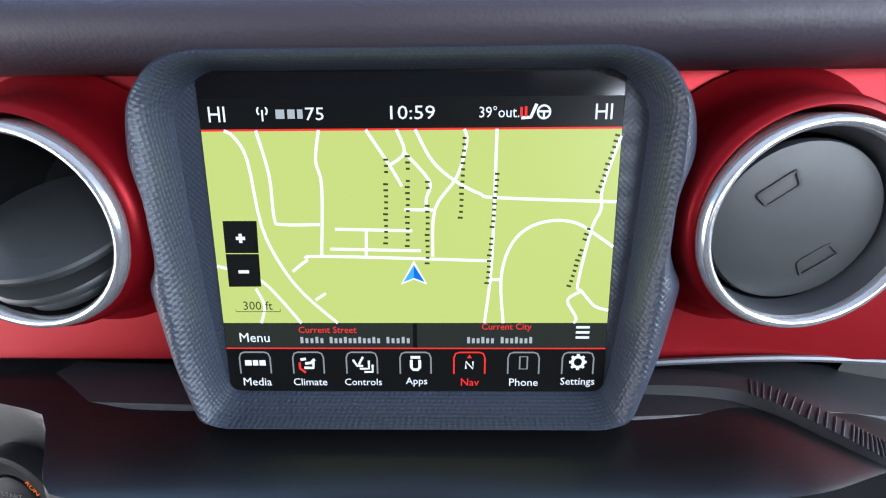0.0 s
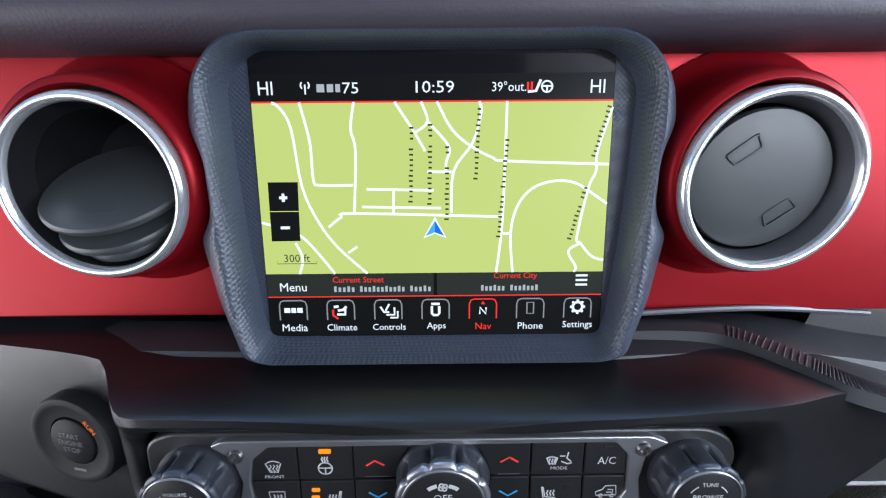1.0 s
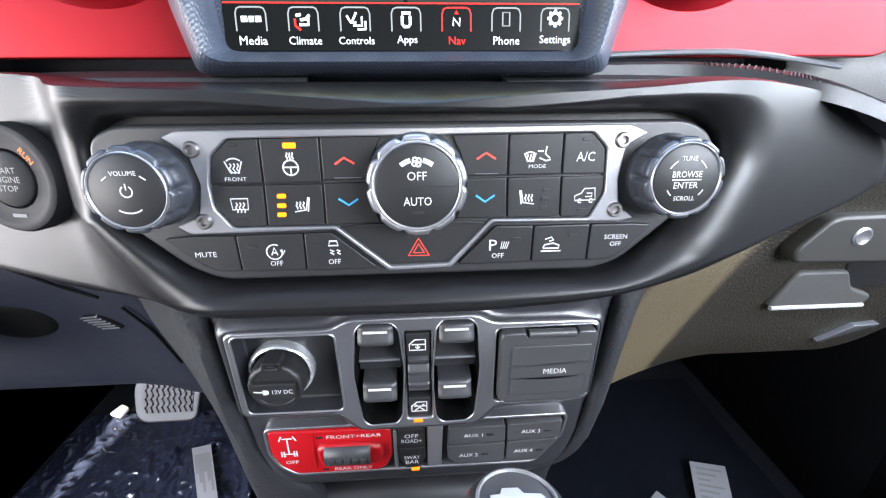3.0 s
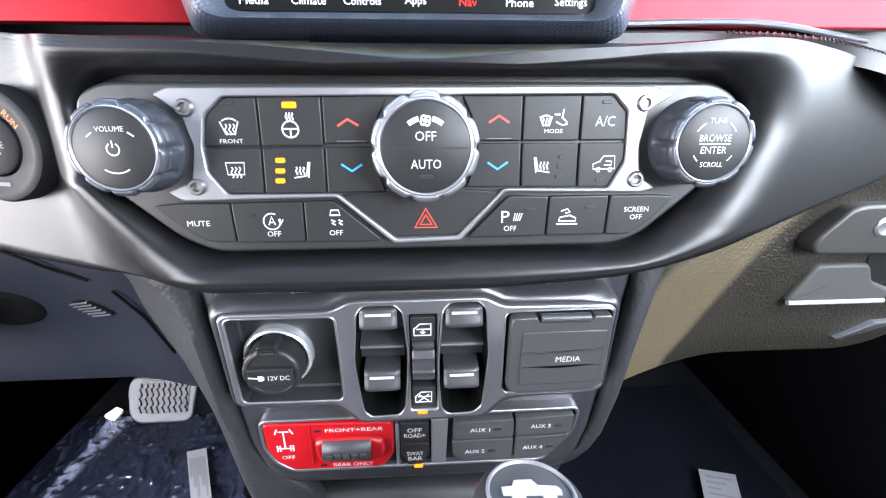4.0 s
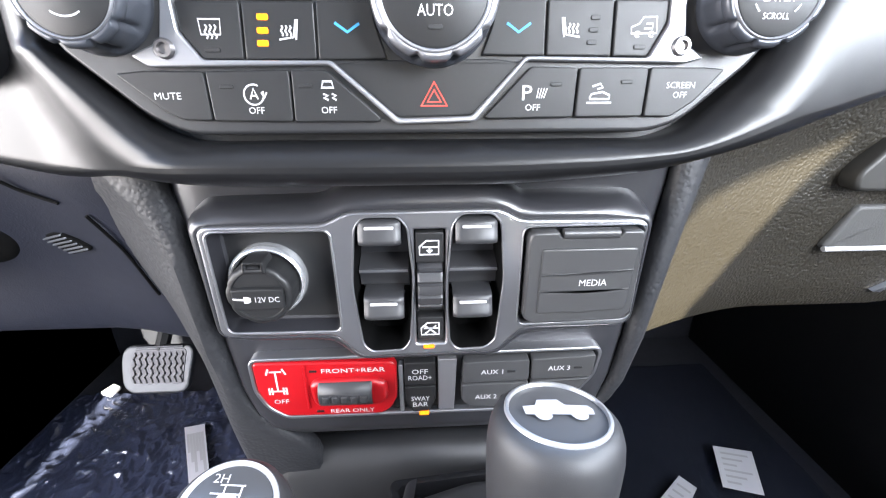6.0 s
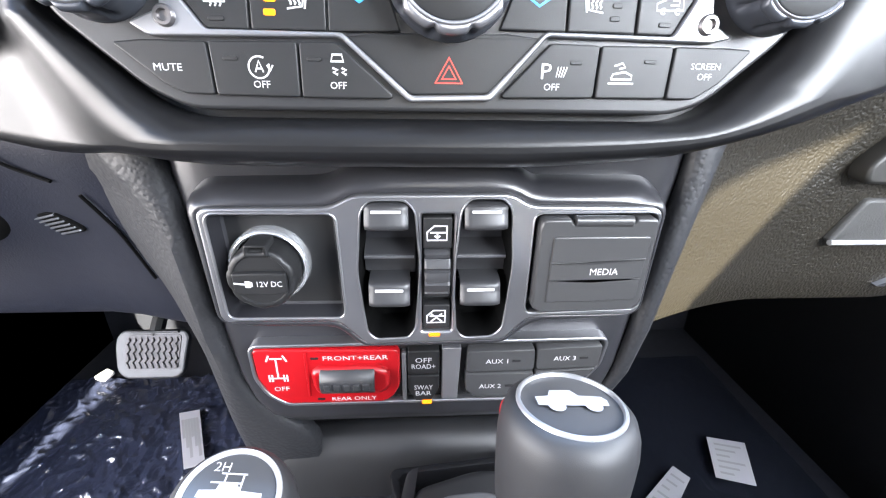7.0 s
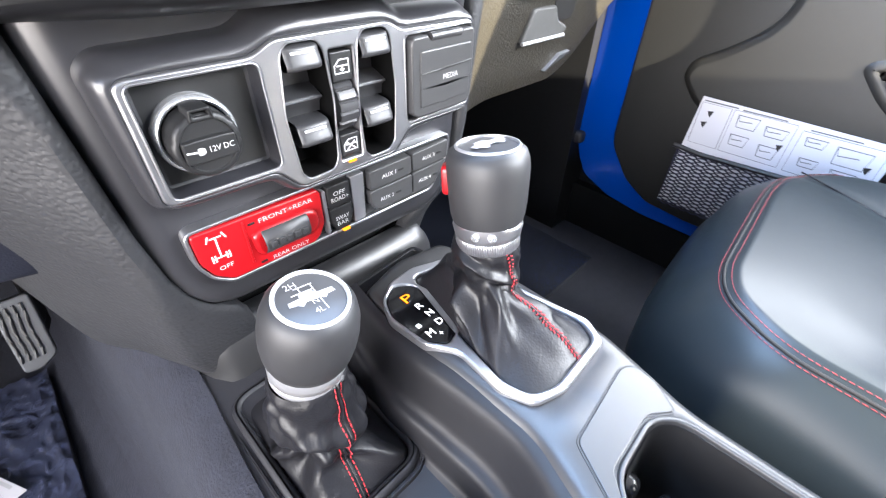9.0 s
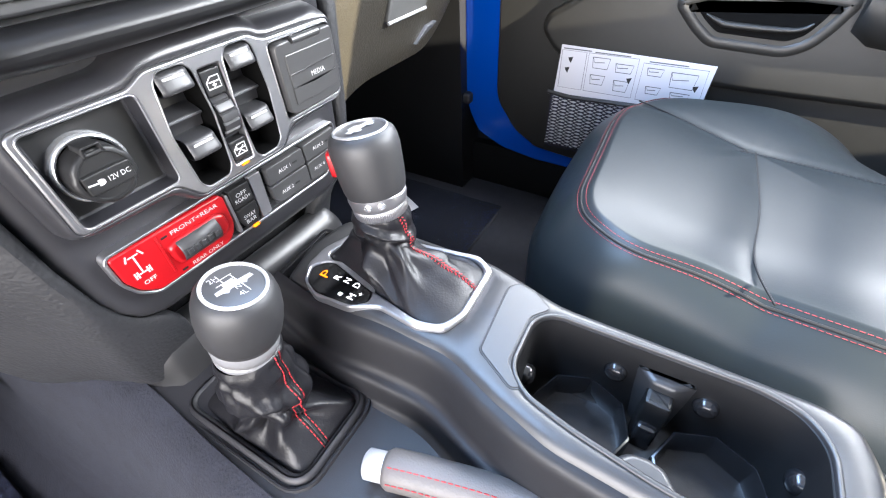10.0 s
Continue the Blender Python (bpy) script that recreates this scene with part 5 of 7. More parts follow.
W2_ = fillet(mm([(13, 57.5), (17, 63), (32, 63), (36, 58.5), (38.6, 30), (38.5, 24), (36, -9), (31, -14), (16, -14.5), (12, -10), (10, 22), (10.6, 28)]), 0.0025, 3)
MD = fillet(mm([(48.5, 55.5), (109.5, 56), (109.2, 2), (48.5, 0.5)]), 0.004, 4)
MID = rect(0.0012, 0.0225, 0.0158, 0.0665, 0.001, 2)
SC = Vector((0.0, 0.024))
ra, rb_ = by_angle(FR, SC, 360), by_angle(grow(SH, 0.003), SC, 360)
SHOULDER = spline([(-0.02, -0.010, 0), (-0.02, -0.0030, 0), (0.06, -0.0012, 0), (0.25, -0.0012, 0), (0.50, -0.0030, 0), (0.72, -0.0068, 0), (0.90, -0.0130, 0), (1.0, -0.0225, 0)], 3)
part("raised_shoulder", loft([[LO @ Vector((*p, q.y)) for p in polar(SC, [a + (b - a) * q.x for a, b in zip(ra, rb_)])] for q in SHOULDER]), FACEBLACK, sw, "satin black rounded shoulder", sharp=75)
part("silver_frame", plate(LO, FR, -0.012, 0.0002, 0.0014, [grow(PK, 0.0006), W1_, W2_, MD, MID]), FRAMEGREY, sw, "gunmetal switch frame", sharp=45)
for hole, d in ((PK, 0.0016), (W1_, 0.0013), (W2_, 0.0013), (MD, 0.0013)):
    part("bright_edge", plate(LO, grow(hole, d), -0.010, 0.0008, 0.0007, [grow(hole, 0.0002)]), SILVER, sw, "polished silver edging", sharp=45)
part("pocket_floor", plate(LO, grow(PK, 0.001), -0.016, -0.011, 0.0003), BUTTON, sw)
bmw = bmesh.new()
for pk, dz in ((PK, -0.011),):
    loops = [[LO @ Vector((*p, w)) for p in grow(pk, s)] for w, s in ((0.0, 0.0), (-0.006, -0.0006), (-0.0105, -0.0014), (-0.011, -0.003))]
    loft(loops, bm=bmw)
part("pocket_wall", bmw, SOFT, sw, sharp=60)
# the wells' depth of shade is painted by their near-black colour
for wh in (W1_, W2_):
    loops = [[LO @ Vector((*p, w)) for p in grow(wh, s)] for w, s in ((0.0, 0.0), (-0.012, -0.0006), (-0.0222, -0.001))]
    part("switch_well", loft(loops, cap1=True), VOID, sw, "switch well, near-black colour paints in its shade", sharp=60)
part("centre_well", plate(LO, grow(MID, 0.001), -0.016, -0.008, 0.0003), DARK, sw)
part("flap_well", plate(LO, grow(MD, 0.001), -0.016, -0.009, 0.0003), DARK, sw)
# window rockers
for u, v in ((-23.4, 56), (-23.2, 14), (24.2, 56), (23.4, 14)):
    prof = spline([(6.2, -0.016, 0), (5.6, -0.004, 0), (4.2, 0.0010, 0), (0.5, 0.0022, 0), (-3.0, 0.0036, 0), (-5.2, 0.0042, 0), (-7.0, 0.0034, 0), (-7.8, 0.0008, 0), (-7.2, -0.003, 0), (-5.0, -0.009, 0), (-3.0, -0.022, 0)], 3)
    k = part("window_switch", loft([[LO @ Vector(((u + a * 10.4) / 1000, (v + p.x) / 1000, p.y - 0.0016 * max(0.0, abs(a) - 0.8) / 0.2)) for a in (-1, -0.96, -0.88, -0.7, 0, 0.7, 0.88, 0.96, 1)] for p in prof], close=False), ROCKER, sw, "dark grey window rocker switch", sharp=60)
    part("white_mark", plate(LO, rect(u / 1000, (v + 1.6) / 1000, 0.0142, 0.0014, 0.0005, 2), 0.0008, 0.0028, 0.0003), INK, k, "white line")
    if v > 30:
        part("switch_shelf", loft([[LO @ Vector((u / 1000 + 0.0002 + s * 0.0130, (v + dv) / 1000, w)) for s in (-1, 1)] for dv, w in ((-20, -0.024), (-25, -0.010), (-26.2, -0.0086), (-27.4, -0.0090), (-30, -0.012), (-36, -0.013))], close=False), ROCKER, sw, "sloping shelf between the rockers", sharp=70)
        # the highlight on the shelf's edge is drawn as a bright tube
        part("shelf_highlight", tube([LO @ Vector((u / 1000 + 0.0002 + s * 0.0128, (v - 26.4) / 1000, -0.0084)) for s in (-1, 0, 1)], 0.0008, 6), FRAMEGREY, sw, "thin bright tube painted as the shelf's highlight")
# lock buttons and thumbwheel
for v, up in ((45.8, True), (-1.8, False)):
    k = part("window_button", plate(LO, rect(0.0011, v / 1000, 0.0142, 0.0165 if up else 0.0146, 0.001, 2), -0.009, -0.0005, 0.0008), BUTTON, sw)
    body = [[(-4, v - 3.6), (-4, v + 0.6), (-0.6, v + 3.8), (5.6, v + 3.8), (5.6, v - 3.6), (-4, v - 3.6)], [(-2.6, v + 0.4), (5.4, v + 0.4)]]
    body += [[(1, v + 0.4), (1, v - 2.4)], [(-0.4, v - 1.2), (1, v - 2.6), (2.4, v - 1.2)]] if up else [[(-2, v - 3), (4, v + 2)], [(-2, v + 2), (4, v - 3)]]
    part("symbol", flat_lines(LO, [mm(l) for l in body], 0.0009, -0.0004), INK, k, flat=True)
bmw = bmesh.new()
loops = []
for i in range(41):
    a = radians(-80 + 160 * i / 40)
    r = 0.0168 - (0.0014 if i % 6 == 0 else 0.0)
    loops.append([LO @ Vector((0.0011 + s * 0.0064, 0.0225 + r * math.sin(a), -0.013 + r * math.cos(a) - (0.0006 if abs(s) == 1 else 0))) for s in (-1, -0.85, 0.85, 1)])
part("thumbwheel", loft(loops, close=False), ROCKER, sw, "ribbed dark grey thumbwheel", sharp=25)
# media flap
mf = part("media_flap", plate(LO, fillet(mm([(50, 50), (51.5, 54.5), (65, 54.8), (66, 52.4), (96, 52.4), (97, 54.8), (107, 54.8), (108.8, 52), (108, 8), (103, 3.6), (55, 2.6), (50, 6)]), 0.002, 3), -0.008, 0.0048, 0.0012), SWITCHGREY, sw, "dark hinged media cover", sharp=50)
part("flap_panel", plate(LO, fillet(mm([(57, 46), (105.6, 46), (104, 10.5), (83, 9.8), (81, 9.0), (76, 9.2), (74, 9.8), (56.5, 9.2)]), 0.0015, 2), 0.004, 0.0058, 0.0008), SWITCHGREY, mf)
part("flap_crease", plate(LO, fillet(mm([(57, 32.5), (80, 33.0), (104.6, 34.6), (104.6, 33.6), (80, 31.6), (57, 31.4)]), 0.0002, 2), 0.005, 0.0064, 0.0003), SATIN, mf)
part("flap_crease", plate(LO, fillet(mm([(57, 22.8), (80, 21.6), (104.2, 23.6), (104.2, 22.9), (80, 20.9), (57, 22.1)]), 0.0002, 2), 0.005, 0.0061, 0.0003), SATIN, mf)
part("hinge", tube([LO @ Vector((x, 0.0535, 0.0035)) for x in (0.0670, 0.081, 0.0950)], 0.0028, 10), SWITCHGREY, mf)
lettering(LO, "MEDIA", 84.5, 27.2, 14.4, 0.0060, INK, mf, height=3.6)
# power socket
ps = part("power_socket", lathe(LO @ Matrix.Translation((-0.0832, 0.0268, -0.011)), [(0.0198, -0.001), (0.0198, 0.0050), (0.0192, 0.0066), (0.0180, 0.0072), (0.0168, 0.0064), (0.0160, 0.001)], 64), CHROME, sw, "bright ring round the power socket", sharp=60)
cm = board(LO @ Vector((-0.0831, 0.0258, -0.0066)), 0, 0)
part("socket_cap", lathe(cm, [(0.0163, 0.0), (0.0163, 0.012), (0.0158, 0.0142), (0.0149, 0.0150), (0.0132, 0.0150), (0.0127, 0.0142), (0.0, 0.0142)], 56, lobes=9, depth=0.0007, lo=1, hi=3), BUTTON, ps, "ribbed black socket cap", sharp=50)
part("cap_tab", plate(cm, fillet(mm([(-6, 12.2), (6, 12.2), (5, 18.6), (-5, 18.6)]), 0.0012), 0.004, 0.0162, 0.0012, [rect(0, 0.0158, 0.0066, 0.0018, 0.0004, 2)]), BUTTON, ps)
part("cap_grip", plate(cm, fillet(mm([(-12.4, 4.4), (-6, 4.8), (6, 4.8), (12.4, 4.4), (12.4, -6.4), (6, -7.0), (-6, -7.0), (-12.4, -6.4)]), 0.001), 0.013, 0.0172, 0.0009), BUTTON, ps)
lettering(cm, "12V DC", 4.8, -0.8, 11.6, 0.0174, INK, ps, height=2.9)
part("symbol", flat_lines(cm, [mm(((-11.6, -0.2), (-5.6, -0.9)))], 0.0009, 0.0174), INK, ps, flat=True)
part("symbol", flat_poly(cm, mm(((-6.4, 0.9), (-4.4, 0.9), (-3.0, 0.2), (-3.0, -1.8), (-4.4, -2.6), (-6.4, -2.6))), 0.0174), INK, ps, flat=True)
# bottom strip: axle lock switch, off-road buttons, auxiliary buttons
ST = STR
part("strip_bezel", plate(ST, grow(fillet(mm([(-105, 28.8), (-104.6, 7.6), (-99, -4.6), (-88.8, -12.6), (84, -12.6), (102, 12), (104.5, 30)]), 0.004, 4), 0.0024), -0.010, 0.0015, 0.0008, [fillet(mm([(-105, 28.8), (-104.6, 7.6), (-99, -4.6), (-88.8, -12.6), (84, -12.6), (102, 12), (104.5, 30)]), 0.004, 4)]), FRAMEGREY, sw, "grey strip bezel", sharp=50)
part("strip_floor", plate(ST, fillet(mm([(-106, 29), (-105.4, 7), (-99.6, -6), (-88.6, -14), (84, -14), (103, 11), (105, 30)]), 0.004), -0.010, -0.003, 0.0005), DARK, sw)
ax = part("axle_lock_switch", plate(ST, fillet(mm([(-104.5, 28.6), (-104, 8), (-98.5, -4), (-88.5, -12.0), (-30, -12.4), (-24.5, -9), (-19.8, 0), (-19.6, 24), (-22, 27.2)]), 0.003, 4), -0.006, 0.0022, 0.0012), REDPLASTIC, sw, "bright red axle lock switch", sharp=50)
part("red_rib", plate(ST, rect(-0.0745, 0.0100, 0.0016, 0.032, 0.0006, 2), 0.001, 0.0032, 0.0006), REDPLASTIC, ax)
rl = part("roller_housing", plate(ST, fillet(mm([(-72, 14), (-66, 17.6), (-34, 17.6), (-26, 14), (-25, 3), (-30, -2.6), (-68, -2.6), (-71, 2)]), 0.003), 0.001, 0.0062, 0.0025), REDPLASTIC, ax, "raised red roller housing", sharp=60)
loops = []
for i in range(21):
    a = radians(-75 + 150 * i / 20)
    loops.append([ST @ Vector((-0.0503 + s * 0.0160, 0.0076 + 0.0095 * math.sin(a), 0.002 + 0.0088 * math.cos(a) - (0.001 if abs(s) == 1 else 0))) for s in (-1, -0.95, 0.95, 1)])
rr = part("roller", loft(loops, close=False), ROCKER, rl, "black ribbed roller", sharp=50)
for i in range(5):
    part("roller_rib", plate(ST, rect(-0.0615 + i * 0.0056, 0.0072, 0.0042, 0.0052, 0.0008, 2), 0.008, 0.0118, 0.0010), ROCKER, rl)
lettering(ST, "FRONT+REAR", -45.5, 22.0, 38, 0.0024, INK, ax, height=3.2)
lettering(ST, "REAR ONLY", -48, -8.6, 27, 0.0024, INK, ax, height=3.0)
lettering(ST, "OFF", -90.6, 0.2, 8.8, 0.0024, INK, ax, height=3.2)
axl = [[(-95, 22.5), (-88, 22.5)], [(-97.2, 20.4), (-95.4, 24.8)], [(-87.4, 24.8), (-85.4, 20.4)], [(-91.6, 22.5), (-91.6, 8.5)], [(-96.6, 8.2), (-86.6, 8.2)], [(-96.8, 5.6), (-96.8, 10.8)], [(-95, 5.6), (-95, 10.8)], [(-86.4, 5.6), (-86.4, 10.8)], [(-88.2, 5.6), (-88.2, 10.8)]]
part("symbol", flat_lines(ST, [mm(l) for l in axl], 0.0011, 0.0024), INK, ax, flat=True)
for u, v in ((-69.4, 22), (-68.0, -8.6)):
    part("indicator", plate(ST, rect(u / 1000, v / 1000, 0.0045, 0.0015, 0.0005, 2), 0.001, 0.0026, 0.0002), DARK, ax)
part("divider", plate(ST, rect(-0.0172, 0.006, 0.0028, 0.036, 0.001, 2), -0.004, 0.0018, 0.0006), SILVER, sw)
part("divider", plate(ST, fillet(mm([(5.5, 27), (17, 27), (15.5, -12), (5.5, -12)]), 0.001), -0.004, 0.0016, 0.0006), SILVER, sw, "satin silver divider")
for v0, v1, words in ((8.6, 26, ("OFF", "ROAD+")), (-12, 7.8, ("SWAY", "BAR"))):
    poly = [(-15, v1), (3.8, v1), (4.0, v0), (-15.2, v0)] if v0 > 0 else [(-15.2, v1), (4, v1), (4, -2.5), (-0.6, v0), (-10.6, v0), (-15.2, -2.5)]
    k = part("rocker_button", plate(ST, fillet(mm(poly), 0.0012, 3), -0.004, 0.0026, 0.0010), BUTTON, sw, "black rocker button")
    vm = 17.4 if v0 > 0 else -3.2
    lettering(ST, words[0], -5.6, vm + 2.0, 9.8 if v0 > 0 else 11.4, 0.0028, INK, k, height=3.4)
    lettering(ST, words[1], -5.6, vm - 2.6, 14.2 if v0 > 0 else 9.6, 0.0028, INK, k, height=3.4)
part("indicator", plate(ST, rect(-0.0035, -0.0132, 0.006, 0.0016, 0.0005, 2), 0.0, 0.0034, 0.0003), ORANGE, sw, "lit amber indicator")
part("indicator", plate(LO, rect(0.000, -0.0125, 0.006, 0.0016, 0.0005, 2), -0.002, 0.0014, 0.0003), ORANGE, sw, "lit amber indicator")
AUX = (("AUX 1", [(20.8, 26), (61, 26.6), (61.6, 11.2), (20, 10.6)]), ("AUX 3", [(62.2, 26.8), (102, 28.5), (101, 12.5), (62.8, 11.4)]), ("AUX 2", [(19.8, 9.4), (61.6, 10.0), (61.4, -8.6), (26, -8.8), (20, -3)]), ("AUX 4", [(62.8, 10.2), (100, 11.4), (86, -8.2), (62.6, -8.4)]))
for tx, poly in AUX:
    k = part("aux_button", plate(ST, fillet(mm(poly), 0.0022, 4), -0.004, 0.0042, 0.0009), SWITCHGREY, sw, "dark grey auxiliary button")
    cx, cy = sum(p[0] for p in poly) / len(poly), sum(p[1] for p in poly) / len(poly)
    lettering(ST, tx, cx - 2.6, cy, 13.5, 0.0044, INK, k, height=3.2)
    part("indicator", plate(ST, rect((cx + 9.2) / 1000, cy / 1000, 0.0052, 0.0016, 0.0005, 2), 0.003, 0.0046, 0.0002), DARK, k)
# padded flanks on both sides of the stack
PAD = ((0.58, 0.142, 0.205, 0.000), (0.545, 0.1405, 0.185, -0.006), (0.50, 0.1372, 0.168, -0.010), (0.45, 0.1335, 0.157, -0.009), (0.40, 0.1298, 0.148, -0.008), (0.365, 0.1240, 0.140, -0.0065), (0.347, 0.1172, 0.137, -0.003), (0.333, 0.1060, 0.136, 0.001), (0.322, 0.0930, 0.137, 0.006), (0.305, 0.0850, 0.140, 0.014), (0.28, 0.082, 0.146, 0.026), (0.24, 0.082, 0.156, 0.045), (0.10, 0.085, 0.18, 0.10))
loops = []
for z, xi, xo, y in PAD:
    xo = xi + 0.6 * (xo - xi)
    loops.append([Vector((x, y + b, z)) for x, b in ((xi - 0.004, 0.012), (xi - 0.0035, 0.002), (xi - 0.001, -0.0008), (xi * 0.7 + xo * 0.3, -0.0018), (xi * 0.35 + xo * 0.65, 0.0010), (xo - 0.003, 0.0065), (xo, 0.014), (xo + 0.004, 0.035), (xo + 0.008, 0.08), (xo + 0.014, 0.20), (xo + 0.02, 0.36))])
part("side_pad", loft(loops, close=False), GRAINED, sw, "grained soft side pad", sharp=75)
# the driver's side pad: a narrow face, a soft ridge, then a slant forward to the knee panel
RIDGE = [Vector(p) for p in spline([(0.58, 0.240, 0.34), (0.545, 0.205, 0.32), (0.525, 0.180, 0.290), (0.51, 0.166, 0.255), (0.49, 0.153, 0.222), (0.465, 0.1450, 0.206), (0.43, 0.1415, 0.190), (0.40, 0.1385, 0.179), (0.365, 0.136, 0.170), (0.335, 0.134, 0.167), (0.305, 0.132, 0.164), (0.27, 0.128, 0.154), (0.24, 0.112, 0.132), (0.20, 0.095, 0.11)], 4)]
loops = []
for p in RIDGE:
    z, rx, sx = p
    xi = float(np.interp(-z, [-q[0] for q in PAD], [q[1] for q in PAD]))
    y = float(np.interp(-z, (-0.58, -0.50, -0.40, -0.33, -0.30, -0.22, -0.10), (0.0, -0.010, -0.008, -0.002, 0.002, 0.02, 0.06)))
    loops.append([Vector((-x, yy, z)) for x, yy in ((xi - 0.004, y + 0.012), (xi - 0.0035, y + 0.002), (xi - 0.001, y - 0.0008), (xi * 0.6 + rx * 0.4, y - 0.0016), (rx - 0.006, y - 0.0008), (rx - 0.001, y + 0.0016), (rx + 0.003, y + 0.0055), (rx * 0.75 + sx * 0.25, y + 0.014), (rx * 0.5 + sx * 0.5, y + 0.026), (sx, y + 0.052), (sx + 0.02, 0.09), (sx + 0.05, 0.20), (sx + 0.06, 0.36))])
part("side_pad", loft(loops, close=False), GRAINED, sw, "grained soft side pad", sharp=80)


# ---- centre console ----
con = thing("centre_console", (0.0, -0.2, FLOOR), "dark plastic centre console between the front seats", "console")
# tunnel with the low driver side step
loops, flank = [], []
for y, xl, zs in ((0.60, -0.180, 0.34), (0.30, -0.168, 0.31), (0.16, -0.158, 0.287), (0.10, -0.152, 0.270), (0.05, -0.150, 0.257), (0.0, -0.152, 0.250), (-0.06, -0.156, 0.247), (-0.13, -0.158, 0.245), (-0.20, -0.155, 0.243), (-0.30, -0.150, 0.240), (-0.45, -0.145, 0.236), (-0.70, -0.145, 0.230)):
    loops.append([Vector((x, y, z)) for x, z in ((xl - 0.012, zs - 0.060), (xl - 0.004, zs - 0.034), (xl + 0.003, zs - 0.014), (xl + 0.012, zs - 0.004), (xl + 0.026, zs), (-0.09, zs + 0.001), (-0.045, zs), (0.0, zs), (0.075, zs - 0.01), (0.100, zs - 0.06), (0.108, 0.08), (0.118, FLOOR))])
    flank.append([Vector((x, y, z)) for x, z in ((xl + 0.023, zs - 0.004), (xl + 0.022, zs + 0.0014), (xl + 0.012, zs - 0.0015), (xl + 0.002, zs - 0.009), (xl - 0.010, zs - 0.030), (xl - 0.022, zs - 0.065), (xl - 0.038, 0.12), (xl - 0.055, 0.04), (xl - 0.075, -0.01), (xl - 0.110, FLOOR + 0.004), (xl - 0.16, FLOOR + 0.001))])
part("tunnel_cover", loft(loops, close=False), SOFT, con, "dark blue-black tunnel cover", sharp=60)
part("tunnel_carpet", loft(flank, close=False), TUNNEL, con, "navy carpet down the tunnel side", sharp=80)
# raised console body, by its plan


def plan(pts):
    return [(x / 1000, y / 1000) for x, y in pts]


def flatz(z):
    return Matrix.Translation((0, 0, z))


BODY = fillet(plan([(-16, -40), (30, -26), (80, -34), (92, -70), (94, -195), (84, -235), (76, -262), (76, -430), (68, -452), (40, -462), (-40, -462), (-46, -380), (-42, -290), (-30, -245), (-16, -205), (-17, -150), (-22, -110)]), 0.012, 5)
CUP = fillet(plan([(44, -250), (56, -262), (58, -330), (60, -395), (54, -418), (38, -430), (-22, -432), (-30, -420), (-27, -350), (-20, -300), (-12, -266), (2, -252)]), 0.010, 5)
BOOT = fillet(plan([(24, -62), (59, -70), (80, -180), (72, -194), (22, -197), (6, -190), (1, -172), (9, -124)]), 0.006, 4)
PRND = fillet(plan([(-8, -68), (6, -60), (17, -68), (25, -106), (11, -123), (-3, -128), (-14, -113), (-14, -82)]), 0.004, 4)
PAN = fillet(plan([(2, -225), (66, -218), (74, -224), (72, -238), (60, -256), (46, -245), (2, -246.5), (-12, -262), (-15, -256)]), 0.004, 4)
bm = bmesh.new()
body_in = [ring_verts(bm, grow(BODY, d), z, flatz(0)) for z, d in ((0.235, 0.006), (0.262, 0.004), (0.270, 0.0), (0.300, -0.001), (0.309, -0.004), (0.3140, -0.008), (0.3155, -0.012))]
for a, b in zip(body_in, body_in[1:]):
    bridge(bm, a, b)
rims = [body_in[-1]]
for hole in (CUP, BOOT):
    r0 = ring_verts(bm, grow(hole, 0.003), 0.3155, flatz(0))
    r1 = ring_verts(bm, hole, 0.3130, flatz(0))
    r2 = ring_verts(bm, grow(hole, -0.001), 0.300, flatz(0))
    bridge(bm, r0, r1), bridge(bm, r1, r2)
    rims.append(r0)
cap(bm, rims)
part("console_body", bm, SATIN, con, "satin charcoal raised console", sharp=50)
# long moulded step along the driver side of the raised part
edge = spline([(-0.016, -0.030), (-0.022, -0.07), (-0.024, -0.11), (-0.019, -0.155), (-0.018, -0.20), (-0.032, -0.245), (-0.043, -0.29), (-0.047, -0.38), (-0.042, -0.47)], 10)
WAVE = spline([(-0.006, 0.3130, 0), (0.000, 0.3108, 0), (0.0034, 0.306, 0), (0.0060, 0.296, 0), (0.0082, 0.2850, 0), (0.0100, 0.2770, 0), (0.0128, 0.2728, 0), (0.0168, 0.2706, 0), (0.0190, 0.2670, 0), (0.0206, 0.258, 0), (0.0222, 0.2495, 0), (0.026, 0.2455, 0), (0.032, 0.240, 0)], 4)
loops = []
for i, e in enumerate(edge):
    t = i / (len(edge) - 1)
    f = 0.8 + 0.35 * math.sin(math.pi * t)
    loops.append([Vector((e.x + 0.002 - q.x * f, e.y, q.y - 0.004 * t)) for q in WAVE])
part("moulded_side", loft(loops, close=False), FLANK, con, "sculpted console flank with two soft ridges", sharp=80)
part("insert_joint", plate(flatz(0), grow(PAN, 0.0012), 0.310, 0.3159, 0.0003), DARK, con, "dark joint round the insert")
part("console_insert", plate(flatz(0), PAN, 0.310, 0.3166, 0.0008), SATIN, con, "smooth console insert panel")
# bright line round the cup well
part("cup_rim", plate(flatz(0), grow(CUP, 0.0042), 0.312, 0.3172, 0.0012, [grow(CUP, 0.0008)]), SATIN, con, "satin grey cup well rim", sharp=60)
# cup holders
cup = thing("cup_holder", (0.01, -0.34, 0.24), "double black cup holder sunk in the console", "cup holder")
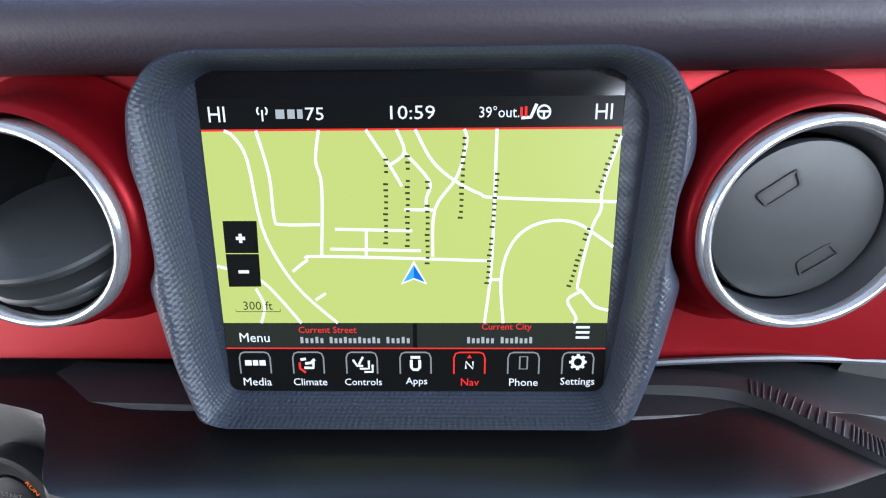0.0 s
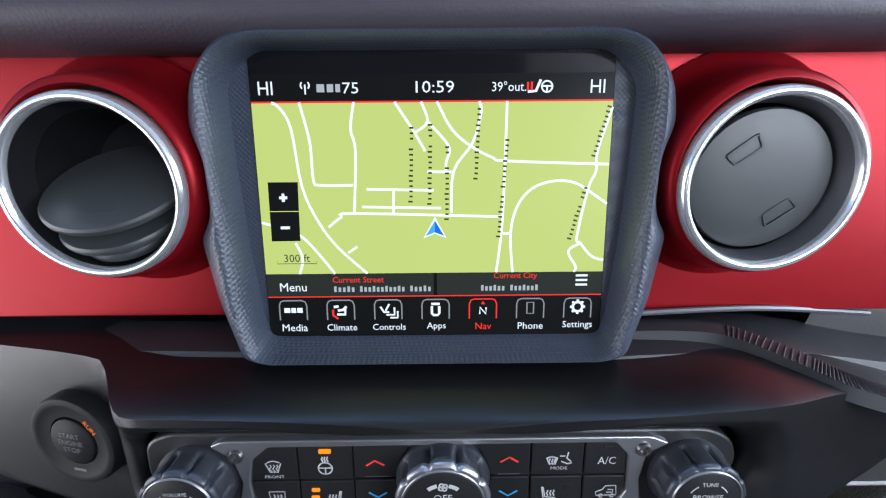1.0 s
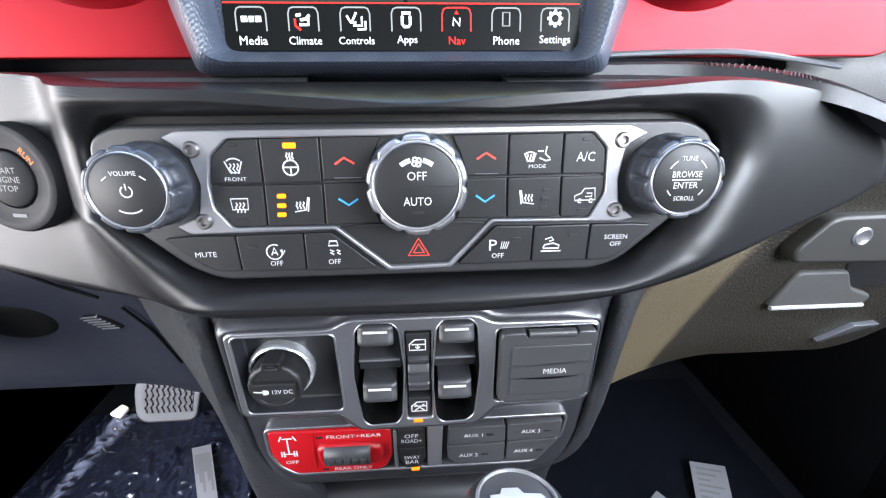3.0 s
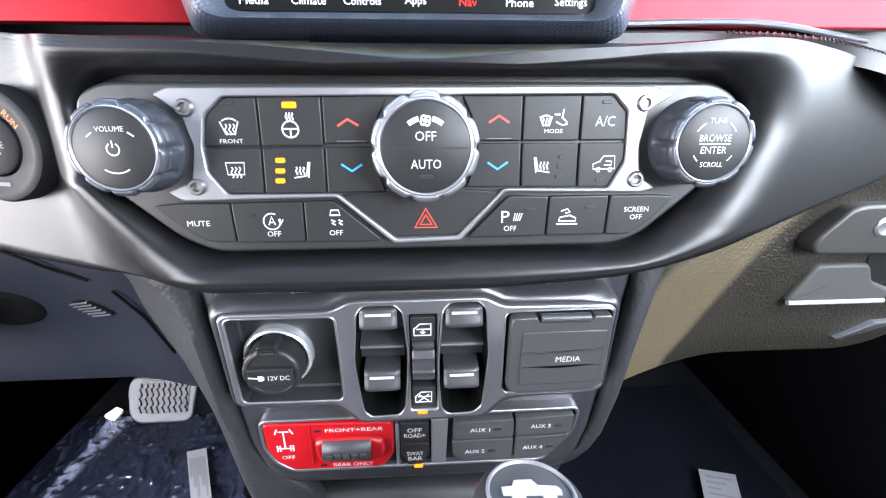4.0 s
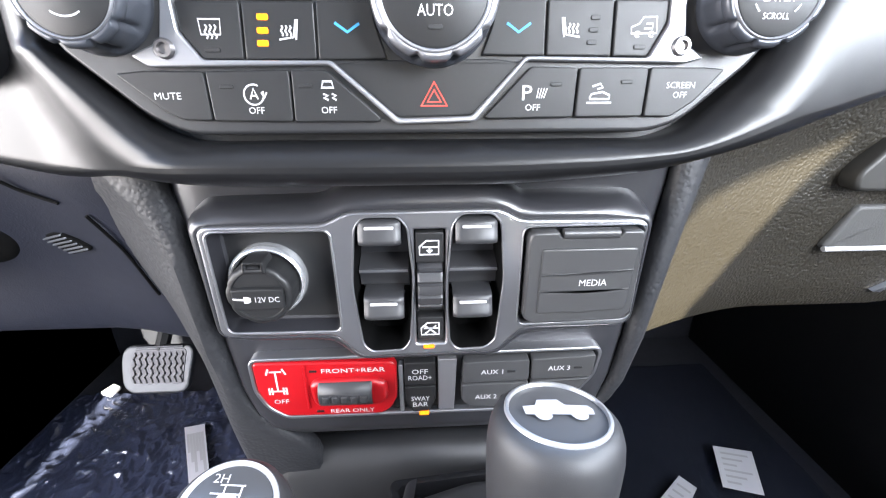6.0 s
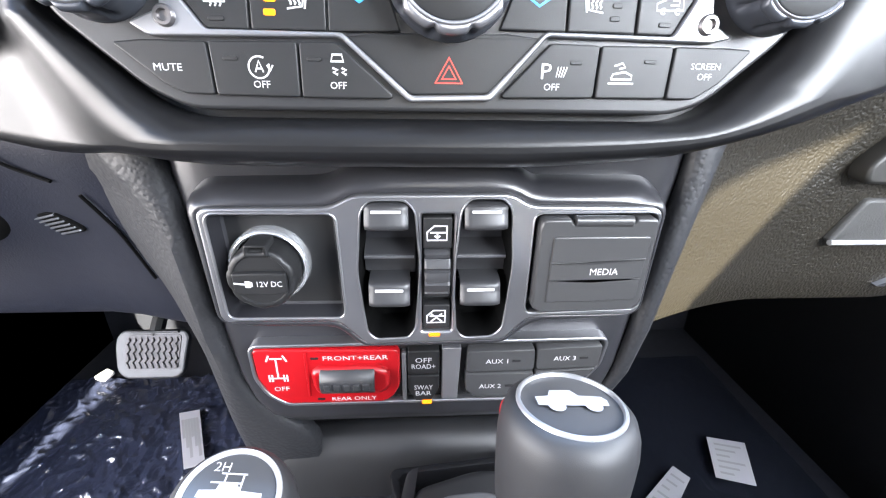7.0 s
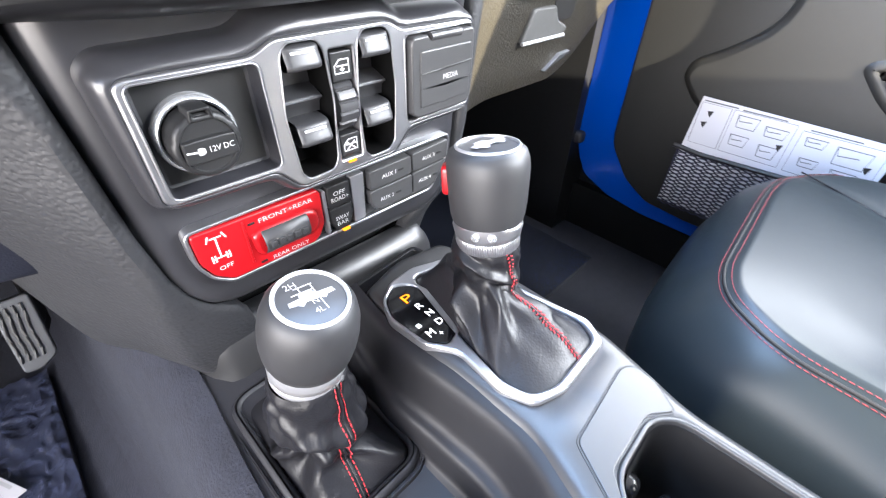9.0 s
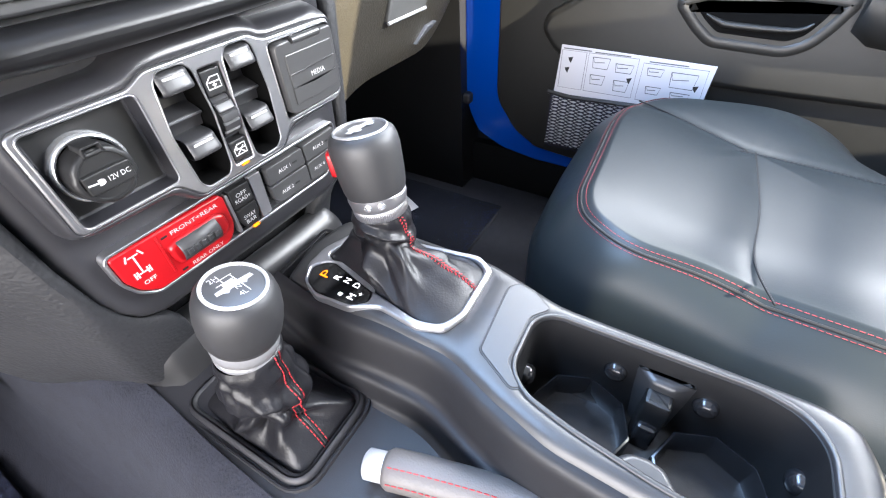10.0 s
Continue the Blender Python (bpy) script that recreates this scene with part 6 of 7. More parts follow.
loops = [[Vector((x, y, z)) for x, y in grow(CUP, d)] for z, d in ((0.314, -0.0005), (0.300, -0.002), (0.275, -0.004), (0.246, -0.007), (0.240, -0.012))]
part("well", loft(loops, cap1=True), DARK, cup, sharp=60)
for y, x in ((-0.300, 0.018), (-0.388, 0.014)):
    m = Matrix.Translation((x, y, 0.241))
    part("cup_ring", lathe(m, [(0.0365, 0.0), (0.0370, 0.020), (0.0362, 0.023), (0.0348, 0.0235), (0.0338, 0.021), (0.033, 0.001), (0.0, 0.0005)], 8), PIANO, cup, "faceted black cup ring", sharp=20)
for x, y, z, a in ((0.0555, -0.313, 0.284, 0), (0.0565, -0.374, 0.284, 0), (0.022, -0.2545, 0.280, 90), (0.030, -0.4285, 0.284, 270), (-0.0235, -0.345, 0.284, 180)):
    part("rubber_finger", lathe(Matrix.Translation((x, y, z)) @ Matrix.Rotation(radians(a), 4, "Z") @ Matrix.Rotation(radians(90), 4, "Y"), [(0.0088, 0.008), (0.0085, -0.002), (0.0070, -0.0055), (0.0040, -0.0072), (0.0, -0.0076)], 20), PIANO, cup, "rounded grip nub")
WEB = [(0.058, -0.323), (0.058, -0.366), (0.046, -0.352), (0.046, -0.337)]
part("divider_web", plate(flatz(0), fillet(WEB, 0.003), 0.242, 0.300, 0.004), SATIN, cup, "glossy divider between the cups", sharp=60)
part("divider_web", plate(flatz(0), fillet([(-0.028, -0.318), (-0.012, -0.334), (-0.010, -0.344), (-0.012, -0.354), (-0.030, -0.370)], 0.003), 0.242, 0.306, 0.004), SATIN, cup, "pale-lit divider between the cups", sharp=60)
part("centre_post", plate(flatz(0), rect(0.042, -0.3445, 0.016, 0.018, 0.003), 0.242, 0.292, 0.003), DARK, cup)
part("post_step", plate(flatz(0), rect(0.034, -0.3445, 0.012, 0.014, 0.003), 0.242, 0.268, 0.003), PIANO, cup)
# cross ledge and tray in front of the levers
def tapered(x0, x1, y, z, sec, n=28):
    """A ledge across the console that wraps round the stack's foot."""
    loops = []
    for x in np.linspace(x0, x1, n):
        e = math.sin(max(0.0, min(1.0, (x1 - x) / 0.02)) * math.pi / 2)
        k = math.sin(max(0.0, min(1.0, (x - x0) / 0.036)) * math.pi / 2)          # the driver's end rounds off into the side pad
        loops.append([Vector((x, y + 0.03 + (a * (0.6 + 0.4 * e) - 0.03) * k, z - 0.05 + (b + 0.05) * k - 0.045 * (1 - e))) for a, b in sec])
    return loft(loops, close=False)


LEDGE = [(p.x, p.y) for p in spline([(0.03, -0.05, 0), (0.012, -0.010, 0), (0.005, 0.006, 0), (-0.005, 0.0095, 0), (-0.016, 0.005, 0), (-0.024, -0.010, 0), (-0.03, -0.05, 0)], 4)]
part("cross_ledge", tapered(-0.142, 0.116, 0.026, 0.288, LEDGE), SATIN, con, "rounded ledge under the switch panel", sharp=80)
GROOVE = [(p.x, p.y) for p in spline([(0.03, -0.02, 0), (0.008, 0.004, 0), (0.0, 0.006, 0), (-0.008, 0.003, 0), (-0.012, -0.03, 0)], 4)]
part("cross_groove", tapered(-0.138, 0.120, 0.052, 0.309, GROOVE), PIANO, con, sharp=80)
TRAY = fillet(plan([(-30, -14), (74, -4), (76, -36), (30, -50), (-4, -48), (-24, -40)]), 0.008)
part("tray", plate(flatz(0), TRAY, 0.25, 0.2935, 0.002, [grow(TRAY, -0.006)]), PIANO, con, "glossy storage tray rim")
part("tray_floor", plate(flatz(0), grow(TRAY, -0.004), 0.25, 0.266, 0.001), DARK, con)

# ---- gear selector ----
TRIM = fillet(plan([(-10, -66), (6, -54), (30, -52), (64, -64), (86, -182), (76, -200), (23, -203), (2, -196), (-6, -176), (-3, -138), (-15, -118), (-18, -84)]), 0.005, 5)
gs = thing("gear_selector", (0.03, -0.13, 0.315), "automatic gear selector with a leather boot and satin silver surround", "gear lever")
part("surround", plate(flatz(0), TRIM, 0.312, 0.3195, 0.0018, [grow(BOOT, 0.0004), grow(PRND, 0.0006)]), METAL, gs, "satin silver surround", sharp=45)
ind = part("gear_indicator", plate(flatz(0), PRND, 0.310, 0.3185, 0.0006), material("smoked_display", (0.004, 0.004, 0.005), 0.10, var=0.02), gs, "black gear position display")
S_LET = glowing("lit_white_gear_letter", (0.85, 0.85, 0.80), 1.0)
# letters run along the display, read from the driver's seat


def gear_letter(tx, x, y, size, mat_, turn=0):
    lettering(Matrix.Translation((x, y, 0.3188)), tx, 0, 0, size, 0, mat_, ind, height=size * 1.15, turn=turn)


gear_letter("P", 0.0050, -0.0765, 7.4, ORANGE)
gear_letter("R", 0.0065, -0.0885, 5.0, S_LET)
gear_letter("N", 0.0075, -0.0985, 5.0, S_LET)
gear_letter("D", 0.0070, -0.1090, 5.0, S_LET)
gear_letter("-", -0.0070, -0.1030, 3.0, S_LET)
gear_letter("M", -0.0050, -0.1130, 5.4, S_LET)
gear_letter("+", 0.0005, -0.1180, 3.0, S_LET)


def boot(parent, base, zb, ring_c, ring_r, neck, folds, seed, flare=1.5, lumps=0.0024, n=120, levels=56):
    """A leather gaiter that gathers from a frame up to a lever's collar, with folds."""
    rnd = random.Random(seed)
    cb = Vector((sum(p[0] for p in base) / len(base), sum(p[1] for p in base) / len(base)))
    rb = by_angle(base, cb, n)
    ph = [rnd.uniform(0, 6.28) for _ in range(5)]
    loops = []
    for j in range(levels + 1):
        t = j / levels
        c = Vector((cb.x, cb.y, zb)).lerp(Vector(ring_c), min(1, t / neck) ** 0.85)
        lp = []
        for i in range(n):
            a = 2 * math.pi * i / n
            slant = 0.09 * math.sin(a + ph[2])                       # folds run round at a slant
            tt = min(1.0, max(0.0, t + slant * math.sin(math.pi * t)))
            e = max(0.0, 1 - tt / neck) ** flare
            sack = math.exp(-((tt - neck - 0.14) / 0.17) ** 2)   # bag of leather under the collar
            pinch = math.exp(-((tt - neck * 0.86) / 0.05) ** 2) + 0.5 * math.exp(-((tt - neck * 0.45) / 0.05) ** 2)
            body = ring_r * (1 + 0.16 * sack * folds - (0.10 * ((t - 0.92) / 0.08) if t > 0.92 else 0))
            r = rb[i] * e + body * (1 - e)
            low = math.sin(math.pi * min(1, t / neck)) if t < neck else 0.0
            ridge = 1 - 2 * abs(math.sin(1.5 * a + ph[0] + 1.6 * t))
            ridge2 = 1 - 2 * abs(math.sin(2.5 * a + ph[1] - 3.0 * t))
            r += folds * low * (0.0042 * ridge + 0.0030 * ridge2 + 0.0008 * math.sin(11 * a + ph[4] + 9 * t))
            r -= 0.0046 * folds * pinch * (0.6 + 0.4 * math.sin(2 * a + ph[1]))
            r += folds * (0.0009 * math.sin(3 * a + 26 * t + ph[3]) + lumps * noise.noise(Vector((3.2 * math.cos(a), 3.2 * math.sin(a), 7 * t + seed)))) * math.sin(math.pi * t)
            dz = 0.0035 * folds * math.sin(math.pi * t) * math.sin(2 * a + ph[3] + 6 * t)
            up = 1 - (1 - t) ** 1.25
            lp.append(Vector((c.x + r * math.cos(a), c.y + r * math.sin(a), zb + (ring_c[2] - zb) * up + dz)))
        loops.append(lp)
    part("leather_boot", loft(loops), LEATHER, parent, "creased black leather boot", sharp=80)
    return loops


def seam(parent, loops, i0, i1, half, crossed=False):
    """Two rows of red stitches down one side of a gaiter, with a welt between."""
    k, rows = len(loops), []
    n = len(loops[0])
    for s in (-half, half):
        run = []
        for j, lp in enumerate(loops):
            f0 = i0 + (i1 - i0) * j / (k - 1)
            near = (lp[int(f0) % n] - sum(lp, Vector()) / n).length
            f = (f0 + s * 0.021 / near) % n
            a, b = lp[int(f) % n], lp[(int(f) + 1) % n]
            p = a.lerp(b, f - int(f))
            c = sum(lp, Vector()) / n
            o = (p - c)
            o.z = 0.3 * o.length
            run.append(p + o.normalized() * 0.0007)
        rows.append(run)
        if not crossed:
            part("red_stitching", stitches(spline(run, 3), 0.0028, 0.0013, 0.00042), THREAD, parent, "red contrast stitching")
    mid = [(a + b) / 2 for a, b in zip(*rows)]
    if crossed:
        for row in rows:
            bms, pr, pm = bmesh.new(), spline(row, 4), spline(mid, 4)
            gap, last = 0.0030, None
            for k2 in range(len(pr) - 3):
                if last is None or (pr[k2] - last).length > gap:
                    last = pr[k2]
                    tube([pr[k2], pr[k2].lerp(pm[k2 + 2], 0.45) + Vector((0, 0, 0.0003)), pr[k2 + 2].lerp(pm[k2 + 3], 0.75)], 0.0005, 5, bms)
            part("red_stitching", bms, THREAD, parent, "red cross stitching")
    part("seam_welt", tube(spline(mid, 3), 0.0007, 6), LEATHER, parent)


axis = Vector((0.05, 0.15, 0.987)).normalized()
side = Vector((0, 1, 0)) - axis * axis.y
side.normalize()
KM = Matrix((( *axis.cross(side) * -1, 0), (*side, 0), (*axis, 0), (0, 0, 0, 1))).transposed()
KM[0][3], KM[1][3], KM[2][3] = 0.0437, -0.1162, 0.3785
KM = KM @ Matrix.Diagonal((1.0, 1.0, 0.965, 1.0))
lb = boot(gs, BOOT, 0.3165, (0.0438, -0.1160, 0.3795), 0.0198, 0.50, 1.5, 3, 1.1, 0.0016)
seam(gs, lb, 97, 87, 1.9, True)
part("collar", lathe(KM, [(0.0165, -0.006), (0.0200, -0.005), (0.0212, -0.0035), (0.0214, 0.0035), (0.0208, 0.0045), (0.0200, 0.005)], 320, lobes=80, depth=0.0006, lo=2, hi=3), METAL, gs, "knurled satin silver collar", sharp=50)
loops = []
for k, (r, w) in enumerate(((0.0205, 0.0040), (0.0216, 0.0046), (0.0222, 0.0080), (0.0228, 0.0110), (0.0226, 0.0130), (0.0215, 0.0136))):
    lp = []
    for i in range(72):
        a = 2 * math.pi * i / 72
        rise = 0.0045 * max(0.0, math.cos(a - radians(215))) ** 3 if k > 2 else 0.0
        lp.append(KM @ Vector((r * math.cos(a), r * math.sin(a), w + rise)))
    loops.append(lp)
part("bright_band", loft(loops), METAL, gs, "polished band with a raised badge", sharp=60)
kb = part("knob", lathe(KM, [(0.0210, 0.0150), (0.0228, 0.0153), (0.0239, 0.020), (0.0248, 0.030), (0.0254, 0.042), (0.0256, 0.050), (0.0250, 0.0560), (0.0234, 0.0608), (0.0205, 0.0632), (0.0195, 0.0634), (0.0190, 0.0625)], 64), KNOBSKIN, gs, "tall matt grey knob", sharp=60)
part("badge_ring", lathe(KM, [(0.0200, 0.0620), (0.0200, 0.0640), (0.0194, 0.0648), (0.0186, 0.0647), (0.0182, 0.0632)], 56), COLLAR, kb, "chrome badge ring", sharp=60)
part("badge", lathe(KM, [(0.0184, 0.0632), (0.0120, 0.0640), (0.0, 0.0643)], 48), GREYBADGE, kb, "grey domed badge")
TOP = KM @ Matrix.Translation((0, 0, 0.0650)) @ Matrix.Rotation(radians(0), 4, "Z")
part("badge_outline", flat_poly(TOP, mm([(-13, -3), (-13, 2), (-8, 2.6), (-6.5, 6), (1.5, 6.2), (3.6, 2.8), (12, 2.2), (13.5, 0), (13, -3.2)]), 0.0), SILVERGREY, kb, "pale vehicle outline", flat=True)
for u in (-6.4, 7.2):
    part("badge_outline", flat_poly(TOP, mm(disc(u, -3.4, 3.2, 16)), 0.0001), SILVERGREY, kb, flat=True)
for da in (-14, 12):
    ea = radians(215 + da)
    part("badge_stud", lathe(KM @ Matrix.Translation((0.0224 * math.cos(ea), 0.0224 * math.sin(ea), 0.0108)) @ Matrix.Rotation(ea, 4, "Z") @ Matrix.Rotation(radians(90), 4, "Y"), [(0.0030, -0.002), (0.0028, 0.0010), (0.0016, 0.0016), (0.0, 0.0016)], 16), CHROME, kb, "small chrome stud")
part("shift_button", plate(KM @ Matrix.Rotation(radians(38), 4, "Z") @ Matrix.Translation((0, 0.0225, 0.042)) @ Matrix.Rotation(radians(-90), 4, "X"), fillet(mm([(-6, -10), (6, -10), (6, 10), (-6, 10)]), 0.004), -0.002, 0.0058, 0.002), REDPLASTIC, kb, "red shift release button")

# ---- transfer case lever ----
tc_ = thing("transfer_case_lever", (-0.085, -0.08, 0.245), "short round-knobbed transfer case lever with a leather boot", "gear lever")
TB = fillet(plan([(-119, -20), (-50, -18), (-46, -140), (-117, -142)]), 0.012, 5)
part("boot_frame", plate(flatz(0), grow(TB, 0.008), 0.236, 0.2515, 0.004, [TB]), SOFT, tc_, "black plastic boot frame", sharp=60)
part("boot_frame_edge", plate(flatz(0), grow(TB, 0.0125), 0.236, 0.2480, 0.002, [grow(TB, 0.0095)]), SOFT, tc_)
lt = boot(tc_, TB, 0.246, (-0.0888, -0.0995, 0.3435), 0.0225, 0.33, 1.7, 8)
seam(tc_, lt, 88.3, 96.7, 2.2)
a0, a1 = Vector((-0.0880, -0.1000, 0.3455)), Vector((-0.0800, -0.1105, 0.4025))
axis = (a1 - a0).normalized()
side = (Vector((0, 1, 0)) - axis * axis.y).normalized()
TM = Matrix(((*axis.cross(side) * -1, 0), (*side, 0), (*axis, 0), (0, 0, 0, 1))).transposed()
TM[0][3], TM[1][3], TM[2][3] = a0
part("collar", lathe(TM, [(0.0170, -0.006), (0.0196, -0.004), (0.0204, -0.002), (0.0205, 0.0015), (0.0198, 0.0021), (0.0199, 0.0030), (0.0208, 0.0036), (0.0214, 0.008), (0.0218, 0.013), (0.0212, 0.0150)], 56), COLLAR, tc_, "satin silver collar", sharp=60)
tk = part("knob", lathe(TM, [(0.0195, 0.0135), (0.0216, 0.0140), (0.0236, 0.0195), (0.0249, 0.028), (0.0252, 0.037), (0.0244, 0.046), (0.0224, 0.0528), (0.0196, 0.0566), (0.0184, 0.0572), (0.0178, 0.0562)], 64), KNOBSKIN, tc_, "round matt grey knob", sharp=60)
part("badge_ring", lathe(TM, [(0.0188, 0.0556), (0.0188, 0.0576), (0.0183, 0.0584), (0.0169, 0.0582), (0.0164, 0.0568)], 56), SATINWHITE, tk, "satin silver badge ring", sharp=60)
part("badge", lathe(TM, [(0.0172, 0.0571), (0.0120, 0.0577), (0.0, 0.0580)], 48), GREYBADGE, tk, "grey shift pattern badge")
TT = TM @ Matrix.Translation((0, 0, 0.0585)) @ Matrix.Scale(0.92, 4)
part("shift_pattern", flat_lines(TT, [mm([(-6, 8.4), (4.6, 8.4)]), mm([(-3.6, 8.4), (-3.6, 5.0)]), mm([(3.4, 8.4), (3.4, -11)]), mm([(-9, 4.6), (3.4, 4.6)])], 0.0007, 0.0), INK, tk, flat=True)
part("badge_outline", flat_poly(TT, mm([(-13, -1.5), (-12.5, 1.4), (-6, 1.8), (-5.4, 4.4), (1.5, 4.6), (3.6, 1.8), (12.5, 1.2), (13, -1.8), (8, -2.2), (6.4, -4), (3, -2.2), (-4, -2.0), (-6.5, -4), (-9, -2)]), -0.0002), SILVERGREY, tk, "pale vehicle outline", flat=True)
for tx, u, v, w in (("2H", -6.4, 11.2, 6.4), ("N", 0.2, -3.4, 3.2), ("4L", -0.8, -9.4, 5.0)):
    lettering(TT, tx, u, v, w, 0.0, INK, tk)

# ---- parking brake lever ----
hb = thing("parking_brake_lever", (-0.075, -0.22, 0.25), "leather parking brake lever, grip paled as if lit, with a bright push button", "hand brake")
pth = [(-0.083, -0.197, 0.262), (-0.075, -0.225, 0.264), (-0.060, -0.28, 0.262), (-0.050, -0.34, 0.258), (-0.046, -0.42, 0.250)]
part("grip", tube(spline(pth, 5), lambda t: 0.0140 if t > 0.02 else 0.0120, 20), LITGRIP, hb, "leather grip, taupe for the strong light on it", sharp=80)
d = (Vector(pth[0]) - Vector(pth[1])).normalized()
part("push_button", tube([Vector(pth[0]) - d * 0.004, Vector(pth[0]) + d * 0.008, Vector(pth[0]) + d * 0.0145, Vector(pth[0]) + d * 0.016], lambda t: 0.0105 if t < 0.9 else 0.0085, 20), SATINWHITE, hb, "bright chrome push button", sharp=60)
run = [Vector(p) + Vector((-0.004, -0.001, 0.0132)) for p in pth]
part("red_stitching", stitches(spline(run, 5)[1:], 0.0034, 0.0013, 0.00042), THREAD, hb, "red contrast stitching")
run = [Vector(p) + Vector((-0.0120, -0.004, 0.0068)) for p in pth]
part("red_stitching", stitches(spline(run, 5)[1:], 0.0034, 0.0013, 0.00042), THREAD, hb, "red contrast stitching")


# ---- passenger seat ----
seat = thing("passenger_seat", (0.33, -0.45, FLOOR), "black leather passenger seat with red stitched piping", "seat")
PIP = fillet([(0.124, -0.62), (0.124, -0.448), (0.138, -0.369), (0.142, -0.285), (0.172, -0.243), (0.205, -0.231), (0.375, -0.219), (0.44, -0.225), (0.472, -0.26), (0.488, -0.36), (0.49, -0.62)], 0.03, 5)
LV = [(0.02, -0.020), (0.10, 0.010), (0.17, 0.034), (0.22, 0.044), (0.262, 0.044), (0.295, 0.032), (0.318, 0.012), (0.3275, 0.0), (0.3315, -0.008)]
CREASES = [[Vector(p) for p in spline(c, 40)] for c in ([(0.44, -0.235), (0.418, -0.273), (0.358, -0.360), (0.352, -0.375), (0.345, -0.60)], [(0.356, -0.372), (0.25, -0.380), (0.173, -0.380), (0.128, -0.395)])]


CREASE_XY = np.array([tuple(p) for c in CREASES for p in c])


def seat_top(x, y, z):
    if z > 0.30:
        d = float(np.sqrt(((CREASE_XY - (x, y)) ** 2).sum(1).min()))
        z -= 0.0016 * math.exp(-(d / 0.009) ** 2) + 0.0048 * math.exp(-(d / 0.034) ** 2)
    s = min(1.0, max(0.0, (x - 0.33) / 0.14))
    far = min(0.09, 6 * max(0.0, -y - 0.37) ** 2.3) * s * s * (3 - 2 * s)        # the outer bolster falls away to the rear
    return z - (0.02 * max(0, -y - 0.35) + far if z > 0.15 else 0)


cs = Vector((0.31, -0.46))
rp = by_angle(PIP, cs, 400)
loops = []
for z, g_ in LV:
    lp = []
    for i, r in enumerate(rp):
        a = 2 * math.pi * i / 400
        x, y = cs.x + (r + g_) * math.cos(a), cs.y + (r + g_) * math.sin(a)
        lp.append(Vector((x, y, seat_top(x, y, z))))
    loops.append(lp)
NR = 110
for k in range(1, NR):
    lp = []
    for i, r in enumerate(rp):
        a, q = 2 * math.pi * i / 400, (r - 0.008) * (1 - k / NR)
        x, y = cs.x + q * math.cos(a), cs.y + q * math.sin(a)
        rim = min(1.0, (r - q) / 0.07)
        lp.append(Vector((x, y, seat_top(x, y, 0.3315 + 0.0055 * math.sin(rim * math.pi / 2)))))
    loops.append(lp)
part("cushion", loft(loops, cap1=True), SEATHIDE, seat, "black leather seat cushion", sharp=80)
lp = loops[7]
rng = list(range(56, 292))
# black tube draws the shade in the sewn groove
part("piping", tube([lp[i] + Vector((0, 0, 0.0002)) for i in rng], 0.0013, 8), INKY, seat, "black line drawn as the sewn groove's shade")
for j in (6, 8):
    run = [loops[7][i].lerp(loops[j][i], 0.26 if j == 6 else 0.55) + Vector((0, 0, 0.0010)) for i in rng]
    part("red_stitching", stitches(run, 0.0030, 0.0013, 0.00028), SEATTHREAD, seat, "red contrast stitching")
# the creases' shade is drawn with thin black tubes
for c in CREASES:
    part("crease_shade_line", tube([Vector((p.x, p.y, seat_top(p.x, p.y, 0.3370) - 0.0002)) for p in c], 0.0009, 6), INKY, seat)
part("side_seam", tube([loops[4][i] + Vector((0, 0, -0.002)) for i in range(150, 292)], 0.0022, 6), SEATHIDE, seat)
part("seat_base", box((0.14, -0.75, FLOOR), (0.52, -0.30, 0.06), r=0.01), DARK, seat)
# unseen backrest, its outline cut to shape the sun on the glove box
BK = fillet([(0.085, 0.20), (0.575, 0.20), (0.575, 0.58), (0.50, 0.66), (0.43, 0.735), (0.388, 0.765), (0.36, 0.80), (0.335, 0.85), (0.25, 0.87), (0.196, 0.850), (0.180, 0.826), (0.152, 0.786), (0.130, 0.746), (0.108, 0.708), (0.085, 0.675)], 0.012, 4)
loops = [[Vector((x, -0.80 + yy - 0.10 * (z - 0.2), z)) for x, z in grow(BK, g_)] for yy, g_ in ((-0.06, -0.03), (-0.05, -0.008), (0.0, 0.0), (0.05, -0.010), (0.06, -0.035))]
part("backrest", loft(loops, cap0=True, cap1=True), SEATHIDE, seat, "unseen black leather backrest, outline cut to shape the sunlight", sharp=60)

# ---- passenger door ----
door = thing("door_passenger", (0.66, -0.3, 0.06), "closed passenger door with black card and blue painted edge", "door", kind="structure")
DX = Matrix(((0, 0, -1, 0.66), (-1, 0, 0, 0), (0, 1, 0, 0), (0, 0, 0, 1)))      # u to the rear, v up, w into the cabin
SHELL = fillet(mm([(-175, 640), (-150, 640), (960, 640), (960, 60), (140, 64), (20, 66), (-60, 78), (-120, 105), (-140, 140), (-152, 175), (-160, 190)]), 0.012, 4)
part("painted_shell", plate(DX, SHELL, -0.06, -0.012, 0.004), BLUEPAINT, door, "bright blue painted door edge", sharp=60)
CARD = fillet(mm([(-72, 640), (960, 640), (960, 96), (106, 97), (25, 105), (-25, 135), (-66, 190), (-72, 215)]), 0.012, 5)
part("door_card", plate(DX, CARD, -0.015, 0.002, 0.004), DOORSKIN, door, "black grained door card", sharp=60)
# bulge of the card above the pocket, and the arm rest
part("card_bulge", plate(DX, fillet(mm([(70, 398), (120, 440), (140, 640), (950, 640), (950, 292), (330, 284), (140, 292), (52, 300), (16, 345), (24, 372)]), 0.03, 6), 0.0, 0.018, 0.012), DOORSKIN, door, "raised door card moulding", sharp=70)
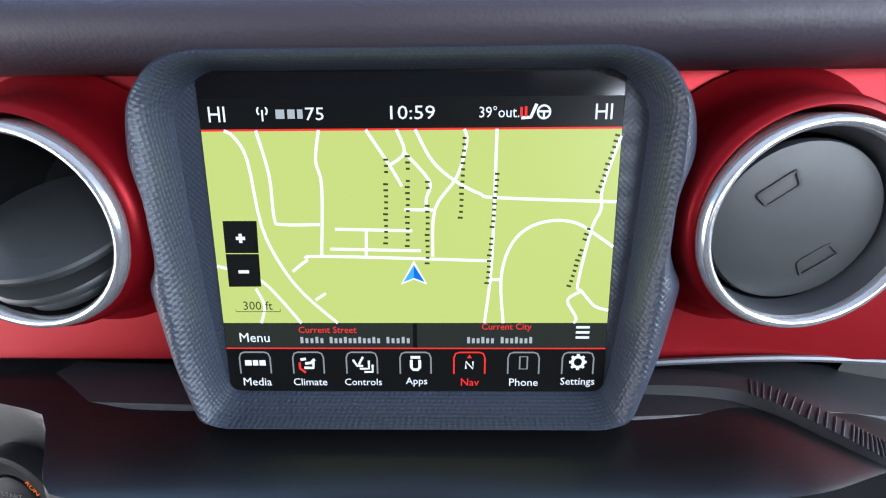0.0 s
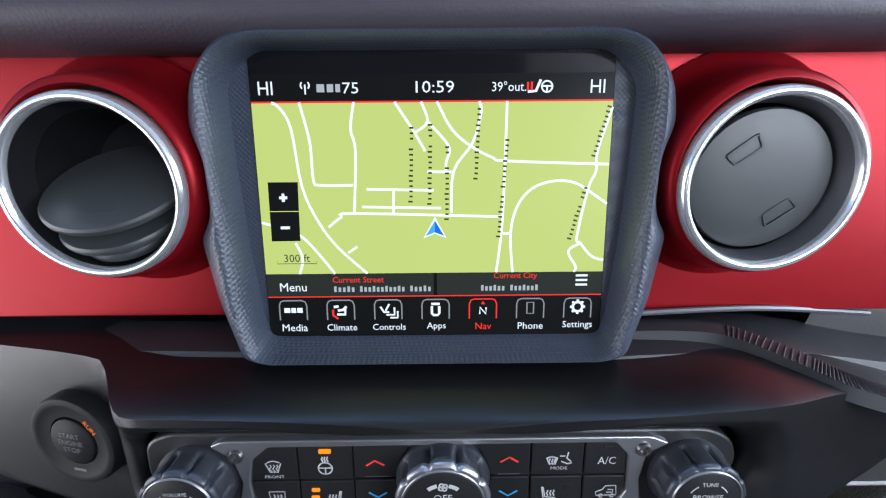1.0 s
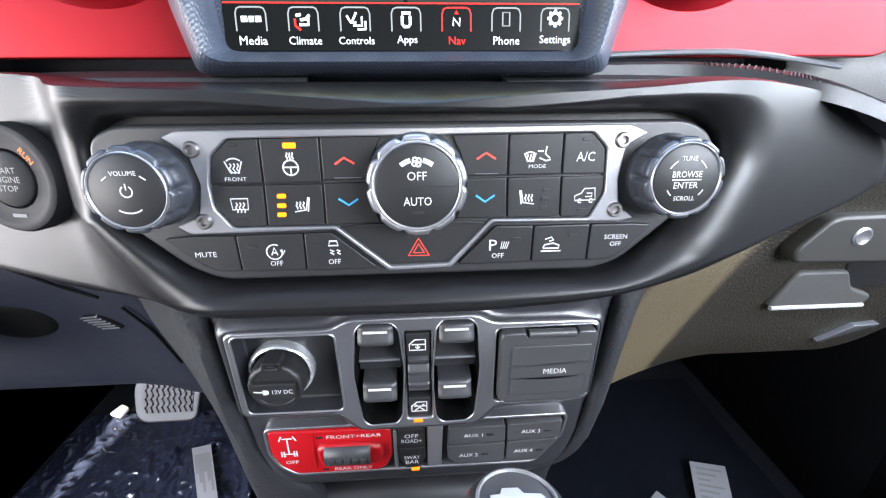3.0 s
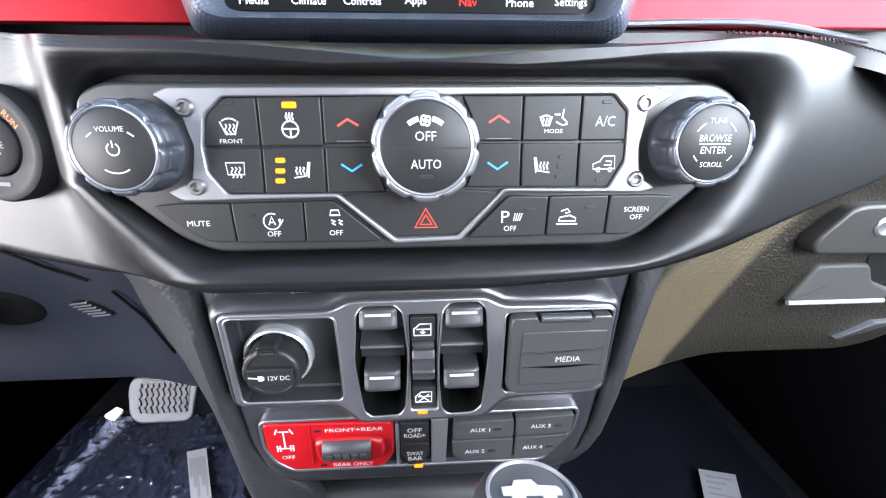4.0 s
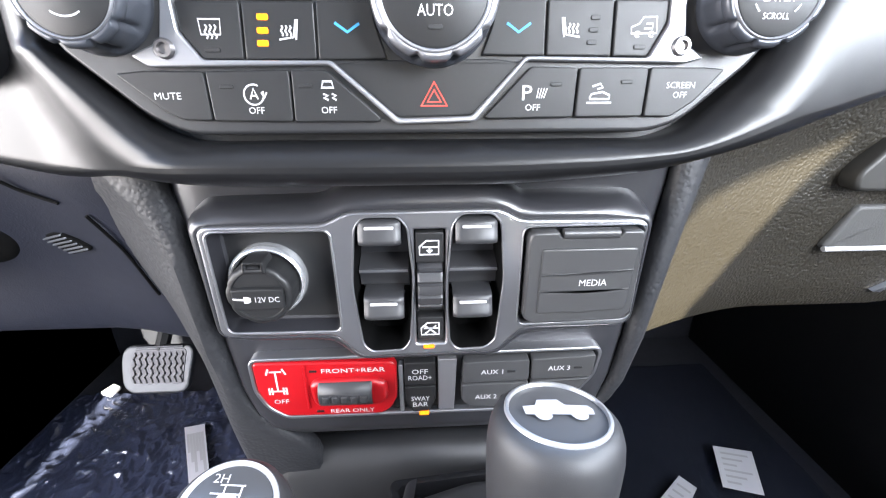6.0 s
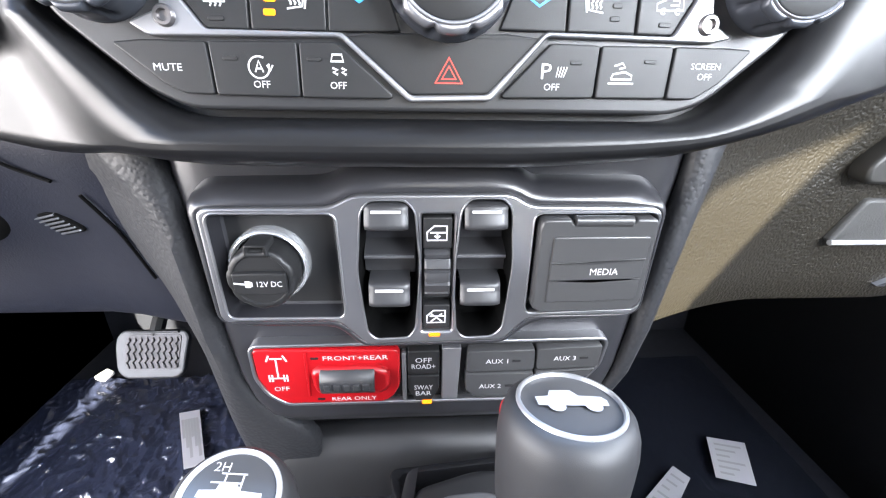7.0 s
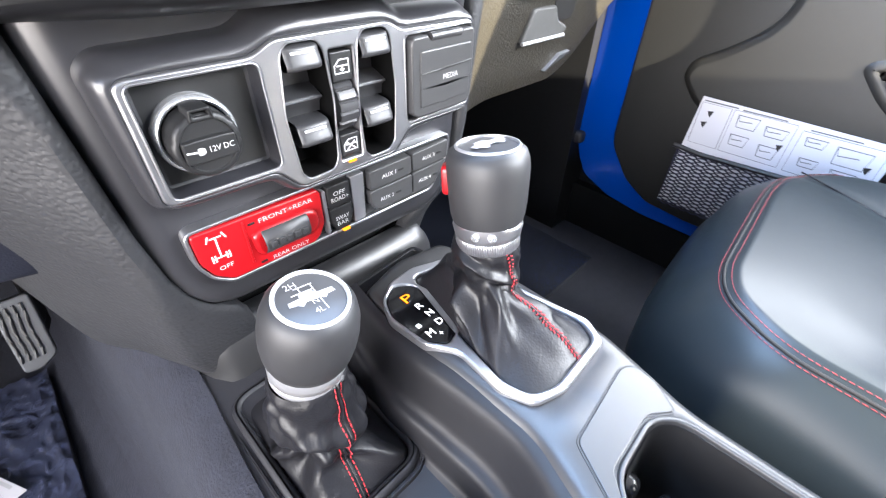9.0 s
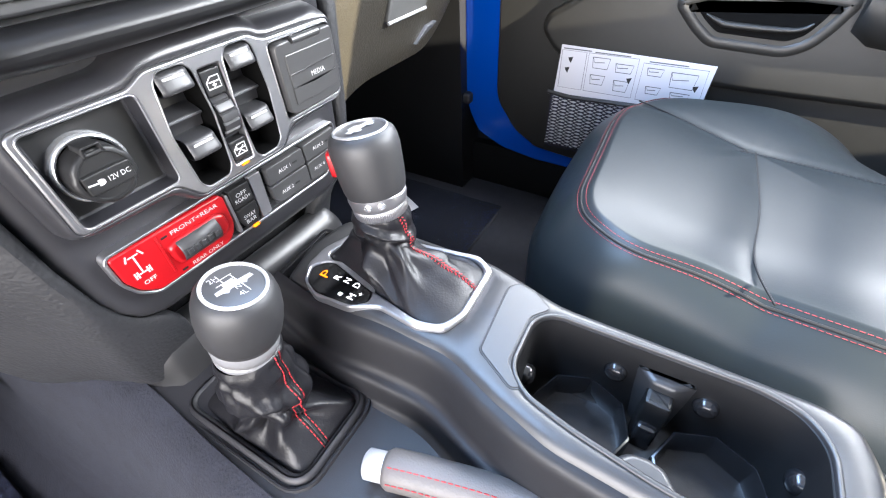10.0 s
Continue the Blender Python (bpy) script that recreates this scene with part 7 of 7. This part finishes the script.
PULL = fillet(mm([(231, 404), (262, 372), (288, 353), (385, 349), (410, 362), (424, 383), (440, 418), (300, 425)]), 0.010, 4)
loops = [[DX @ Vector((*p, w)) for p in grow(PULL, d)] for d, w in ((0.012, 0.014), (0.006, 0.0185), (-0.002, 0.0205), (-0.008, 0.0190), (-0.013, 0.012), (-0.018, 0.004))]
part("pull_pocket", loft(loops), DOORSKIN, door, "moulded rim of the pull pocket", sharp=75)
# black plate fills the pocket and paints its shade
part("pull_recess_shade", plate(DX, grow(PULL, -0.015), 0.002, 0.0195, 0.001), VOID, door, "flat dark plate painted as the pull recess shade")
part("pull_lip", tube(spline([DX @ Vector((u / 1000, v / 1000, 0.0215)) for u, v in ((272, 392), (290, 384), (310, 380), (384, 380), (404, 390))], 5), lambda t: 0.0012 + 0.0034 * math.sin(math.pi * t), 12), DOORSKIN, door, "rounded inner pull lip")
ARM = [[DX @ Vector((u0 / 1000, (v0 + a) / 1000, w)) for a, w in ((46, 0.012), (40, 0.036), (16, 0.044), (-10, 0.040), (-26, 0.026), (-34, 0.012))] for u0, v0 in ((446, 414), (470, 398), (520, 392), (640, 396), (900, 400))]
part("arm_rest", loft(ARM, close=False, cap0=True), DOORSKIN, door, "padded black arm rest", sharp=70)
part("hinge_strap", box((0.655, 0.135, 0.172), (0.70, 0.172, 0.196), r=0.006), SOFT, door, "black door check strap")
# map pocket of elastic net
part("pocket_edge", tube([DX @ Vector((u / 1000, v / 1000, 0.0225)) for u, v in ((46, 240), (90, 236), (150, 238), (210, 240), (270, 244))], 0.0042, 8), SOFT, door, "black elastic pocket hem")
part("pocket_back", plate(DX, fillet(mm([(48, 238), (46, 126), (262, 124), (270, 242)]), 0.006), 0.001, 0.0035, 0.001), material("dark_pocket_fabric", (0.03, 0.03, 0.07), 0.9, grain=0.4), door)
bmn = bmesh.new()
for k in range(-20, 34):
    for s_ in (1, -1):
        pts = []
        for j in range(66):
            v = 129 + j * 1.7
            u = 46 + k * 17.0 + s_ * (v - 129) / 0.40 + 2.2 * s_ * math.sin((v - 129) * 2 * math.pi / 6.8)
            if 47 <= u <= 262:
                pts.append(DX @ Vector((u / 1000, v / 1000, 0.0228 + 0.0008 * s_)))
        if len(pts) > 1:
            tube(pts, 0.0012, 5, bmn)
tagged(part("net", bmn, NETTING, door, "dark stretched elastic net"), kind="stuff")
# door trim screw cover
part("trim_plug", lathe(DX @ Matrix.Translation((0.06, 0.56, 0.004)), [(0.012, 0.0), (0.011, 0.004), (0.0, 0.005)], 20), GUNMETAL, door)

# ---- folded instruction sheet in the door pocket ----
sheet = thing("instruction_sheet", (0.65, -0.19, 0.29), "white printed instruction sheet tucked in the door pocket", "paper")
PS = DX @ Matrix.Translation((0, 0, 0.0200)) @ Matrix.Rotation(radians(0), 4, "Z")
part("sheet", plate(PS, mm([(62, 326.5), (311, 321), (300, 134), (51, 133)]), 0.0, 0.0010, 0.0002), PAPER, sheet)
bmp = bmesh.new()
for (u, v, w, h_) in ((66, 322, 50, 2), (122, 321, 60, 2), (212, 317, 60, 2)):
    flat_poly(PS, mm([(u, v - h_), (u + w, v - h_), (u + w, v), (u, v)]), 0.0012, bmp)
tagged(part("printed_lines", bmp, GREYINK, sheet, "grey unread lines of print", flat=True), kind="stuff")
for (u, v, w, h_) in ((64, 318, 44, 66), (112, 318, 84, 66), (204, 313, 98, 62)):
    part("diagram_box", flat_lines(PS, [mm([(u, v), (u + w, v), (u + w, v - h_), (u, v - h_), (u, v)])], 0.0010, 0.0012), GREYINK, sheet, flat=True)
for (u, v, w, h_) in ((120, 312, 30, 18), (160, 306, 30, 14), (120, 282, 26, 16), (162, 278, 26, 18), (212, 306, 26, 12), (250, 304, 40, 24), (216, 276, 24, 12), (256, 272, 30, 10)):
    part("diagram", flat_lines(PS, [mm([(u, v), (u + w, v), (u + w - 3, v - h_), (u + 2, v - h_), (u, v), (u + 4, v - h_ * 0.5), (u + w * 0.7, v - h_ * 0.4)])], 0.0014, 0.0012), GREYINK, sheet, "grey line diagram", flat=True)
    part("diagram_fill", flat_poly(PS, mm([(u + 1.5, v - 1.5), (u + w * 0.6, v - 1.0), (u + w * 0.72, v - h_ * 0.55), (u + w * 0.3, v - h_ * 0.8), (u + 3, v - h_ * 0.7)]), 0.00115), PALEINK, sheet, flat=True)
for u, v in ((76, 306), (72, 288), (182, 284), (286, 286)):
    part("diagram_mark", flat_poly(PS, mm([(u, v), (u + 9, v + 2), (u + 6, v - 9), (u + 3, v - 6)]), 0.0013), DARK, sheet, flat=True)

# ---- pedals and floor mats ----
bp = thing("brake_pedal", (-0.378, 0.28, 0.17), "brushed metal brake pedal with black rubber ribs", "pedal")
BPM = board((-0.377, 0.280, 0.175), 28)
BPAD = fillet(mm([(-40, 30), (44, 30), (50, 20), (44, -30), (34, -37), (-34, -37), (-46, -26), (-50, 8), (-48, 22)]), 0.009, 5)
part("pad", plate(BPM, BPAD, -0.008, 0.0, 0.003), BRUSHED, bp, "worn bright metal pedal pad")
part("rubber_field", plate(BPM, fillet(mm([(-32, 24), (40, 24), (36, -24), (-30, -24), (-38, -4)]), 0.006), -0.004, 0.0008, 0.0004), STEEL, bp, "dull grey inset field")
for i in range(9):
    u = -30 + i * 8.0
    part("rubber_rib", tube([BPM @ Vector(((u + 2.0 * math.sin(k * 2.1)) / 1000, (20 - k * 4.2) / 1000, 0.0014)) for k in range(11)], 0.0013, 6), RUBBER, bp)
part("toe_bar", tube([BPM @ Vector((-0.028, 0.0275, 0.001)), BPM @ Vector((0.036, 0.0275, 0.001))], 0.0018, 8), BRUSHED, bp)
part("arm", tube([BPM @ Vector((0, 0.02, -0.008)), (-0.37, 0.40, 0.30), (-0.37, 0.63, 0.48)], 0.010, 8), DARK, bp)
ap = thing("accelerator_pedal", (-0.245, 0.28, 0.17), "narrow metal accelerator pedal with rubber ribs", "pedal")
APM = board((-0.243, 0.280, 0.178), 20)
part("pad", plate(APM, fillet(mm([(-12, 40), (22, 40), (14, -36), (-4, -46), (-20, -44), (-16, 0)]), 0.006), -0.008, 0.0, 0.002), BRUSHED, ap, "worn metal pedal pad")
for i in range(4):
    u = -8 + i * 6.4
    part("rubber_rib", tube([APM @ Vector(((u - k * 1.2 + 0.8 * math.sin(k * 1.3)) / 1000, (32 - k * 9) / 1000, 0.0012)) for k in range(8)], 0.0016, 6), RUBBER, ap)
part("arm", tube([APM @ Vector((0, -0.02, -0.008)), (-0.245, 0.40, 0.10), (-0.245, 0.63, 0.16)], 0.010, 8), DARK, ap)


def mat_under_film(x0, x1, y0, y1, seed, label, film, crumple=1.0):
    """A carpet mat with a crumpled clear film over it."""
    t_ = thing("floor_mat", ((x0 + x1) / 2, (y0 + y1) / 2, FLOOR), label, "floor mat", "film covered floor mats")
    part("carpet", plate(flatz(0), fillet([(x0, y0), (x1, y0), (x1, y1), (x0, y1)], 0.03), FLOOR + 0.0005, FLOOR + 0.010, 0.003), CARPET, t_)
    nx, ny, rows = 170, 190, []
    for j in range(ny + 1):
        row = []
        for i in range(nx + 1):
            x, y = x0 + (x1 - x0) * i / nx, y0 + (y1 - y0) * j / ny
            wx, wy = x + 0.03 * noise.noise(Vector((x * 7, y * 7, seed))), y + 0.03 * noise.noise(Vector((x * 7, y * 7, seed + 5)))
            z = 0.0
            for f, amp, k in ((11, 0.0060, 3), (29, 0.0046, 3), (61, 0.0032, 2)):
                rid = 1 - abs(noise.noise(Vector((wx * f + seed, wy * f * 0.75, 0.3 * seed + f)))) * 2.2
                z += crumple * amp * max(0.0, rid) ** k
            row.append(Vector((x, y, FLOOR + 0.0115 + z)))
        rows.append(row)
    part("film", loft(rows, close=False), film, t_, "crumpled clear protective film", sharp=180)
    return t_


mat_under_film(-0.68, -0.288, 0.00, 0.47, 3, "dark driver floor mat under crumpled clear film", FILM)
mat_under_film(0.155, 0.60, 0.02, 0.50, 9, "dark passenger floor mat under clear film", SMOOTHFILM, 0.3)


def tag_card(name, pts, label):
    t_ = thing(name, (*pts[0], FLOOR + 0.025), label, "label", "stickers on the floor film")
    z = FLOOR + 0.0265
    part("card", plate(flatz(0), pts, z, z + 0.0008, 0.0002), CARDSTOCK, t_)
    a, b, c, d_ = (Vector(p) for p in pts)
    bmx = bmesh.new()
    for k in range(6):
        f = 0.14 + k * 0.14
        p, q = a.lerp(d_, f), b.lerp(c, f)
        flat_lines(flatz(0), [[p.lerp(q, 0.15), p.lerp(q, 0.5 + 0.35 * ((k * 7) % 3) / 2)]], 0.004, z + 0.0010, bmx)
    tagged(part("print", bmx, SILVERGREY, t_, "grey unread print bars", flat=True), kind="stuff")


tag_card("sticker", [(-0.424, 0.362), (-0.362, 0.2485), (-0.334, 0.256), (-0.393, 0.369)], "white printed sticker on the driver floor film")
tag_card("sticker", [(0.440, 0.200), (0.492, 0.183), (0.529, 0.259), (0.473, 0.274)], "white printed sticker on the passenger floor film")
tag_card("sticker", [(0.30, 0.16), (0.325, 0.13), (0.40, 0.20), (0.385, 0.222)], "narrow white printed sticker on the passenger floor film")
tagged(part("paper_scrap", plate(flatz(0), fillet([(-0.630, 0.460), (-0.605, 0.450), (-0.600, 0.475), (-0.620, 0.485)], 0.004), FLOOR + 0.024, FLOOR + 0.030, 0.002), PAPER), "small white scrap lying on the floor mat", "scrap")
